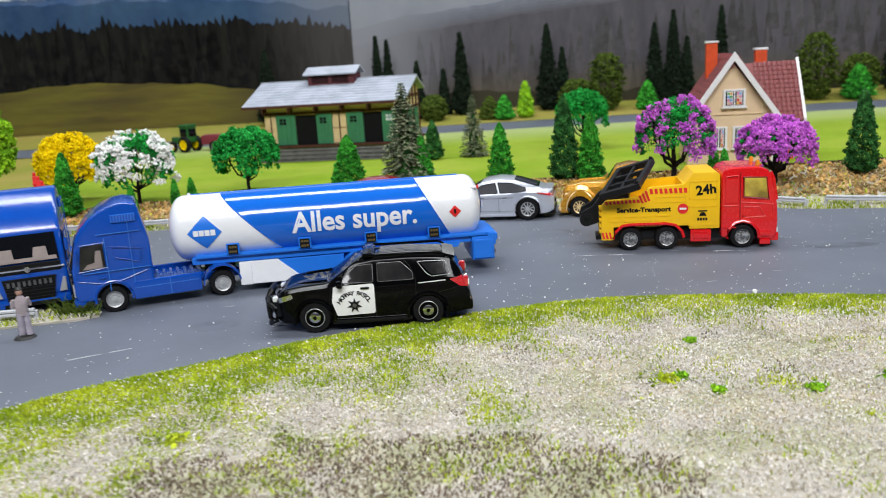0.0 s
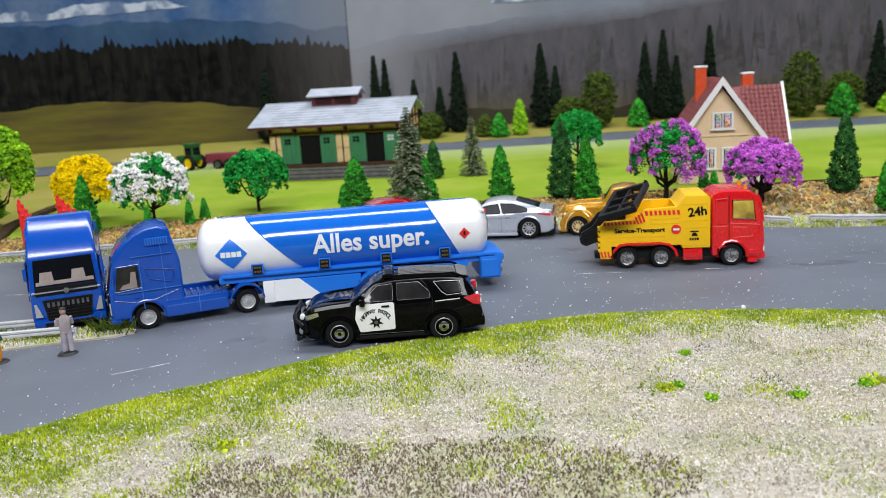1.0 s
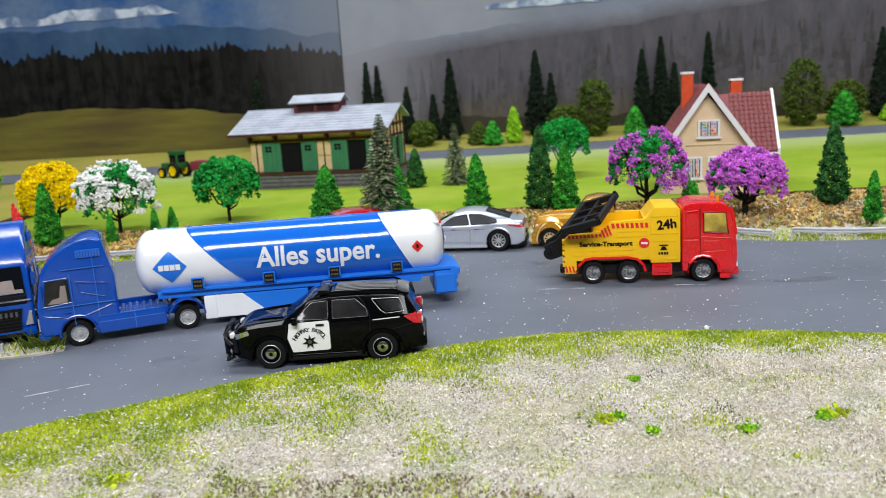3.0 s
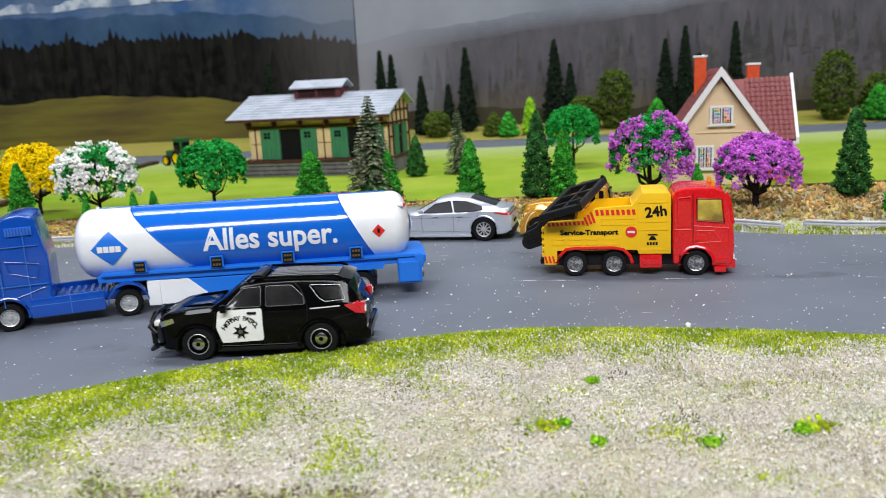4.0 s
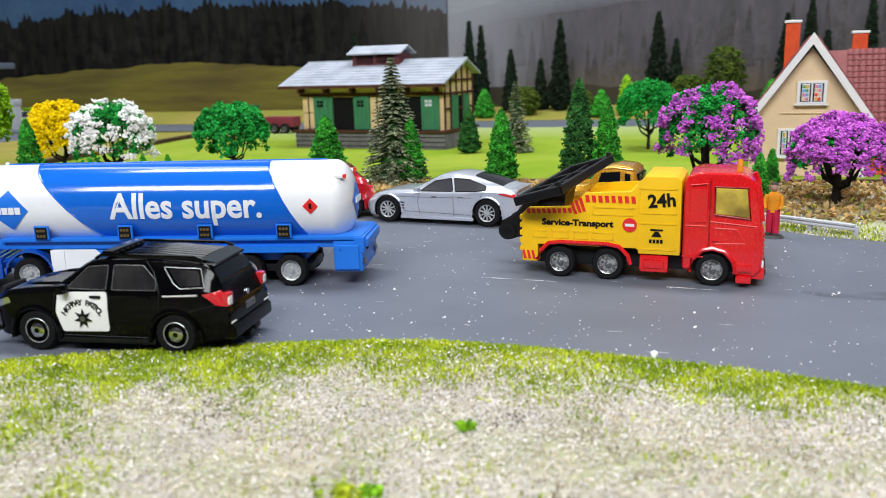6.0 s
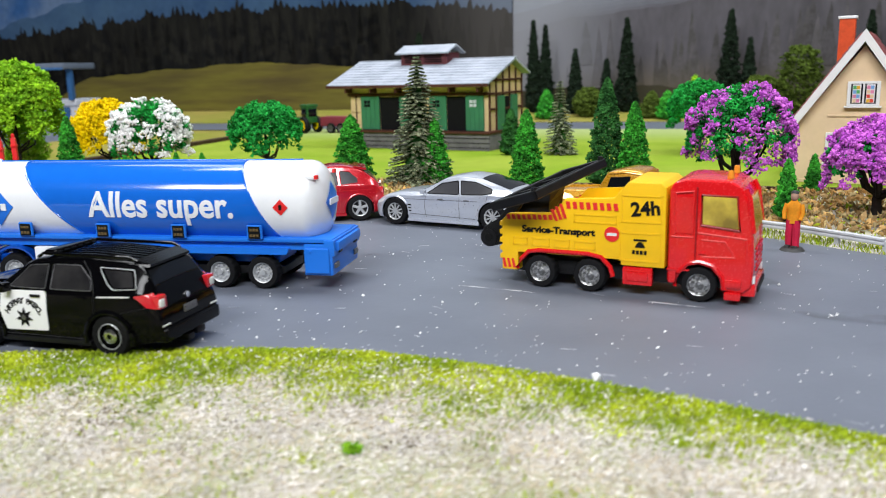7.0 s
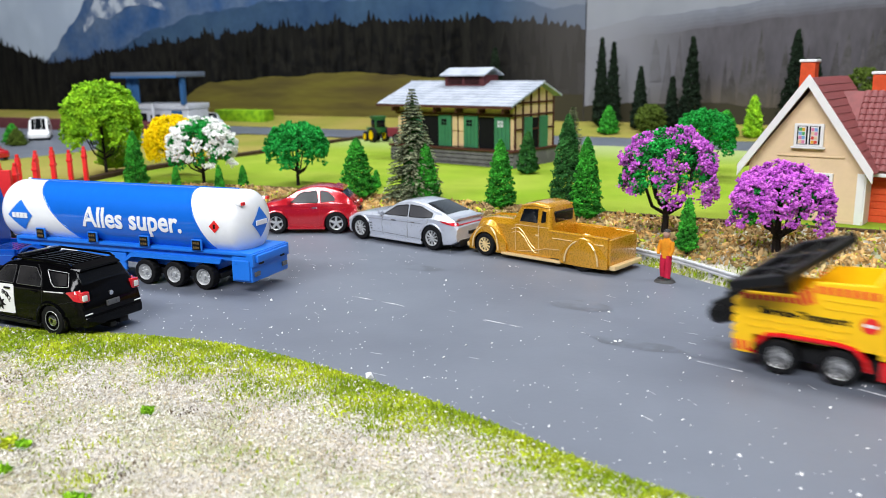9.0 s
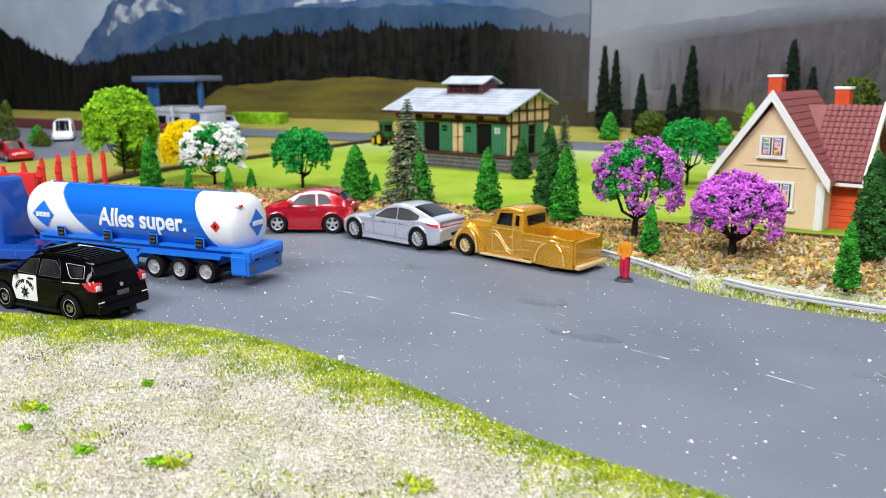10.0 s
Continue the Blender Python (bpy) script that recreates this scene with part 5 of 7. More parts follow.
def arch_lip(parent, x, half, r, material, sg, name="wheel_arch"):
    pts = [(x + math.cos(a) * r, sg * half, max(1.0, r * 0.84 + math.sin(a) * r)) for a in np.linspace(math.pi * 1.05, -0.05 * math.pi, 16)]
    return part(name, tube(pts, 0.55, 6), material, parent)


def patrol_car():
    c = thing("patrol_car", "glossy black police SUV model with a white door", "car", at(-31.8, 311.0, 0, 183.4, 0.957))
    F = CarForm([(38.4, 6.6, 12, 13.4, 10, 10.4, 9), (37.2, 4.8, 14.6, 16, 12.8, 12.8, 11), (33.8, 4, 16.4, 17.8, 14.5, 14.3, 12.4), (27, 3.7, 17.4, 18.8, 15.1, 14.8, 13), (16.4, 3.7, 18.2, 19.6, 15.3, 15, 13.2),
                 (6.2, 3.7, 18.4, 26.8, 15.3, 15, 11.7), (-2, 3.7, 18.5, 27.9, 15.3, 15, 11.6), (-14, 3.7, 18.6, 28.1, 15.3, 15, 11.6), (-26, 3.9, 18.8, 27.6, 15.3, 14.9, 11.5), (-32.6, 4.2, 19, 26.7, 15, 14.7, 11.2), (-36.6, 4.8, 18.8, 20, 14.7, 14.2, 12.2), (-38.4, 5.4, 14.4, 15.6, 14.2, 13.6, 12.2), (-39.2, 6.4, 11.4, 12.4, 13.4, 13.2, 12)])
    body = part("body", F.body(), BLACK_PAINT, c, "glossy black body", 40)
    cut(body, arches((22.4, -22.4), 6.2, 5, 15.2), BLACK)
    front = [(11.8, 19.4), (5.2, 25.5), (-1.4, 26.0), (-1.4, 19.3)]
    rear = [(-3.2, 19.3), (-3.2, 26.1), (-12.6, 26.1), (-16.9, 22.2), (-17.2, 19.4)]
    quarter = [(-19.0, 25.8), (-30.2, 25.4), (-32.0, 20.4), (-24.6, 20.0), (-22.4, 21.4)]
    for sg in (-1, 1):
        part("window", F.side_patch(front, sg), TINT_GLASS, c, "dark front side window")
        part("window", F.side_patch(rear, sg), TINT_GLASS, c, "dark rear side window")
        part("window", F.side_patch([(-20.6, 25.2), (-29.4, 24.8), (-30.8, 20.9), (-24.8, 20.6), (-23.4, 21.8)], sg, 0.16), TINT_GLASS, c, "dark quarter window")
        for w in (front, rear, quarter):
            part("window_trim", F.side_line(w, sg, 0.12, 0.1, True), GREY_RIM if w is quarter else DARK_RIM, c, "thin bright window trim")
        part("mirror", box(10.4, 12.8, sg * 16.6 - 1.6, sg * 16.6 + 1.4, 18.2, 21.0, 0.7), BLACK_PAINT, c, "black door mirror")
        part("mirror_arm", box(10.8, 12.2, sg * 15.2 - 1.4, sg * 15.2 + 1.0, 18.2, 19.2, 0.3, 1), BLACK, c)
        for line in ([(-1.9, 5.6), (-1.9, 18.8)], [(-17.8, 12.5), (-18.2, 18.9), (-16, 24.4), (-13.4, 27.2)], [(15.6, 6.6), (16.2, 12), (15.2, 18.4)], [(-38, 16.0), (-27, 13.6)], [(15, 5.4), (-15, 5.2)]):
            part("body_seam", F.side_line(line, sg, 0.14), BLACK, c)
        part("sill", box(-16, 15.5, sg * 15.1 - 0.9, sg * 15.1 + 0.55, 3.2, 4.7, 0.35, 2), BLACK, c, "black sill")
        for x, z, m in ((-13.6, 17.3, BLACK_PAINT), (2.0, 17.2, INK)):
            part("door_handle", box(x - 1.7, x + 1.7, sg * 15.3 - 0.3, sg * 15.3 + 0.45, z - 0.4, z + 0.4, 0.25, 2), m, c)
        dr = part("door_panel", F.side_patch([(-1.7, 6.9), (13.4, 6.5), (15.2, 12.4), (14.3, 18.4), (-1.7, 18.8)], sg, 0.1), WHITE_PAINT, c, "white door panel with a star badge")
        bm = bmesh.new()
        for k in range(7):
            a = 2 * math.pi * k / 7 + math.pi / 2
            prism([(6.4 + 1.0 * math.cos(a - 0.9), 10.6 + 1.0 * math.sin(a - 0.9)), (6.4 + 3.0 * math.cos(a), 10.6 + 3.0 * math.sin(a)), (6.4 + 1.0 * math.cos(a + 0.9), 10.6 + 1.0 * math.sin(a + 0.9))], sg * 15.75 - 0.15, sg * 15.75 + 0.12, bm=bm)
        cyl((6.4, sg * 15.78, 10.6), 1.4, 0.36, "y", 16, bm=bm)
        part("star_badge", bm, INK, dr, "dark seven-pointed star badge")
        part("badge_disc", cyl((6.4, sg * 15.9, 10.6), 0.8, 0.4, "y", 16), DARK_RIM, dr)
        letters = "HIGHWAY PATROL"
        for i, ch in enumerate(letters):
            if ch == " ":
                continue
            a = radians(156 - 132 * i / (len(letters) - 1))
            k = -1 if sg > 0 else 1
            bm = side_text(ch, 1.75, 6.4 + k * 6.3 * math.cos(a), sg * (F.side(6.4 + k * 6.3 * math.cos(a), 10.2 + 5.2 * math.sin(a)) + 0.16), 10.2 + 5.2 * math.sin(a), sg, 0.04, 1.0, (math.degrees(a) - 90) * 0.75)
            part("letter", bm, INK, dr)
        part("motto", F.side_patch([(-19.2, 17.6), (-30.0, 18.1), (-30.0, 18.5), (-19.2, 18.0)], sg, 0.15), LAMP_WHITE, c, "thin white line of unreadable writing")
        for x in (22.4, -22.4):
            pts = [(x + math.cos(a) * 7.9, sg * 15.25, 5.7 + math.sin(a) * 7.9) for a in np.linspace(math.pi * 1.06, -0.06 * math.pi, 22)]
            part("wheel_arch", tube(pts, 0.85, 8), BLACK_PAINT, c, "black wheel arch flare")
        tl = part("tail_lamp", F.side_patch([(-38.0, 15.0), (-35.4, 15.6), (-31.4, 18.6), (-36.4, 19.4)], sg, 0.35), TAIL_RED, c, "red tail lamp")
        part("lamp_wrap", box(-39.0, -36.6, sg * 12.2 - 1.9, sg * 12.2 + 1.7, 14.8, 18.8, 0.6), TAIL_RED, tl)
        part("tail_lens", box(-39.3, -37.4, sg * 12.6 - 1.0, sg * 12.6 + 1.2, 15.4, 17.8, 0.4), LAMP_WHITE, tl, "clear lens in the tail lamp")
        part("reflector", box(-39.4, -38, sg * 12 - 2, sg * 12 + 1.6, 9.6, 10.2, 0.2, 1), LAMP_WHITE, c)
        hl = part("headlight", F.side_patch([(37.4, 14.6), (31, 16.4), (30.4, 14.8), (36.8, 12.6)], sg, 0.3), CHROME, c, "clear headlight with a chrome bowl")
        part("headlight_front", box(36.4, 39.0, sg * 10.2 - 2.2, sg * 10.2 + 2.0, 12.9, 14.9, 0.6), LAMP_WHITE, hl)
        part("roof_rail", tube([(3.5, sg * 10.3, 27.6), (1.5, sg * 10.3, 28.8), (-28, sg * 10.3, 28.5), (-30.5, sg * 10.2, 27.4)], 0.5, 8), BLACK_PAINT, c)
        for x in (22.4, -22.4):
            w = wheel(c, x, sg * 13.1, 6.4, 4.6, BLACK_PAINT, "plain", sg)
            part("hub", lathe([(0, sg * 1.9), (0.7, sg * 1.9), (0.8, sg * 2.5), (1.4, sg * 2.5), (2.2, sg * 2.1), (2.45, sg * 1.4), (0, sg * 1.0)], 20), CHROME, w, "bright chrome hub cap")
            part("rim_ring", tube([(math.cos(a) * 3.75, sg * 2.25, math.sin(a) * 3.75) for a in np.linspace(0, 2 * math.pi, 29)], 0.14, 5), GREY_RIM, w)
    part("windshield", F.top_patch([(15.4, -12.2), (6.9, -10.4), (6.9, 10.4), (15.4, 12.2)]), DARK_GLASS, c, "dark windshield")
    part("rear_window", F.top_patch([(-33.4, -10.0), (-33.4, 10.0), (-36.0, 11.0), (-36.0, -11.0)]), DARK_GLASS, c, "dark rear window")
    for k in range(8):
        y = -7.7 + 2.2 * k
        part("roof_rib", tube([(-4, y, F.top(-4, y) + 0.25), (-15, y, F.top(-15, y) + 0.25), (-29, y, F.top(-29, y) + 0.25)], 0.38, 6), BLACK_PAINT, c, "raised roof rib")
    bar = part("light_bar", box(-1.6, 2.4, -9.2, 9.2, 27.8, 29.6, 0.8, 3), BLACK_PAINT, c, "low black roof light bar")
    for k in range(6):
        part("light_cell", box(-2.0, 2.8, -8.4 + k * 2.9, -6.2 + k * 2.9, 28.2, 29.1, 0.3, 1), DARK_GLASS, bar)
    part("spoiler", loft([[(-29.5, -10.4, 26.8), (-29.5, 10.4, 26.8), (-29.5, 10.0, 27.9), (-29.5, -10.0, 27.9)], [(-34.0, -10.0, 25.8), (-34.0, 10.0, 25.8), (-34.2, 9.4, 26.6), (-34.2, -9.4, 26.6)]]), BLACK_PAINT, c, "black roof spoiler")
    part("bonnet_crease", tube([(36, -5, 16.9), (26, -8, 19.1), (17, -9.5, 19.9)], 0.3, 5, tube([(36, 5, 16.9), (26, 8, 19.1), (17, 9.5, 19.9)], 0.3, 5)), BLACK_PAINT, c)
    part("rear_bumper", box(-40.4, -34.5, -13.8, 13.8, 5.0, 9.2, 1.2, 3), BLACK_PAINT, c, "glossy black rear bumper")
    part("exhaust", box(-39.2, -33, -7, -2.6, 2.6, 4.8, 0.6), BLACK, c)
    part("tow_hook", box(-40, -34, 0, 3, 2.4, 4.4, 0.4), BLACK, c)
    part("grille", box(37.5, 39.7, -8, 8, 7, 12.6, 0.5), BLACK, c, "black grille")
    pb = part("push_bar", tube([(39, -6, 3.6), (41.7, -6, 5), (42, -6, 13), (40.6, -5, 16), (40.6, 5, 16), (42, 6, 13), (41.7, 6, 5), (39, 6, 3.6)], 1.0, 8), BLACK, c, "black push bar")
    part("bar_wing", tube([(41.4, -6, 13.4), (40.6, -12.4, 13), (37.6, -14.6, 11), (37.4, -14.6, 6), (40.4, -12.4, 4.4), (41.4, -6, 4.2)], 0.8, 6), BLACK, pb)
    part("bar_wing", tube([(41.4, 6, 13.4), (40.6, 12.4, 13), (37.6, 14.6, 11), (37.4, 14.6, 6), (40.4, 12.4, 4.4), (41.4, 6, 4.2)], 0.8, 6), BLACK, pb)
    part("bar_plate", box(41.2, 42.2, -5.6, 5.6, 5.4, 11.6, 0.4), BLACK, pb)
    part("number_plate", box(-39.6, -38.2, -3.2, 3.2, 11.2, 13.4, 0.2, 1), DARK_RIM, c)
    part("rear_badge", cyl((-38.5, 0, 15.8), 0.9, 0.7, "x", 14), CHROME, c)
    return c


patrol_car()


def tanker():
    """Semi-trailer with its tank; local x runs forward, 0 at the tank's rear end."""
    a = 188.5
    t = thing("tank_trailer", "blue and white tank semi-trailer on three axles", "trailer", at(12.3, 388.8, 0, a))
    R, zc, L = 15.0, 29.5, 144.0

    def tank(x0, x1, dx_low, dx_low1, n=40, seg=48, lift=0.0):
        """A length of the tank whose ends slant by dx from top to bottom."""
        rings = []
        for k in range(n + 1):
            u = k / n
            ring = []
            for s in range(seg):
                th = 2 * math.pi * s / seg
                z = math.cos(th)
                low = (1 - z) / 2
                xa, xb = x0 + dx_low * low, x1 + dx_low1 * low
                x = xa + (xb - xa) * u
                e = min(x, L - x)
                rr = (R if e > 8 else R * math.sqrt(max(0.0, 1 - ((8 - e) / 8.2) ** 2.4))) + lift
                ring.append((x, rr * math.sin(th), zc + rr * z))
            rings.append(ring)
        return loft(rings)
    part("tank_rear", tank(0.05, 31, 0, -17), WHITE_PLASTIC, t, "white rear end of the tank")
    part("tank_middle", tank(31, 119.5, -17, -31, 20, lift=0.12), BLUE, t, "blue middle of the tank")
    part("tank_front", tank(119.5, L - 0.05, -31, 0), WHITE_PLASTIC, t, "white front end of the tank")
    for x in (31, 119.5):
        rings = []
        for s in range(49):
            th = 2 * math.pi * s / 48
            rings.append((x + (-17 if x < 50 else -31) * (1 - math.cos(th)) / 2, (R + 0.15) * math.sin(th), zc + (R + 0.15) * math.cos(th)))
        part("tank_band", tube(rings, 0.3, 6), BLUE, t)
    part("tank_ridge", tube([(10, 0, zc + R + 0.1), (134, 0, zc + R + 0.1)], 0.35, 6), BLUE, t)
    part("tank_vent", cyl((134, 0, zc + R + 0.3), 0.8, 1.4, "z", 12, bevel=0.2), WHITE_PLASTIC, t, "small white vent")

    def wrap(bm, x, side, zmid, scale=1.0):
        """Bends flat letters onto the tank's side."""
        for v in bm.verts:
            th = math.asin(max(-1, min(1, (zmid - zc) / R))) + v.co.y / R
            rr = R + 0.25 + v.co.z
            v.co = Vector((x + (-v.co.x if side > 0 else v.co.x), side * rr * math.cos(th), zc + rr * math.sin(th)))
        return bm

    def grid_diamond(r, n=8):
        bm = bmesh.new()
        rows = [[bm.verts.new(((i - j) / n * r, (i + j - n) / n * r, 0)) for i in range(n + 1)] for j in range(n + 1)]
        for i in range(n):
            for j in range(n):
                bm.faces.new((rows[i][j], rows[i + 1][j], rows[i + 1][j + 1], rows[i][j + 1]))
        return bm

    for side in (1, -1):
        bm = text_bm("Alles super.", 9.2, 0.3, 0.93, 0.1)
        bmesh.ops.triangulate(bm, faces=bm.faces[:])
        bmesh.ops.subdivide_edges(bm, edges=[e for e in bm.edges if abs(e.verts[0].co.y - e.verts[1].co.y) > 2.5], cuts=2)
        part("slogan", wrap(bm, 59.4, side, zc + 0.4), WHITE_PLASTIC, t, "white slogan lettering", 0)
        part("logo_diamond", wrap(grid_diamond(7.6), 126.5, side, zc - 0.3), BLUE_FRAME, t, "blue diamond emblem", 0)
        b = bmesh.new()
        for k in range(4):
            box(-4.9 + k * 2.5, -2.75 + k * 2.5, -1.25, 1.25, 0.1, 0.3, bm=b)
        part("emblem_bar", wrap(b, 126.5, side, zc - 0.3), WHITE_PLASTIC, t, "plain white bar on the emblem", 0)
        part("hazard_diamond", wrap(grid_diamond(2.8, 4), 13.7, side, zc + 0.2), RED_PLASTIC, t, "small red hazard diamond", 0)
        part("hazard_mark", wrap(box(-0.5, 0.5, -0.8, 1.0, 0.05, 0.2), 13.7, side, zc + 0.2), INK, t)
        part("rear_bracket", box(2.5, 6, side * 9.5 - 1.2, side * 9.5 + 1.2, zc + 9.2, zc + 10.6, 0.3, 1), WHITE_PLASTIC, t)
        for k in range(3):
            part("red_reflector", box(1.6, 2.6, side * 9.5 - 1.1 + k * 0.75, side * 9.5 - 0.6 + k * 0.75, zc + 9.3, zc + 10.6), RED_PLASTIC, t)
    # rear emblem
    bm = grid_diamond(7.0)
    for v in bm.verts:
        y, z = v.co.x * 0.9, v.co.y
        rr = math.hypot(y, z)
        v.co = Vector((8 - 8.2 * (max(0.0, 1 - (rr / R) ** 2)) ** (1 / 2.4) - 0.3, y, zc + z + 0.5))
    part("logo_diamond", bm, BLUE_FRAME, t, "blue diamond emblem on the tank's end", 0)
    part("emblem_bar", box(-0.9, -0.4, -4.2, 4.2, zc - 0.6, zc + 1.6, 0.1, 1), WHITE_PLASTIC, t, "plain white bar on the emblem")
    # frame
    fr = part("frame", box(-6, 134, -12.5, 12.5, 14.2, 17.4, 0.5), BLUE_FRAME, t, "bright blue plastic chassis")
    part("frame_ledge", box(-4, 132, -14.2, 14.2, 17.2, 18.6, 0.4), BLUE_FRAME, fr)
    part("belly", box(18, 108, -8, 8, 8.5, 14.4, 0.5), BLUE_FRAME, fr)
    rb = part("rear_bumper", box(-4.0, 6.5, -14.4, 14.4, 5.6, 16.8, 0.7), BLUE_FRAME, fr, "blue rear bumper block")
    part("bumper_lip", box(-4.8, -1, -14.6, 14.6, 12.5, 18.2, 0.5), BLUE_FRAME, rb)
    for side in (-1, 1):
        part("tail_lamp", box(-4.7, -3.9, side * 11 - 2, side * 11 + 2, 8, 10, 0.2, 1), DARK_RIM, rb, "dark tail lamp")
        part("hazard_plate", box(-5.3, -4.6, side * 8.5 - 1.6, side * 8.5 + 1.6, 13, 15.8, 0.2, 1), INK, rb, "small dark hazard plate")
        part("corner_box", box(-3, 6, side * 14.5 - 0.6, side * 14.5 + 0.6, 6.4, 15.4, 0.3, 1), BLUE_FRAME, rb)
        part("pin", cyl((4, side * 15.2, 14.2), 0.5, 0.6, "y", 8), BLUE_FRAME, rb)
        for x in (24, 53, 83, 115):
            br = part("hazard_bracket", box(x - 2.9, x + 2.9, side * 14.6 - 0.5, side * 14.6 + 0.5, 18.2, 23.4, 0.3, 1), BLUE_FRAME, t)
            part("hazard_plate", box(x - 2.2, x + 2.2, side * 15.15 - 0.2, side * 15.15 + 0.2, 18.6, 22.9, 0.1, 1), INK, br, "small dark hazard plate")
            for k in (0, 1):
                for j in range(3):
                    part("plate_bar", box(x - 1.7 + j * 1.2, x - 0.8 + j * 1.2, side * 15.4 - 0.12, side * 15.4 + 0.12, 19.3 + k * 2, 20.2 + k * 2), PLATE_MARK, br)
        part("mudguard", prism([(12, 15), (13, 12.8), (62, 12.8), (66, 10), (67, 10.6), (63, 14.2), (62, 15)], side * 11.6 - 2.6, side * 11.6 + 2.6), BLUE_FRAME, t)
        part("side_skirt", prism([(66, 13.8), (66, 6), (104, 3.8), (108, 3.8), (108, 13.8)], side * 12.4 - 0.6, side * 12.4 + 0.6, 0.2, 1), BLUE_FRAME, t)
        part("white_skirt", prism([(84, 3.6), (113, 3.6), (113, 14.2), (96, 14.2)], side * 13.1 - 0.3, side * 13.1 + 0.3, 0.1, 1), WHITE_PLASTIC, t, "white skirt panel")
        part("hose_box", box(108, 113.4, side * 12.2 - 1.6, side * 12.2 + 1.6, 3.4, 14, 0.4), WHITE_PLASTIC, t)
        for x in (22.6, 38.8, 55):
            wheel(t, x, side * 11.4, 6.0, 4.6, GREY_RIM, "disc", side)
    part("axle_beam", box(16, 60, -9, 9, 4.6, 7.4, 0.4), BLACK, t)
    part("landing_gear", box(92, 95, -7, 7, 0.2, 9, 0.3, 1), BLUE_FRAME, t)
    return t


tanker()


def tractor_unit(m, scale, label):
    """A sleeper-cab tractor; local x runs forward, 0 at the rear axle, 45.7 at the front axle."""
    t = thing("tractor_unit", label, "truck", m)
    prof = [(28.5, 6), (60, 6), (61, 9), (61, 20), (58.2, 33), (55.6, 37.4), (52, 41.2), (47, 44.6), (41.5, 46.8), (36.5, 47.4), (32, 46.2), (28.5, 30)]
    cab = part("cab", prism(prof, -14.2, 14.2, 2.0, 4, taper=1.5), BLUE_CAB, t, "glossy dark blue sleeper cab", 40)
    cut(cab, [cyl((45.7, sg * 13.2, 5.6), 7.3, 8, "y", 28) for sg in (-1, 1)], BLACK)
    for sg in (-1, 1):
        part("side_window", prism([(47.3, 20.6), (57.9, 19.8), (56.2, 30.4), (47.5, 30.8)], sg * 13.95 - 0.4, sg * 13.95 + 0.35, 0.15, 1), TINT_GLASS, t, "side window with tan seat behind")
        part("seat", prism([(48.5, 20.4), (56.5, 20.4), (54.5, 22.4), (51.5, 23), (50.6, 28), (48.6, 28)], sg * 14.3 - 0.1, sg * 14.3 + 0.1), TAN_SEAT, t)
        for a, b in (((46.9, 20.2), (58.3, 19.3)), ((58.3, 19.3), (56.5, 30.8)), ((56.5, 30.8), (47.1, 31.2)), ((47.1, 31.2), (46.9, 20.2)), ((32, 27), (44.5, 29)), ((32, 27), (33.5, 21)), ((33.5, 21), (43, 24)), ((43, 24), (44.5, 29)), ((44, 13), (31, 17)), ((48, 13), (58.6, 15.5)), ((58.6, 15.5), (59.4, 18))):
            part("panel_crease", tube([(a[0], sg * 14.25, a[1]), (b[0], sg * 14.2, b[1])], 0.2, 6), BLUE_CAB, t, "raised edge")
        # Seams and creases in lighter blue, with edge highlights put into the colour.
        part("door_seam", box(46.4, 46.75, sg * 14.35 - 0.2, sg * 14.35 + 0.12, 10, 33), BLUE_HIGHLIGHT, t)
        part("door_seam", box(36.4, 36.7, sg * 14.3 - 0.2, sg * 14.3 + 0.12, 12, 40), BLUE_HIGHLIGHT, t)
        part("panel_crease", box(29.5, 57, sg * 14.45 - 0.2, sg * 14.45 + 0.1, 18.4, 18.8), BLUE_HIGHLIGHT, t)
        part("panel_crease", box(32, 50, sg * 13.75 - 0.2, sg * 13.75 + 0.12, 34.4, 34.8), BLUE_HIGHLIGHT, t)
        vent = part("roof_vent", box(33, 43, sg * 13.4 - 0.3, sg * 13.4 + 0.35, 38.8, 42.4, 0.2, 1), BLUE, t, "slatted roof vent")
        for k in range(8):
            part("slat", box(33.8 + k * 1.15, 34.3 + k * 1.15, sg * 13.85 - 0.15, sg * 13.85 + 0.12, 39.2, 42), BLUE_CAB, vent)
        part("door_handle", box(47.6, 50.4, sg * 14.5 - 0.3, sg * 14.5 + 0.3, 15.6, 16.5, 0.2, 1), BLUE_CAB, t)
        part("mirror", box(58.0, 59.0, sg * 14.6 - 0.7, sg * 14.6 + 0.7, 24, 29, 0.3), BLUE_CAB, t, "slim blue door mirror")
        arch_lip(t, 45.7, 14.2, 7.6, BLUE_CAB, sg)
        part("side_skirt", box(9, 37.5, sg * 13.2 - 1.2, sg * 13.2 + 1.2, 4.4, 12.4, 0.7), BLUE_CAB, t)
        # Skirt seams carry the same painted highlight blue.
        part("skirt_seam", box(22, 22.4, sg * 14.4 - 0.1, sg * 14.4 + 0.15, 4.8, 12), BLUE_HIGHLIGHT, t)
        part("skirt_seam", box(10, 37, sg * 14.4 - 0.1, sg * 14.4 + 0.15, 9.4, 9.8), BLUE_HIGHLIGHT, t)
        pts = [(math.cos(a) * 7.8, sg * 11.6, 6 + math.sin(a) * 7.8) for a in np.linspace(math.pi * 0.98, 0.0, 14)]
        mg = bmesh.new()
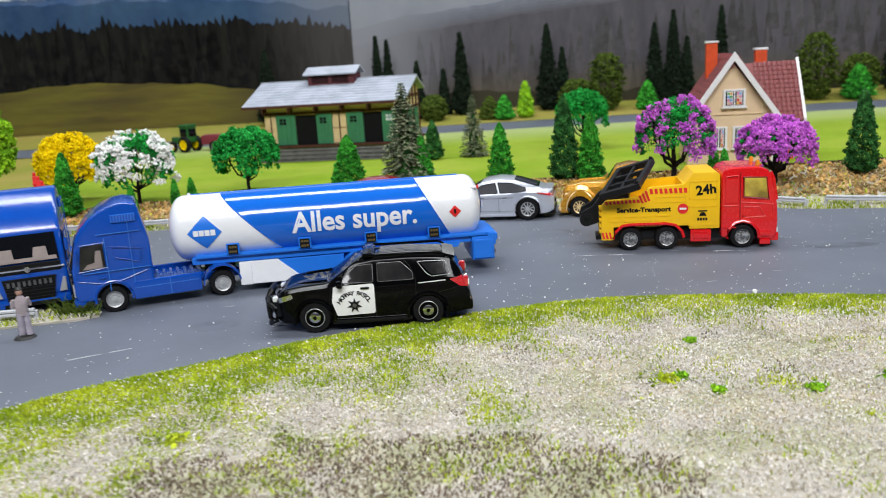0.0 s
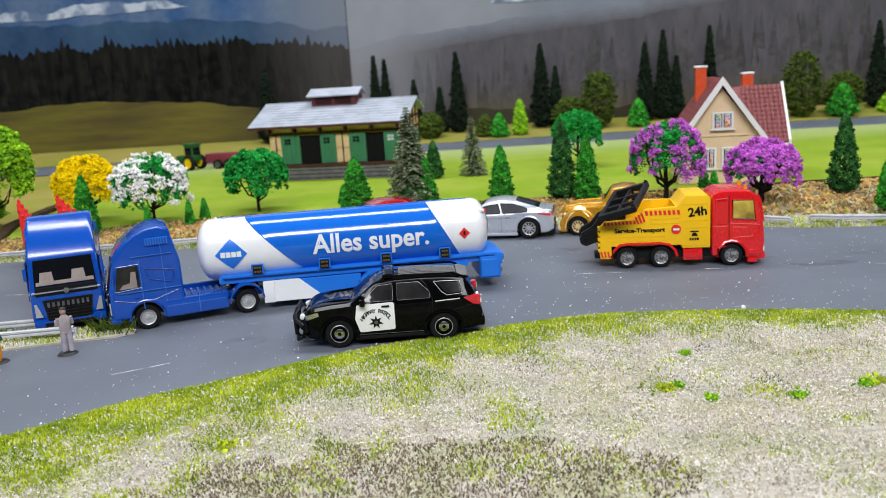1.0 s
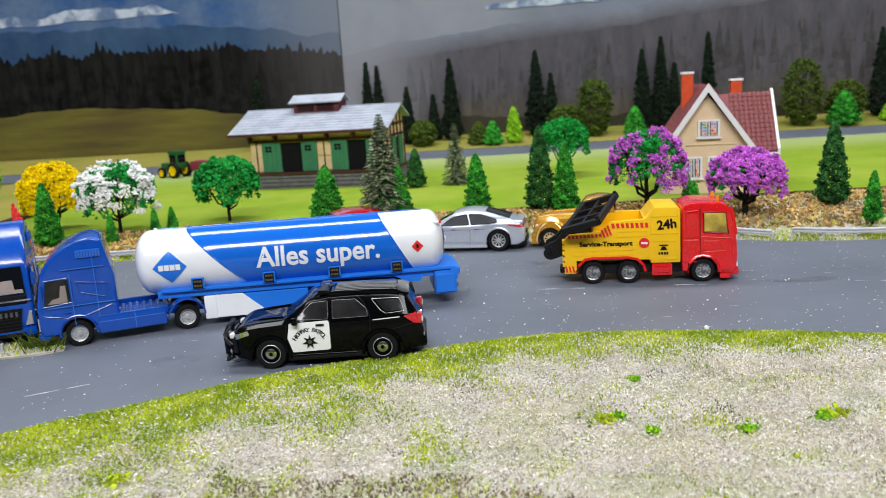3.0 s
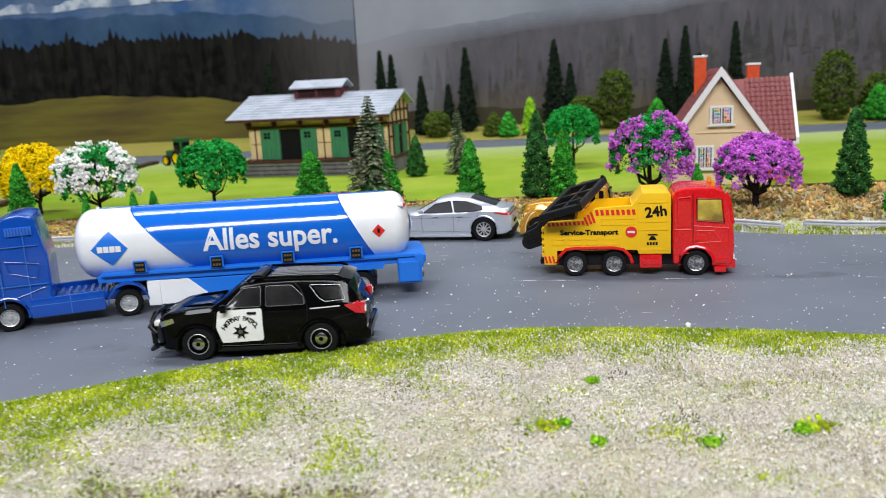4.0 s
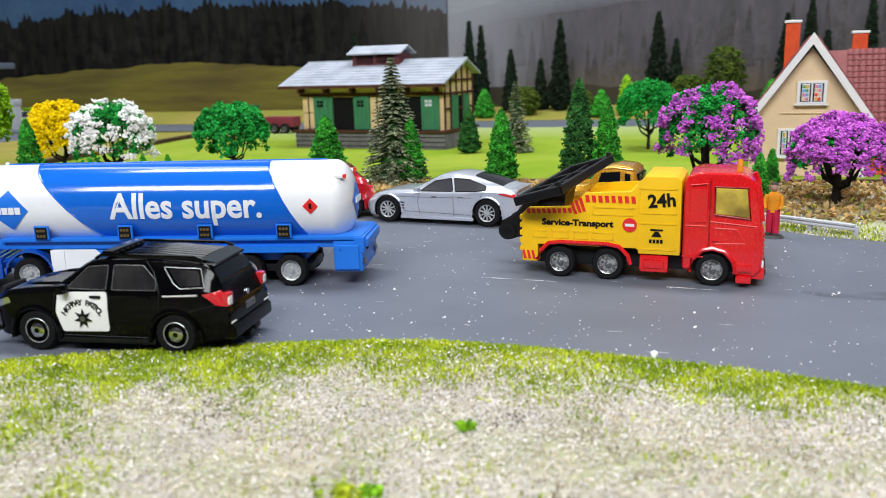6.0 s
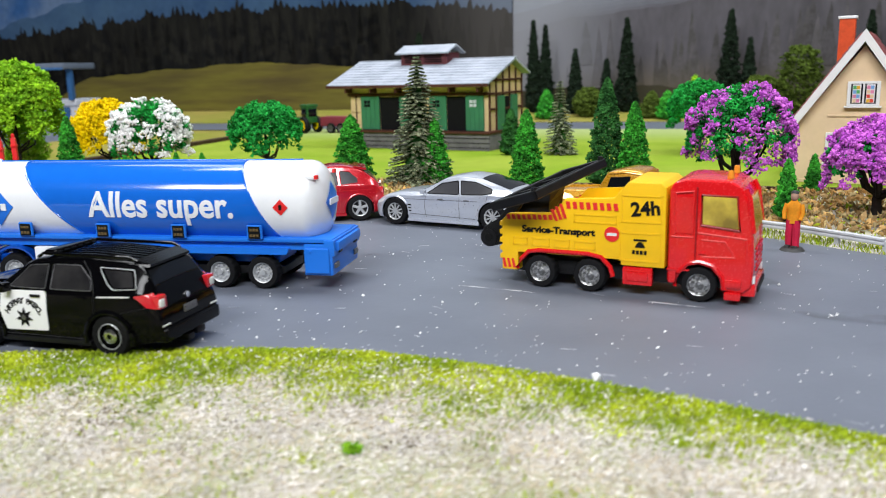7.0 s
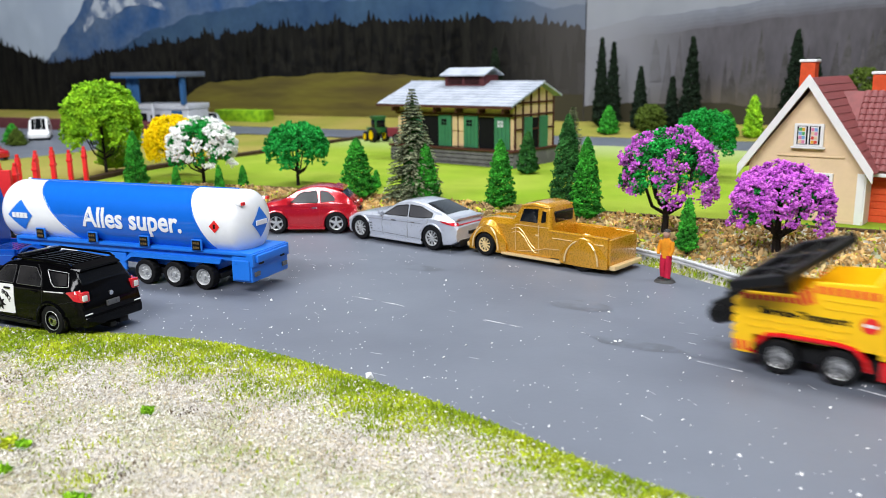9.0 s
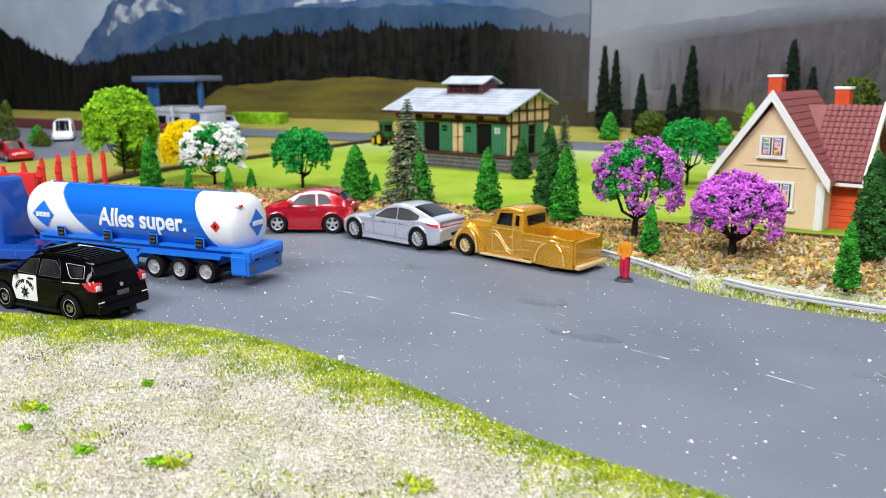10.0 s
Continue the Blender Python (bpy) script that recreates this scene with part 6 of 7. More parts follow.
        loft([[(x, sg * 9.2, z), (x, sg * 14.2, z), (x * 1.08, sg * 14.2, 6 + (z - 6) * 1.1), (x * 1.08, sg * 9.2, 6 + (z - 6) * 1.1)] for x, _, z in pts], mg)
        part("mudguard", mg, BLUE_CAB, t, "blue rear mudguard")
        part("headlight", loft([[(60.2, sg * 10.0, 8.6), (60.2, sg * 12.9, 8.6), (60.2, sg * 12.9, 14.4), (60.2, sg * 11.8, 14.4)], [(61.7, sg * 10.0, 8.8), (61.4, sg * 12.7, 8.8), (61.4, sg * 12.7, 14.2), (61.6, sg * 11.8, 14.2)]]), GREY_RIM, t, "slanted silver headlight", 0)
        for x in (0, 45.7):
            wheel(t, x, sg * 11.8, 5.8, 4.6, GREY_RIM, "disc", sg)
    part("windshield", loft([[(60.9, -11.6, 21.5), (60.9, 11.6, 21.5), (58.2, 11.0, 31.8), (58.2, -11.0, 31.8)], [(61.6, -11.6, 21.7), (61.6, 11.6, 21.7), (58.9, 11.0, 32.0), (58.9, -11.0, 32.0)]]), DARK_GLASS, t, "dark windshield")
    for y in (-7.5, 4.5):
        part("seat", loft([[(61.3, y - 2.2, 22.3), (61.3, y + 3.6, 22.3), (60.1, y + 3.0, 27), (60.1, y - 1.4, 27)], [(61.75, y - 2.2, 22.3), (61.75, y + 3.6, 22.3), (60.55, y + 3.0, 27), (60.55, y - 1.4, 27)]]), TAN_SEAT, t)
    part("dashboard", loft([[(61.35, -11, 21.9), (61.35, 11, 21.9), (60.95, 10.8, 23.3), (60.95, -10.8, 23.3)], [(61.72, -11, 21.9), (61.72, 11, 21.9), (61.35, 10.8, 23.3), (61.35, -10.8, 23.3)]]), TAN_SEAT, t, "tan dashboard")
    part("front_panel", box(60.7, 61.5, -11.8, 11.8, 17.4, 21.0, 0.3, 1), INK, t, "black panel under the windshield")
    bm = box(-13, 13, -0.35, 0.35, -0.2, 0.4, m=Matrix.Translation((61.5, 0, 18.9)) @ Euler((radians(9), 0, radians(90))).to_matrix().to_4x4())
    part("chrome_bar", bm, CHROME, t, "slanting chrome bar")
    part("emblem", cyl((61.8, 0, 18.9), 1.1, 0.6, "x", 16), CHROME, t, "round chrome emblem")
    gr = part("grille", loft([[(61.0, -9.5, 15.6), (61.0, 9.5, 15.6), (61.0, 8, 6.8), (61.0, -8, 6.8)], [(61.8, -9.5, 15.6), (61.8, 9.5, 15.6), (61.8, 8, 6.8), (61.8, -8, 6.8)]]), INK, t, "black radiator grille")
    for k in range(6):
        part("grille_bar", box(61.6, 62.1, -8.6, 8.6, 7.6 + k * 1.35, 8.0 + k * 1.35), BLACK, gr)
    for k in range(9):
        part("grille_tooth", box(61.9, 62.3, -7.4 + k * 1.85 - 0.5, -7.4 + k * 1.85 + 0.5, 12.6, 14.6, 0.1, 1), DARK_RIM, gr)
    part("bumper", box(57, 61.8, -13.8, 13.8, 4.4, 7.6, 0.8), BLUE_CAB, t)
    part("lamp_step", box(60.8, 61.9, -9.8, 9.8, 4.6, 6.2, 0.2, 1), INK, t)
    ch = part("chassis", box(-11, 40, -6.5, 6.5, 6.5, 10, 0.4), BLUE_CAB, t, "blue chassis deck")
    for k in range(7):
        part("deck_rib", box(8 + k * 3, 9.6 + k * 3, -9, 9, 10, 11.2, 0.2, 1), BLUE_CAB, ch)
    part("coupling", cyl((-1, 0, 11), 7, 2.2, "z", 20, bevel=0.3), BLACK, ch)
    part("deck", box(8, 37, -11.5, 11.5, 8.5, 10.2, 0.3, 1), BLUE_CAB, ch)
    return t


tractor_unit(at(-110.5, 367.9, 0, 203.2), 1.0, "dark blue tractor truck coupled to the tank trailer")
# timber truck of the same make, a size larger, seen from its front
S2 = 1.12
OX, OY = -183 - 61 * S2 * math.cos(radians(-67)), 337 - 61 * S2 * math.sin(radians(-67))
tim = tractor_unit(at(OX, OY, 0, -67, S2), S2, "dark blue timber truck standing against the tractor")
tim.name = "timber_truck"
bed = thing("timber_trailer", "red plastic timber trailer with upright stakes", "trailer", at(-246, 455, 0, -58))
part("bed", box(-66, 58, -12.5, 12.5, 10.5, 14, 0.4), RED_PLASTIC, bed, "red flat bed")
part("headboard", box(57, 60, -13, 13, 12, 40, 0.5), RED_PLASTIC, bed, "red headboard")
part("beam", box(-64, 58, -5, 5, 6, 11, 0.4), BLACK, bed)
for k in range(5):
    for sg in (-1, 1):
        x = 50 - k * 27
        st = part("stake", prism([(x - 2.0, 12), (x + 2.0, 12), (x + 1.5, 41), (x - 1.5, 41)], sg * 11.6 - 1.4, sg * 11.6 + 1.4, 0.4), RED_PLASTIC, bed, "red plastic stake")
        part("stake_tip", box(x - 1.1, x + 1.1, sg * 11.6 - 0.9, sg * 11.6 + 0.9, 41, 43.5, 0.5), RED_PLASTIC, st)
        part("stake_peg", box(x - 2.3, x + 2.3, sg * 11.6 - 1.7, sg * 11.6 + 1.7, 35.5, 37, 0.3, 1), RED_PLASTIC, st)
for x in (-30, -46):
    for sg in (-1, 1):
        wheel(bed, x, sg * 10.2, 5.8, 4.4, GREY_RIM, "disc", sg)


def tow_truck():
    """Local x runs forward; 0 at the rearmost axle, axles at 17.4 and 53."""
    t = thing("tow_truck", "yellow and red recovery truck with a black boom", "truck", at(87.5, 412, 0, -6.5))
    hw = 13.6
    body = part("body", prism([(-14, 8), (-14, 5.5), (-8, 5.5), (-8, 12), (28, 12), (28, 10.2), (42.3, 10.2), (42.3, 36.4), (40.5, 37.8), (30, 37.8), (25.5, 32.4), (9, 31.4), (6.4, 28.4), (4, 26.4), (-11.5, 25.6), (-14, 23)], -hw, hw, 0.5, 2), YELLOW, t, "yellow plastic recovery body")
    cut(body, [box(-16, 25, -hw + 1.6, hw - 1.6, 22, 33)] + [cyl((x, sg * 11.5, 5.8), 7.0, 9, "y", 28) for x in (0, 17.4) for sg in (-1, 1)], YELLOW)
    part("cargo_floor", box(-13.4, 22, -hw + 1.4, hw - 1.4, 20.4, 22.2), YELLOW, t)
    for k in range(5):
        part("notch", box(-15, -13.6, -hw + 0.3, hw - 0.3, 9.2 + k * 2.9, 11 + k * 2.9, 0.4), YELLOW, t)
    ch = part("chassis", box(-12, 60, -9.5, 9.5, 4.4, 9.5, 0.5), BLACK, t)
    for sg in (-1, 1):
        y = sg * hw
        # red arch trim over the rear axles
        pts = [(-8.2, y, 6.4), (-7.0, y, 9.6), (-4, y, 12.6), (0, y, 13.2), (17, y, 13.2), (21.5, y, 12.4), (24.5, y, 9.4), (25.5, y, 6.2)]
        part("arch_trim", tube(pts, 0.8, 10), RED, t, "red wheel arch trim")
        # hazard stripes
        for k in range(8):
            x = 9.6 + k * 2.3
            part("stripe", prism([(x, 28.2), (x + 1.35, 28.2), (x + 1.0, 30.6), (x - 0.35, 30.6)], y - 0.25, y + 0.25), RED_PLASTIC, t, "red hazard stripe")
        for k in range(9):
            x = -11.8 + k * 1.9
            part("stripe", prism([(x, 23.4 + k * 0.08), (x + 1.2, 23.4 + k * 0.08), (x + 0.85, 25.1 + k * 0.08), (x - 0.35, 25.1 + k * 0.08)], y - 0.25, y + 0.25), RED_PLASTIC, t, "red hazard stripe")
        for k in range(3):
            x = 4.6 + k * 1.5
            part("stripe", prism([(x + 0.9, 23.8 + k * 0.5), (x + 2.0, 23.8 + k * 0.5), (x + 0.4, 27.6 + k * 1.0), (x - 0.7, 27.6 + k * 1.0)], y - 0.25, y + 0.25), RED_PLASTIC, t, "red hazard stripe")
        for k in range(3):
            x = -13.2 + k * 1.7
            part("stripe", prism([(x, 6.4), (x + 1.0, 6.4), (x + 0.2, 9.6), (x - 0.6, 9.6)], y - 0.25, y + 0.25), RED_PLASTIC, t, "red hazard stripe")
        part("lettering", side_text("Service-Transport", 2.2, 6.4, y + sg * 0.12, 20.4, sg, 0.13, 1.14), INK, t, "black lettering", 0)
        part("lettering", side_text("24h", 4.5, 35.8, y + sg * 0.12, 29.2, sg, 0.2, 1.0, 6), INK, t, "black lettering", 0)
        part("red_disc", cyl((25.0, y, 20.4), 2.5, 0.5, "y", 24), RED_PLASTIC, t, "plain red round emblem")
        part("disc_bar", box(23.4, 26.6, y - 0.32, y + 0.32, 19.9, 20.9), LAMP_WHITE, t)
        part("telephone_mark", prism([(32.6, 16.6), (36.0, 16.6), (35.4, 17.8), (34.8, 18.4), (33.8, 18.4), (33.2, 17.8)], y - 0.25, y + 0.25, bm=box(32.2, 36.4, y - 0.25, y + 0.25, 18.7, 19.3)), INK, t, "black telephone sign")
        for k in range(4):
            part("number_bar", box(31.8 + k * 1.25, 32.7 + k * 1.25, y - 0.2, y + 0.2, 14.3, 15.6), INK, t, "plain dark bar in place of a number")
        for x0, x1, z0, z1 in ((-10, -4.5, 14.6, 17.4), (-3, 3.5, 14.6, 17.4), (5, 10.5, 14.6, 17.4), (12, 19.5, 14.6, 17.4), (27.5, 41, 11.8, 21.4), (28, 41, 24.6, 33.6), (12, 26.5, 23.6, 26.6)):
            b = bmesh.new()
            for bb in ((x0, x1, z0, z0 + 0.45), (x0, x1, z1 - 0.45, z1), (x0, x0 + 0.45, z0, z1), (x1 - 0.45, x1, z0, z1)):
                box(bb[0], bb[1], y - 0.22, y + 0.22, bb[2], bb[3], bm=b)
            part("panel_ridge", b, YELLOW, t)
        part("tank_box", box(28.6, 38.4, sg * 12.4 - 1.2, sg * 12.4 + 1.2, 3.8, 9.8, 0.6), RED, t, "red side tank")
        part("tank_ridge", box(30, 37, sg * 13.7 - 0.2, sg * 13.7 + 0.3, 5.2, 8.4, 0.4), RED, t)
    part("rear_hook", box(-16.5, -13, -5, 5, 4, 6.6, 0.6), BLACK, t)
    part("hook_arm", lathe([(0, -2), (2.4, -2), (2.8, -1.2), (2.8, 1.2), (2.4, 2), (0, 2)], 18, c=(-18.5, 0, 17)), BLACK, t)
    part("hook_link", box(-18, -12, -2, 2, 14.5, 19, 0.6), BLACK, t)
    # cab
    prof = [(43, 5.5), (66.5, 4), (68.8, 6), (69.2, 13), (68.8, 21), (66.6, 33.5), (64.6, 37.4), (61, 39.2), (48, 39.4), (44.4, 38.2), (43, 36)]
    cab = part("cab", prism(prof, -hw, hw, 1.3, 3, taper=0.7), RED, t, "glossy red cab", 40)
    cut(cab, [cyl((53, sg * 12, 5.8), 6.9, 8, "y", 28) for sg in (-1, 1)], BLACK)
    for sg in (-1, 1):
        y = sg * 13.25
        w = part("side_window", prism([(53.4, 25.4), (64.4, 24.2), (63.3, 34.0), (53.4, 34.2)], y - 0.4, y + 0.25, 0.2, 1), CLEAR_YELLOW, t, "yellow-tinted side window")
        part("window_frame", tube([(53.1, y + sg * 0.2, 25.1), (64.8, y + sg * 0.25, 23.9), (63.6, y + sg * 0.1, 34.4), (53.1, y + sg * 0.1, 34.6), (53.1, y + sg * 0.2, 25.1)], 0.38, 8), RED_SEAM, t)
        part("seat", prism([(54.2, 25.8), (61, 24.9), (59, 26.8), (57.4, 27.6), (56.8, 32), (54.4, 32)], y + sg * 0.25 - 0.1, y + sg * 0.25 + 0.1), YELLOW, w)
        part("door_seam", box(51.5, 51.85, sg * 13.5 - 0.3, sg * 13.5 + 0.14, 14, 37), RED_SEAM, t)
        for a, b in (((51.9, 22.6), (66.8, 21.4)), ((53.4, 20.4), (60.5, 20.2)), ((60.5, 20.2), (63.6, 15.4)), ((63.6, 15.4), (53.8, 15.0)), ((66.8, 21.4), (67.2, 13.4)), ((45.2, 22), (45.2, 35)), ((45.2, 35), (50.6, 35.6)), ((50.6, 35.6), (50.6, 22)), ((44, 21), (50.8, 21))):
            part("panel_crease", tube([(a[0], sg * 13.4, a[1]), (b[0], sg * 13.4, b[1])], 0.24, 6), RED_PLASTIC, t, "raised edge on the door")
        part("corner_vent", box(66.2, 68.2, sg * 13.0 - 0.4, sg * 13.0 + 0.4, 14, 21, 0.3, 1), RED, t)
        part("windshield_post", tube([(68.5, sg * 12.3, 23.2), (66.9, sg * 11.8, 33.8), (65.6, sg * 11.4, 36.6)], 0.8, 8), RED, t)
        part("panel_crease", box(43, 50, sg * 13.6 - 0.25, sg * 13.6 + 0.15, 10, 10.6, 0.1, 1), RED, t)
        part("side_panel", box(45, 51, sg * 13.3 - 0.25, sg * 13.3 + 0.12, 22, 34, 0.3, 1), RED, t)
        part("door_handle", box(52.8, 55, sg * 13.7 - 0.3, sg * 13.7 + 0.3, 15.8, 16.7, 0.2, 1), RED, t)
        part("fender", tube([(45.6, sg * 13.6, 5), (46.5, sg * 13.6, 9.4), (49.5, sg * 13.6, 12.6), (53, sg * 13.6, 13.4), (57, sg * 13.6, 12.4), (60, sg * 13.6, 9), (61, sg * 13.6, 5)], 0.8, 6), RED, t)
        for k in range(2):
            part("step", box(60.8, 65.8, sg * 13.2 - 1.2, sg * 13.2 + 1.4, 1.8 + k * 4, 4.4 + k * 4, 0.5), RED, t, "red entry step")
        part("headlight", box(68.2, 69.6, sg * 10.6 - 1.6, sg * 10.6 + 1.6, 7.2, 9.4, 0.3), LAMP_WHITE, t, "clear headlight")
        part("beacon", cyl((60.5, sg * 7, 40.4), 1.1, 2.6, "z", 14, 0.85, 0.2), AMBER, t, "amber roof beacon")
        for x in (0, 17.4, 53):
            WHEELS.append((wheel(t, x, sg * 11.2, 5.8, 4.6, TEX_RIM, "disc", sg), x, sg * 11.2))
    part("windshield", loft([[(68.2, -11.6, 23.6), (68.2, 11.6, 23.6), (66.5, 11.0, 33.2), (66.5, -11.0, 33.2)], [(68.9, -11.6, 23.7), (68.9, 11.6, 23.7), (67.1, 11.0, 33.4), (67.1, -11.0, 33.4)]]), CLEAR_YELLOW, t, "yellow-tinted windshield")
    for k in range(5):
        part("grille_bar", box(69, 69.6, -8, 8, 10.4 + k * 1.7, 11.2 + k * 1.7, 0.2, 1), RED, t)
    part("bumper", box(65, 70, -12.6, 12.6, 3, 7, 0.9), RED, t)
    part("bumper_grille", box(69.6, 70.4, -9, 9, 3.8, 6, 0.2, 1), INK, t)
    # boom on a turntable, swung sideways over the bed and tilted up at the far end
    A, B, C = Vector((-13.5, -20, 29)), Vector((2.6, -25, 34)), Vector((13.2, 15, 40))
    D = A + (C - B)
    nrm = (B - A).cross(C - B).normalized()

    def bar(p, q, w, h):
        d = (q - p).normalized()
        v = d.cross(nrm).normalized()
        return loft([[e + v * a * w + nrm * b * h for a, b in ((-1, -0.8), (-0.8, -1), (0.8, -1), (1, -0.8), (1, 0.8), (0.8, 1), (-0.8, 1), (-1, 0.8))] for e in (p - d * 0.8, q + d * 0.8)])
    boom = part("boom", loft([[(-12, -5, 21.5), (0, -5, 21.5), (0, 7, 21.5), (-12, 7, 21.5)], [(-11, -4, 27), (0, -4, 28), (2, 6, 30.5), (-9, 6, 30)], [(-10, -3, 30), (0, -3, 33), (3, 5, 34.4), (-7, 5, 32)]]), BLACK, t, "black plastic towing boom", 0)
    for p, q in ((A, D), (B, C)):
        part("boom_rail", bar(p, q, 1.3, 1.5), BLACK, boom)
    for u in (0.0, 0.3, 0.62, 1.0):
        part("boom_rung", bar(A.lerp(D, u), B.lerp(C, u), 1.0 if 0 < u < 1 else 1.7, 1.0 if 0 < u < 1 else 1.6), BLACK, boom)
    part("boom_spine", bar(A.lerp(B, 0.5), D.lerp(C, 0.5), 0.7, 0.8), BLACK, boom)
    for p in (B, C):
        part("boom_knob", cyl(tuple(p + nrm * 1.6), 1.1, 2.4, "z", 12, 0.9, 0.2), BLACK, boom)
    for sg in (-1, 1):
        part("boom_arm", prism([(-7, 30), (-14, 27), (-18, 22), (-23.5, 19), (-24.2, 13.6), (-20, 12), (-14, 14), (-12.5, 22)], sg * 7 - 1.2, sg * 7 + 1.2, 0.4, 1), BLACK, boom, "black lifting arm")
        part("roller", cyl((-21, sg * 7, 15.4), 3.4, 4, "y", 22, bevel=0.4), BLACK, boom)
        part("roller_bore", cyl((-21, sg * 9.1, 15.4), 1.4, 0.4, "y", 14), INK, boom)
    return t


WHEELS = []
TOW = tow_truck()


def sedan():
    c = thing("silver_sedan", "silver-grey fastback sedan model parked at the verge", "car", at(18.2, 507.8, 0, 171.0, 1.05))
    F = CarForm([(38, 4.6, 8, 9, 9.5, 9.8, 8.4), (36.4, 3.2, 10.4, 11.6, 13, 13, 11), (32, 2.8, 12.6, 13.8, 14.3, 14, 11.8), (25, 2.8, 14, 15.3, 14.9, 14.4, 12.2), (13.5, 2.8, 14.4, 16, 14.7, 14.3, 12.2), (0, 2.8, 14.8, 22.8, 14.6, 14.3, 10.4), (-8, 2.8, 15, 24, 14.6, 14.4, 10.2), (-17, 2.8, 15.6, 23.2, 14.8, 14.6, 10.2), (-26, 3, 16.2, 20.4, 15, 14.7, 10.8), (-35.5, 3.4, 15.8, 17.2, 14.7, 14, 11.8), (-39, 4.4, 13.6, 15.6, 13.8, 13.2, 11.8), (-40.2, 6, 10.5, 11.4, 12.8, 12.4, 11.4)])
    body = part("body", F.body(), SILVER, c, "silver-grey metallic body", 40)
    cut(body, arches((25.3, -25.3), 6.4, 4.5, 14.9), BLACK)
    front = [(8.6, 15.6), (1.6, 20.2), (-6.6, 21.6), (-8.4, 15.9)]
    rear = [(-9.6, 15.9), (-8.0, 21.7), (-15.5, 21.3), (-24.0, 18.6), (-24.6, 17.0), (-20, 16.3)]
    for sg in (-1, 1):
        for w in (front, rear):
            part("window", F.side_patch(w, sg), GREY_GLASS, c, "grey side window")
            part("window_trim", F.side_line(w, sg, 0.24, 0.08, True), INK, c, "black window trim")
        for line in ([(8.4, 4.6), (9.4, 11), (8.6, 15.2)], [(-8.8, 4.8), (-8.6, 15.8)], [(-19, 5), (-18, 9.4), (-22.4, 14), (-23, 16.4)], [(17, 6), (-17, 5.2)], [(30, 12.6), (8, 12.8), (-18, 13.2)]):
            part("body_seam", F.side_line(line, sg, 0.1), DARK_RIM, c)
        part("sill", box(-18.5, 18.5, sg * 14.5 - 0.6, sg * 14.5 + 0.5, 2.4, 3.8, 0.35, 2), SILVER, c)
        for x in (-12.4, 1.0):
            part("door_handle", box(x - 1.4, x + 1.4, sg * 14.8 - 0.2, sg * 14.8 + 0.25, 13.0, 13.6, 0.2, 1), DARK_RIM, c)
        part("mirror", box(8.2, 10.8, sg * 15.4 - 1.3, sg * 15.4 + 1.0, 15.6, 17.6, 0.6, 3), SILVER, c)
        for k in range(3):
            part("fender_vent", box(16.4, 18.2, sg * 14.8 - 0.2, sg * 14.8 + 0.25, 7 + k * 1.4, 7.6 + k * 1.4), INK, c)
        for x in (25.3, -25.3):
            pts = [(x + math.cos(a) * 7.6, sg * 14.7, 6.2 + math.sin(a) * 7.6) for a in np.linspace(math.pi * 1.04, -0.04 * math.pi, 20)]
            part("wheel_arch", tube(pts, 0.55, 6), SILVER, c)
            wheel(c, x, sg * 12.9, 6.5, 4.2, GREY_RIM, "spoke", sg)
        part("tail_lamp", F.side_patch([(-39.4, 13.6), (-31, 15.2), (-31, 15.8), (-38.6, 15.2)], sg, 0.3), TAIL_RED, c, "slim red tail lamp")
        part("headlight", F.side_patch([(36.4, 9.4), (29.6, 11.6), (30.6, 12.6), (35.6, 10.8)], sg, 0.3), LAMP_WHITE, c, "clear headlight")
    part("rear_window", F.top_patch([(-17.6, -8.6), (-17.6, 8.6), (-31.6, 9.6), (-31.6, -9.6)]), DARK_GLASS, c, "dark rear window")
    part("windshield", F.top_patch([(12, -10.6), (1.6, -9.0), (1.6, 9.0), (12, 10.6)]), DARK_GLASS, c, "dark windshield")
    part("boot_lip", loft([[(-33.5, -11, 16.6), (-33.5, 11, 16.6), (-33.5, 10.6, 17.4), (-33.5, -10.6, 17.4)], [(-38.6, -11.4, 15.8), (-38.6, 11.4, 15.8), (-39.4, 11, 17.2), (-39.4, -11, 17.2)]]), SILVER, c)
    part("rear_diffuser", box(-40.8, -35, -11, 11, 2.8, 6.4, 0.9), BLACK, c, "black rear diffuser")
    part("number_plate", box(-40.8, -39.6, -3.2, 3.2, 8.4, 10.2, 0.2, 1), INK, c)
    part("lamp_strip", box(-39.8, -38.4, -11.5, 11.5, 13.6, 14.3, 0.2, 1), TAIL_RED, c, "red lamp strip")
    part("front_intake", box(36.4, 38.2, -9, 9, 4, 6.4, 0.5), BLACK, c)


sedan()


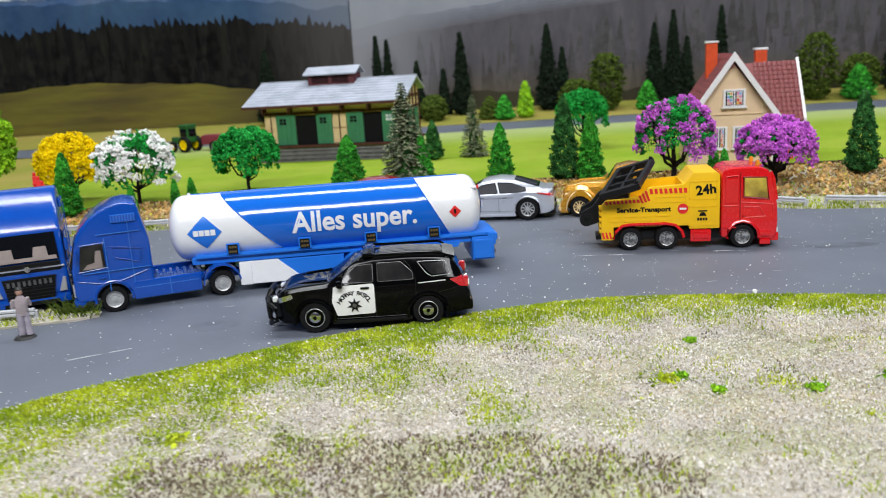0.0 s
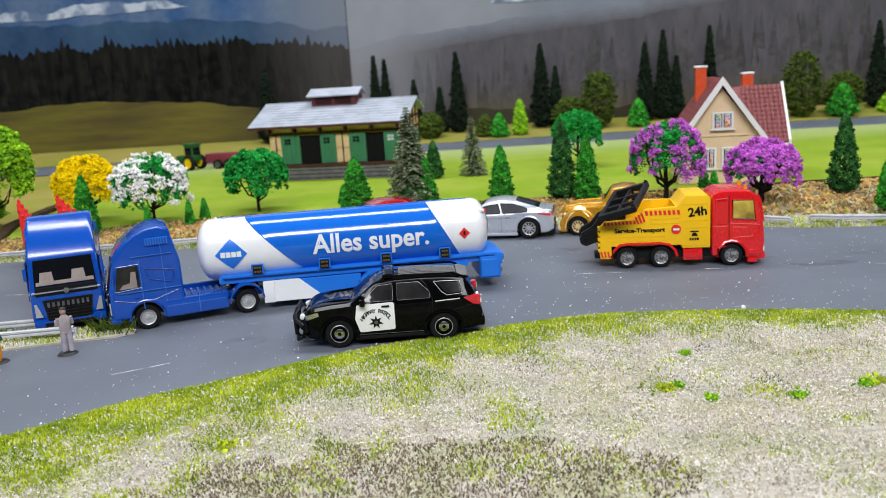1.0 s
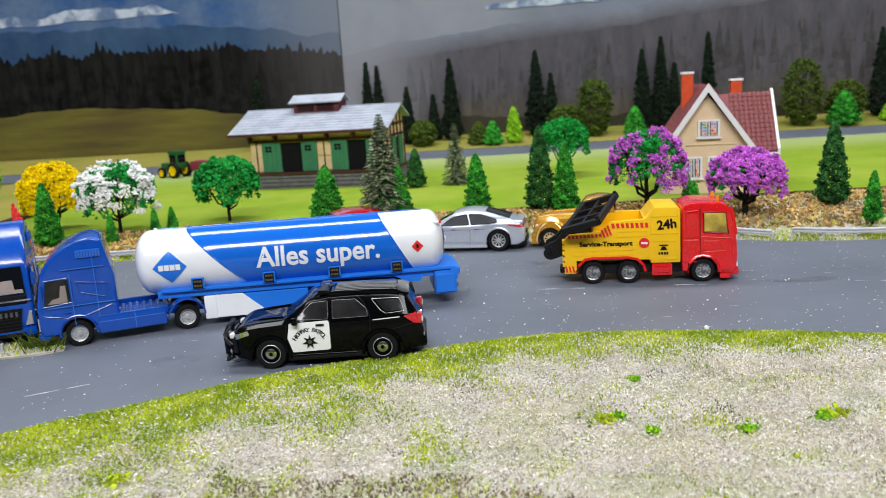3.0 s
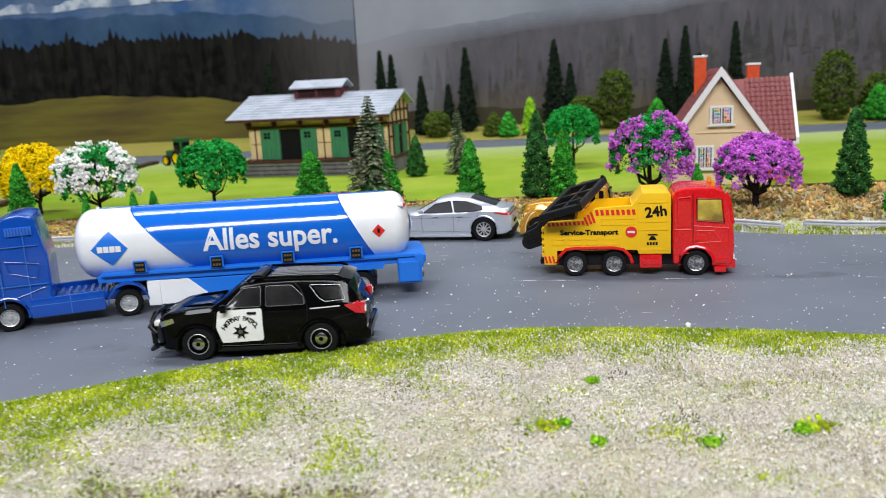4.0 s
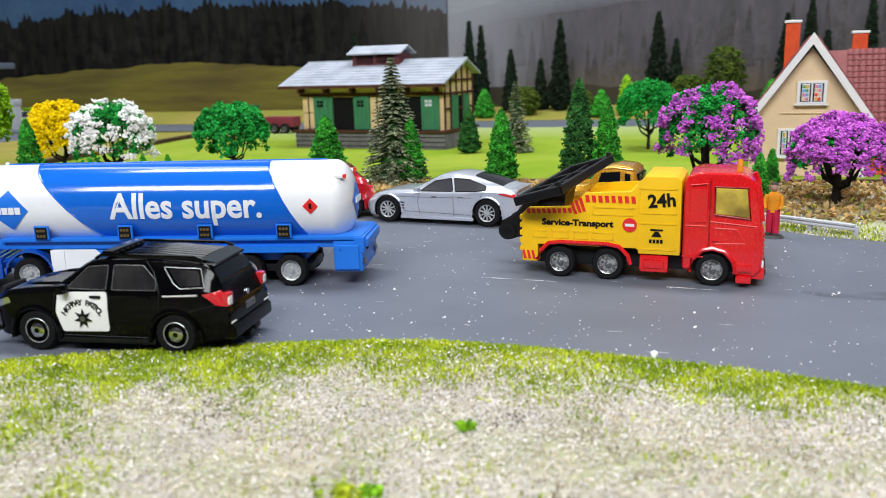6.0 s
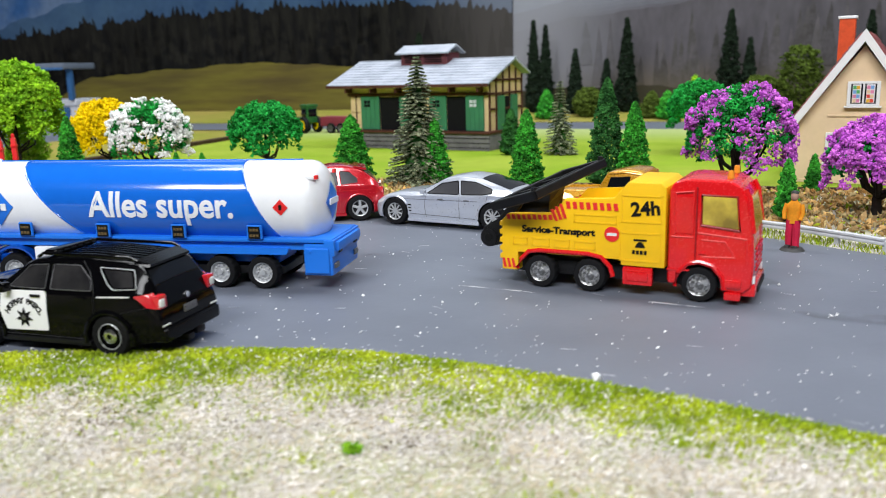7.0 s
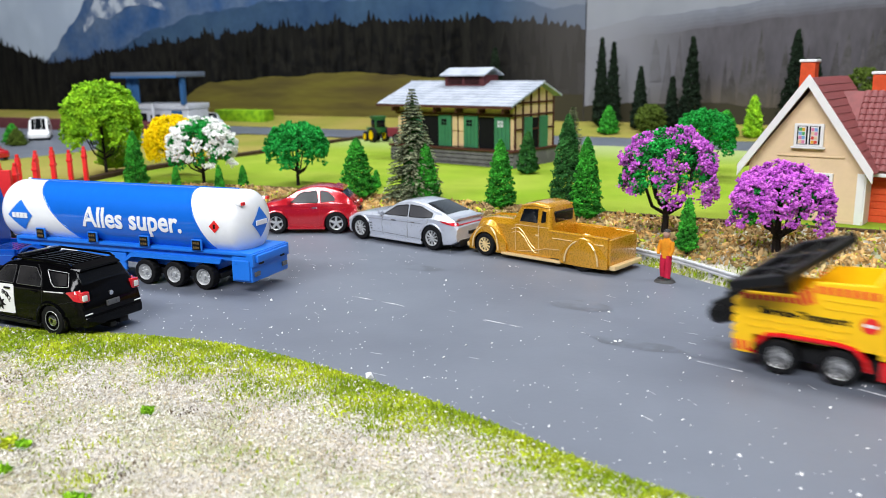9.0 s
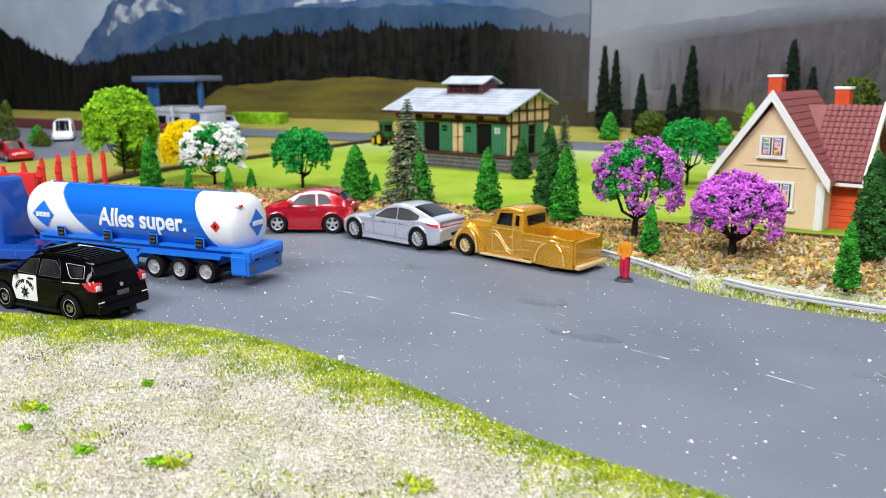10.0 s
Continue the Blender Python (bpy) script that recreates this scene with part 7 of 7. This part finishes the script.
def hatchback():
    c = thing("red_hatchback", "small crimson hatchback model parked at the verge", "car", at(-55.5, 508, 0, 207, 1.13))
    F = CarForm([(26.4, 5, 10, 11.5, 9.5, 10, 8.6), (25, 3.4, 12.4, 14.4, 12, 12, 10), (21, 3, 14.6, 16.4, 13, 12.8, 10.6), (13, 3, 15.4, 17.8, 13.4, 13, 10.8), (4.4, 3, 15.6, 23.2, 13.4, 13, 9.9), (-3, 3, 15.8, 24.8, 13.4, 13, 9.8), (-11, 3, 16, 24.6, 13.4, 13, 9.7), (-18, 3, 16.2, 22.6, 13.4, 12.9, 9.8), (-23.4, 3.2, 16, 18.2, 13.2, 12.6, 10.4), (-26, 4, 13.4, 15.2, 12.6, 12.2, 10.6), (-27, 5, 10, 11.2, 12, 11.8, 10.6)], 1.9)
    body = part("body", F.body(), RED_CAR, c, "crimson metallic body", 45)
    cut(body, arches((16, -16), 5.6, 4.4, 13.4), BLACK)
    front = [(8.0, 16.6), (3.0, 21.6), (-5.8, 22.6), (-6.6, 16.5)]
    rear = [(-8.0, 16.6), (-7.4, 22.6), (-11.8, 22.2), (-15.6, 19.0), (-15.4, 17.2)]
    for sg in (-1, 1):
        for w in (front, rear):
            part("window", F.side_patch(w, sg), GREY_GLASS, c, "grey side window")
            part("window_trim", F.side_line(w, sg, 0.2, 0.08, True), INK if w is front else RED_CAR, c)
        for line in ([(8.6, 5), (9, 12), (8.2, 16)], [(-7.4, 4.6), (-7.2, 16.2)], [(22, 13), (-22, 14.2)], [(9.5, 5), (-9, 4.8)]):
            part("body_seam", F.side_line(line, sg, 0.1), TAIL_RED, c)
        part("door_handle", box(-6, -3.2, sg * 13.4 - 0.2, sg * 13.4 + 0.35, 13.6, 14.3, 0.2, 1), CHROME, c, "chrome door handle")
        part("sill", box(-10, 10, sg * 13.2 - 0.5, sg * 13.2 + 0.5, 2.5, 3.9, 0.35, 2), RED_CAR, c)
        part("tail_lamp", box(-26.9, -24, sg * 10.9 - 1.2, sg * 10.9 + 1.2, 11.0, 15.0, 0.6, 3), TAIL_RED, c, "red tail lamp")
        part("headlight", lathe([(0, 0.3), (1.5, 0.1), (1.9, -0.6), (1.9, -2), (0, -2)], 16, "x", c=(25.4, sg * 8.8, 12.2)), LAMP_WHITE, c, "round headlight")
        part("mirror", box(7.4, 9.6, sg * 14.2 - 1.1, sg * 14.2 + 0.9, 16, 18.2, 0.7, 3), RED_CAR, c)
        for x in (16, -16):
            pts = [(x + math.cos(a) * 6.8, sg * 13.3, 5.4 + math.sin(a) * 6.8) for a in np.linspace(math.pi * 1.04, -0.04 * math.pi, 18)]
            part("wheel_arch", tube(pts, 0.5, 6), RED_CAR, c)
            wheel(c, x, sg * 11.7, 5.9, 4.3, GREY_RIM, "five", sg)
    part("rear_window", F.top_patch([(-16.6, -8.0), (-16.6, 8.0), (-22.8, 8.8), (-22.8, -8.8)]), DARK_GLASS, c, "dark rear window")
    part("windshield", F.top_patch([(12, -9.8), (5.2, -8.8), (5.2, 8.8), (12, 9.8)]), DARK_GLASS, c, "dark windshield")
    part("spoiler", loft([[(-14, -8.8, 23.4), (-14, 8.8, 23.4), (-14, 8.6, 24.4), (-14, -8.6, 24.4)], [(-19.6, -8.6, 22.4), (-19.6, 8.6, 22.4), (-19.6, 8.4, 23.2), (-19.6, -8.4, 23.2)]]), RED_CAR, c, "crimson roof spoiler")
    part("rear_bumper", box(-28, -23, -11.8, 11.8, 4, 8, 1.2, 3), RED_CAR, c)
    part("diffuser", box(-28.2, -24, -8, 8, 2.6, 4.6, 0.6), BLACK, c, "black diffuser")
    part("number_plate", box(-27.8, -26.6, -3, 3, 11.0, 12.8, 0.2, 1), INK, c)
    part("rear_badge", cyl((-26, 0, 15.4), 0.9, 0.7, "x", 12), CHROME, c)


hatchback()


def pickup():
    c = thing("gold_pickup", "golden vintage pickup model with flame lines", "pickup truck", at(104.0, 498.5, 0, 168.5, 1.05))
    F = CarForm([(37, 5, 11, 13.5, 6, 6.6, 5), (35.4, 4, 14.4, 17.2, 8.4, 8.8, 7), (27, 3.5, 16, 19, 10, 10, 8), (17, 3.2, 16.8, 19.6, 11.6, 11.4, 9.4), (11.8, 3, 17.4, 20, 12.2, 12, 10.8), (7.4, 3, 18.2, 27.4, 12.2, 12, 10.4), (0, 3, 18.4, 29, 12.2, 12, 10.3), (-6.6, 3, 18.2, 28.4, 12.2, 12, 10), (-9.4, 3, 17.8, 26, 12.1, 11.8, 9.8), (-10.4, 3, 15, 16, 12, 11.6, 10)], 0.9)
    part("body", F.body(), GOLD, c, "golden cab and bonnet", 40)
    door = [(7.6, 19.2), (5.9, 25.6), (-2.9, 26.2), (-3.1, 19.2)]
    corner = [(-4.6, 19.6), (-4.5, 25.6), (-7.2, 25.0), (-7.6, 19.8)]
    for sg in (-1, 1):
        for w in (door, corner):
            part("window", F.side_patch(w, sg), DARK_GLASS, c, "dark side window")
            part("window_trim", F.side_line(w, sg, 0.28, 0.06, True), GOLD, c)
        for line in ([(9.4, 5), (9.8, 17)], [(-3.9, 5), (-3.8, 18.6)], [(9.6, 17.6), (-9, 17.8)]):
            part("body_seam", F.side_line(line, sg, 0.14), GOLD_PALE, c)
        # front fender bulge, rear fender
        for x0, r, zt in ((26.5, 10, 17.8), (-28.5, 11, 17.2)):
            rings = []
            for k in range(9):
                a = k / 8
                w = math.sin(math.pi * (0.12 + 0.76 * a))
                rings.append([(x0 - r * 1.15 + 2.3 * r * a, sg * (10.5 + q * 3.6 * w ** 0.5), z) for q, z in ((0, 2.6), (1.0, 2.6), (1.08, 2.6 + (zt - 3) * w * 0.55), (0.8, 2.6 + (zt - 3) * w * 0.9), (0, 2.6 + (zt - 2.4) * w))])
            f = part("fender", loft(rings), GOLD, c, "rounded golden fender", 40)
            if x0 > 0:
                cut(f, [cyl((27, sg * 14, 5.2), 7.0, 7, "y", 26)], BLACK)
            part("pinstripe", tube([(x0 + math.cos(a) * r * 0.8, sg * (14.5 - 1.6 * math.sin(a) ** 3), 4.0 + math.sin(a) * (zt - 6.6)) for a in np.linspace(0, math.pi, 14)], 0.4, 5), GOLD_PALE, c, "pale line on the fender")
        part("pinstripe", tube([(8, sg * 12.6, 5), (0, sg * 12.6, 5.8), (-8, sg * 12.6, 8.0), (-16, sg * 12.7, 8.4)], 0.17, 5), GOLD_PALE, c)
        part("pinstripe", tube([(-12, sg * 12.7, 13.6), (-39, sg * 12.7, 13.4)], 0.25, 5), GOLD_PALE, c)
        for dz in (0.0, 1.5):
            pts = [(11.5 - 15 * u, sg * 12.55, 15.2 - dz * 1.2 - 6.0 * u + 2.6 * math.sin(u * 5.2)) for u in np.linspace(0, 1, 12)]
            part("pinstripe", tube(pts, 0.17, 5), GOLD_PALE, c, "curved pale flame line")
        part("running_board", box(-17, 17, sg * 12.6 - 1.4, sg * 12.6 + 1.4, 2.2, 3.4, 0.4), GOLD_PALE, c, "pale running board")
        part("bed_side", box(-41, -9.8, sg * 11.6 - 0.9, sg * 11.6 + 0.9, 4, 16.4, 0.4), GOLD, c, "golden bed side")
        part("bed_rail", tube([(-41.2, sg * 12, 16.4), (-10, sg * 12, 16.6)], 0.75, 6), GOLD, c)
        part("door_handle", box(-4.4, -2.2, sg * 12.5 - 0.2, sg * 12.5 + 0.3, 13.4, 14.1, 0.2, 1), GOLD_PALE, c)
        part("headlight", lathe([(0, 0), (1.5, -0.4), (1.9, -1.2), (1.4, -3), (0, -4)], 14, "x", c=(36, sg * 8.6, 11.6)), GOLD_PALE, c)
        for x in (27, -28):
            wheel(c, x, sg * (12.4 if x > 0 else 11.2), 5.8, 3.8, GOLD_PALE, "spoke", sg)
    part("bed_floor", box(-41, -9.8, -11, 11, 4.4, 7, 0.2, 1), GOLD, c)
    part("tailgate", box(-42.2, -40.4, -11.8, 11.8, 4.2, 16, 0.5), GOLD, c, "golden tailgate")
    part("spare_cover", lathe([(0, 1.4), (4.2, 1.4), (5.2, 0.4), (5.2, -2), (0, -2)], 20, "z", c=(-27, 2, 8.6)), GOLD_PALE, c)
    part("rear_bumper", box(-45, -42, -12.6, 12.6, 2.6, 4.6, 0.6), GOLD_PALE, c, "pale rear bumper")
    part("front_bumper", box(37, 39.4, -13, 13, 3.4, 5.8, 0.8), GOLD_PALE, c, "pale front bumper")
    part("windshield", F.top_patch([(11.2, -9.6), (7.9, -8.8), (7.9, 8.8), (11.2, 9.6)]), DARK_GLASS, c, "dark windshield")
    part("rear_window", box(-10.3, -8.6, -7.4, 7.4, 19.6, 25.0, 0.6, 3), DARK_GLASS, c, "dark rear window")
    part("drip_rail", tube([(7, -10.6, 26.9), (0, -10.7, 27.7), (-8, -10.3, 26.8), (-8, 10.3, 26.8), (0, 10.7, 27.7), (7, 10.6, 26.9)], 0.35, 6), GOLD, c)
    part("bonnet_spine", tube([(36.4, 0, 16.6), (27, 0, 19.5), (13, 0, 20.3)], 0.5, 6), GOLD, c)
    for k in range(4):
        part("grille_bar", box(36.4, 37.6, -6.5, 6.5, 6.4 + k * 1.6, 7.1 + k * 1.6, 0.2, 1), GOLD_PALE, c)


pickup()


# ---- figures, one plain mesh each ----
def figure(x, y, rz, top, legs, label, arm=0.0, base=True, h=21.0):
    k = h / 21.0
    bm = bmesh.new()
    counts = []
    def add(b, i):
        n = len(bm.faces)
        merge(bm, b)
        bm.faces.ensure_lookup_table()
        for f in list(bm.faces)[n:]:
            f.material_index = i
    for sg in (-1, 1):
        add(tube([(0.5 * sg, sg * 1.25, 1.2), (0.2, sg * 1.2, 5), (0, sg * 1.0, 10.2)], 1.15, 8, r_end=1.4), 1)
        add(box(-1.2, 2.2, sg * 1.3 - 0.9, sg * 1.3 + 0.9, 0.3, 1.6, 0.4), 2)
        add(tube([(0, sg * 2.4, 15.8), (0.4, sg * 3.1, 13), (1.4 + arm * 1.2, sg * 2.6, 10.6 + arm * 4)], 0.85, 8, r_end=0.65), 0)
    add(loft([[(1.5 * math.cos(a) * s, 2.3 * math.sin(a) * s, z) for a in np.linspace(0, 2 * math.pi, 13)[:-1]] for z, s in ((9.2, 1.0), (11, 0.98), (13.5, 1.02), (15.6, 1.05), (16.6, 0.6), (17.2, 0.4))]), 0)
    head = bmesh.new()
    bmesh.ops.create_uvsphere(head, u_segments=12, v_segments=8, radius=1.45)
    head.transform(Matrix.Translation((0.2, 0, 18.5)) @ Matrix.Diagonal((1.0, 0.9, 1.15, 1)))
    add(head, 3)
    add(cyl((0, 0, 19.9), 1.5, 0.9, "z", 12, 1.0, 0.2), 2)
    if base:
        add(cyl((0.8, 0.4, 0.3), 4.4, 1.2, "z", 20, 3.2, 0.3), 2)
    bm.transform(Matrix.Scale(k, 4))
    ob = part("figurine", bm, top, None, "", 40, at(x, y, 0.1, rz))
    for m in (legs, SHOE, SKIN):
        ob.data.materials.append(m)
    tagged(ob, label, "figurine", "figurines")


figure(170, 480, 250, CLOTH_ORANGE, CLOTH_RED, "painted miniature figurine in an orange jacket and red trousers", h=24.5)
figure(-171, 307, 130, CLOTH_GREY, CLOTH_LILAC, "painted miniature figurine in grey beside the trucks", 1.0, h=21.5)
figure(-198, 300, 60, CLOTH_GREEN, CLOTH_ORANGE, "painted miniature figurine in green and orange", h=20.0)


# ---- far vehicles and the filling station ----
def farm_tractor():
    t = thing("farm_tractor", "small green farm tractor with a red trailer", "tractor", at(-330, 985, 5.5, 150))
    part("body", box(-2, 22, -5, 5, 9, 18, 1.5), GREEN_MACHINE, t)
    part("cab", box(-10, 4, -7, 7, 12, 31, 1.5), GREEN_MACHINE, t, "green cab")
    part("cab_window", box(-10.4, 4.4, -5.5, 5.5, 19, 28, 0.5), DARK_GLASS, t)
    part("side_window", box(-8, 2.5, -7.3, 7.3, 19, 28, 0.3), DARK_GLASS, t)
    part("cab_roof", box(-11, 5, -8, 8, 30, 33, 1), GREEN_MACHINE, t)
    for sg in (-1, 1):
        wheel(t, -5, sg * 9, 9.5, 5, PETAL_YELLOW, "disc", sg)
        wheel(t, 17, sg * 8, 6.5, 4, PETAL_YELLOW, "disc", sg)
    tr = thing("farm_trailer", "small red farm trailer behind the tractor", "trailer", at(-292, 985, 5.5, 170))
    part("box", box(-22, 18, -9, 9, 8, 19, 0.8), mat("dull_red", (0.2, 0.02, 0.04), 0.6), tr)
    part("drawbar", box(18, 32, -1, 1, 7, 9), BLACK, tr)
    for sg in (-1, 1):
        for x in (-12, 2):
            wheel(tr, x, sg * 9.5, 6, 3.6, DARK_RIM, "disc", sg)


farm_tractor()


def station():
    s = thing("filling_station", "white and blue filling station with a high roof", "building", at(-790, 1040, 4.0, 8))
    part("kiosk", box(-50, 62, 0, 50, 0, 42, 1), STATION_WHITE, s, "white kiosk")
    part("fascia", box(-51, 63, -3, 52, 34, 43, 1), STATION_WHITE, s, "pale fascia")
    for x0, x1, z0, z1, m, lab in ((-36, -20, 2, 28, DARK_GLASS, "dark window"), (-12, 8, 4, 26, DARK_GLASS, "dark window"), (30, 50, 0, 32, STATION_BLUE, "blue door")):
        part("window" if m is DARK_GLASS else "door", box(x0, x1, -1.2, 1, z0, z1, 0.4, 1), m, s, lab)
    for x in (-46, -42, 58):
        part("column", box(x - 3, x + 3, -8, 0, 42, 84, 0.5), STATION_BLUE, s, "blue roof column")
    part("ladder_panel", box(-40, -26, -6, -4, 44, 84, 0.5), STATION_BLUE, s)
    part("canopy", box(-64, 64, -24, 46, 84, 92, 1), CANOPY_GREY, s, "flat grey canopy roof")
    part("canopy_edge", box(-63, 63, -25, -23.6, 83, 86, 0.3), STATION_BLUE, s)
    part("sign_post", box(6, 9, -18, -14, 0, 44, 0.4), STATION_WHITE, s)


station()


def small_car(name, label, m, paint, L, W, H, van=False):
    c = thing(name, label, "car", m, "far cars")
    h = L / 2
    if van:
        st = [(h, 4, 8, 9, W * .8, W * .8, W * .7), (h - 3, 3, 11, 12.5, W, W, W * .85), (h - 12, 3, 12, 14, W, W, W * .88), (h - 22, 3, 13, H, W, W, W * .84), (-h + 3, 3, 13, H, W, W, W * .84), (-h, 4, 12, H - 2, W * .95, W * .95, W * .8)]
        wins = ((2, 3), (3, 4))
    else:
        st = [(h, 4, 8, 9, W * .8, W * .8, W * .7), (h - 3, 3, 10, 11.5, W, W, W * .85), (h - 20, 3, 12, 13.4, W, W, W * .85), (h - 30, 3, 12.4, H, W, W, W * .75), (-h + 20, 3, 12.6, H, W, W, W * .75), (-h + 6, 3, 13, 14.5, W, W, W * .85), (-h, 5, 11, 12, W * .9, W * .9, W * .8)]
        wins = ((2, 3), (3, 4), (4, 5))
    R = shell(st)
    part("body", loft(R), paint, c)
    for seg in (3, 9):
        for i, j in wins:
            part("window", pane(R, i, j, seg, 0.14, trim=(0.3 if i == 2 else 0, 0.45 if van and i == 3 else 1)), DARK_GLASS, c)
    part("windshield", pane(R, 2, 3, 6, 0.05, bm=pane(R, 2, 3, 5, 0.08, bm=pane(R, 2, 3, 7, 0.08))), DARK_GLASS, c)
    for sg in (-1, 1):
        for x in (h * 0.6, -h * 0.6):
            wheel(c, x, sg * (W - 1.6), 5.6, 4, GREY_RIM, "disc", sg)


small_car("white_van", "white delivery van parked on the far forecourt", at(-835, 865, 4.0, -38), WHITE_PAINT, 74, 14, 30, True)
small_car("red_car", "red and white car on the far forecourt", at(-625, 655, 4.0, -15), RED_CAR, 66, 13.5, 22)
small_car("white_car", "pale car beside the filling station", at(-762, 1128, 5.8, -35), STATION_WHITE, 70, 14, 22)
small_car("dark_car", "dark car before the filling station kiosk", at(-800, 985, 4.0, -40), STATION_WHITE, 70, 14, 22)
tagged(part("hedge", box(-815, -700, 1190, 1215, 5, 30, 3), LEAF_LIME), "clipped bright green hedge by the far road", "hedge")
for x, y, h, R, leaf in [(-870, 800, 60, 16, LEAF_OLIVE), (-800, 800, 26, 14, LEAF_THUJA), (-760, 780, 22, 13, LEAF_OLIVE)]:
    thuja("bush on the far forecourt's edge", at(x, y, 4), h, R, int(h), leaf, 700, 2.2, "forecourt bushes")
tagged(part("site_wall", box(-1400, -760, 1000, 1006, 4, 22, 0.5), MAROON), "low red-brown wall behind the forecourt", "wall")


# ---- roof tiles, each one a piece ----
def lay_tiles():
    for roof, origin, up, along, n, rows, cols, width in TILED:
        L, w = up.length / rows, width / cols
        u = up.normalized()
        pts = [(-w / 2 * 0.96, 0.1), (-w / 4, 0.75), (0, 0.95), (w / 4, 0.75), (w / 2 * 0.96, 0.1)]
        bm = loft([[(x, -L * 0.12, z + 0.35) for x, z in pts] + [(w / 2 * 0.96, -L * 0.12, -0.2), (-w / 2 * 0.96, -L * 0.12, -0.2)],
                   [(x, L * 0.98, z - 0.15) for x, z in pts] + [(w / 2 * 0.96, L * 0.98, -0.4), (-w / 2 * 0.96, L * 0.98, -0.4)]])
        first = None
        a = along if along.cross(u).dot(n) > 0 else -along
        turn = Matrix((a, u, n)).transposed().to_4x4()
        for i in range(rows):
            for j in range(cols):
                p = origin + u * L * (i + 0.12) + along * w * (j + 0.5)
                m = Matrix.Translation(p * MM) @ turn
                if first is None:
                    first = part("tile", bm, TILE_RED, roof, "", 40, m)
                else:
                    o = new("tile", first.data)
                    o.parent, o.matrix_basis = roof, m


lay_tiles()


# ---- what moves ----
def motions():
    """The tow truck stands until 7.5 s, then drives off along the road; its wheels roll."""
    def way(t):
        u = max(0.0, t - 7.55)
        if u < 1.5:
            return 70.0 * u * u
        return 70.0 * 1.5 ** 2 + 210.0 * (u - 1.5)
    times = [0.0] + [7.5 + k / 30 for k in range(76)]
    d = Vector((math.cos(radians(-7.2)), math.sin(radians(-7.2))))
    walk(TOW, [(t, at(87.5 + d.x * way(t), 412 + d.y * way(t), 0, -6.5)) for t in times])
    for w, x, y in WHEELS:
        walk(w, [(t, pose(x * MM, y * MM, 5.8 * MM, 0, math.degrees(way(t) / 5.8), 0)) for t in times])


motions()
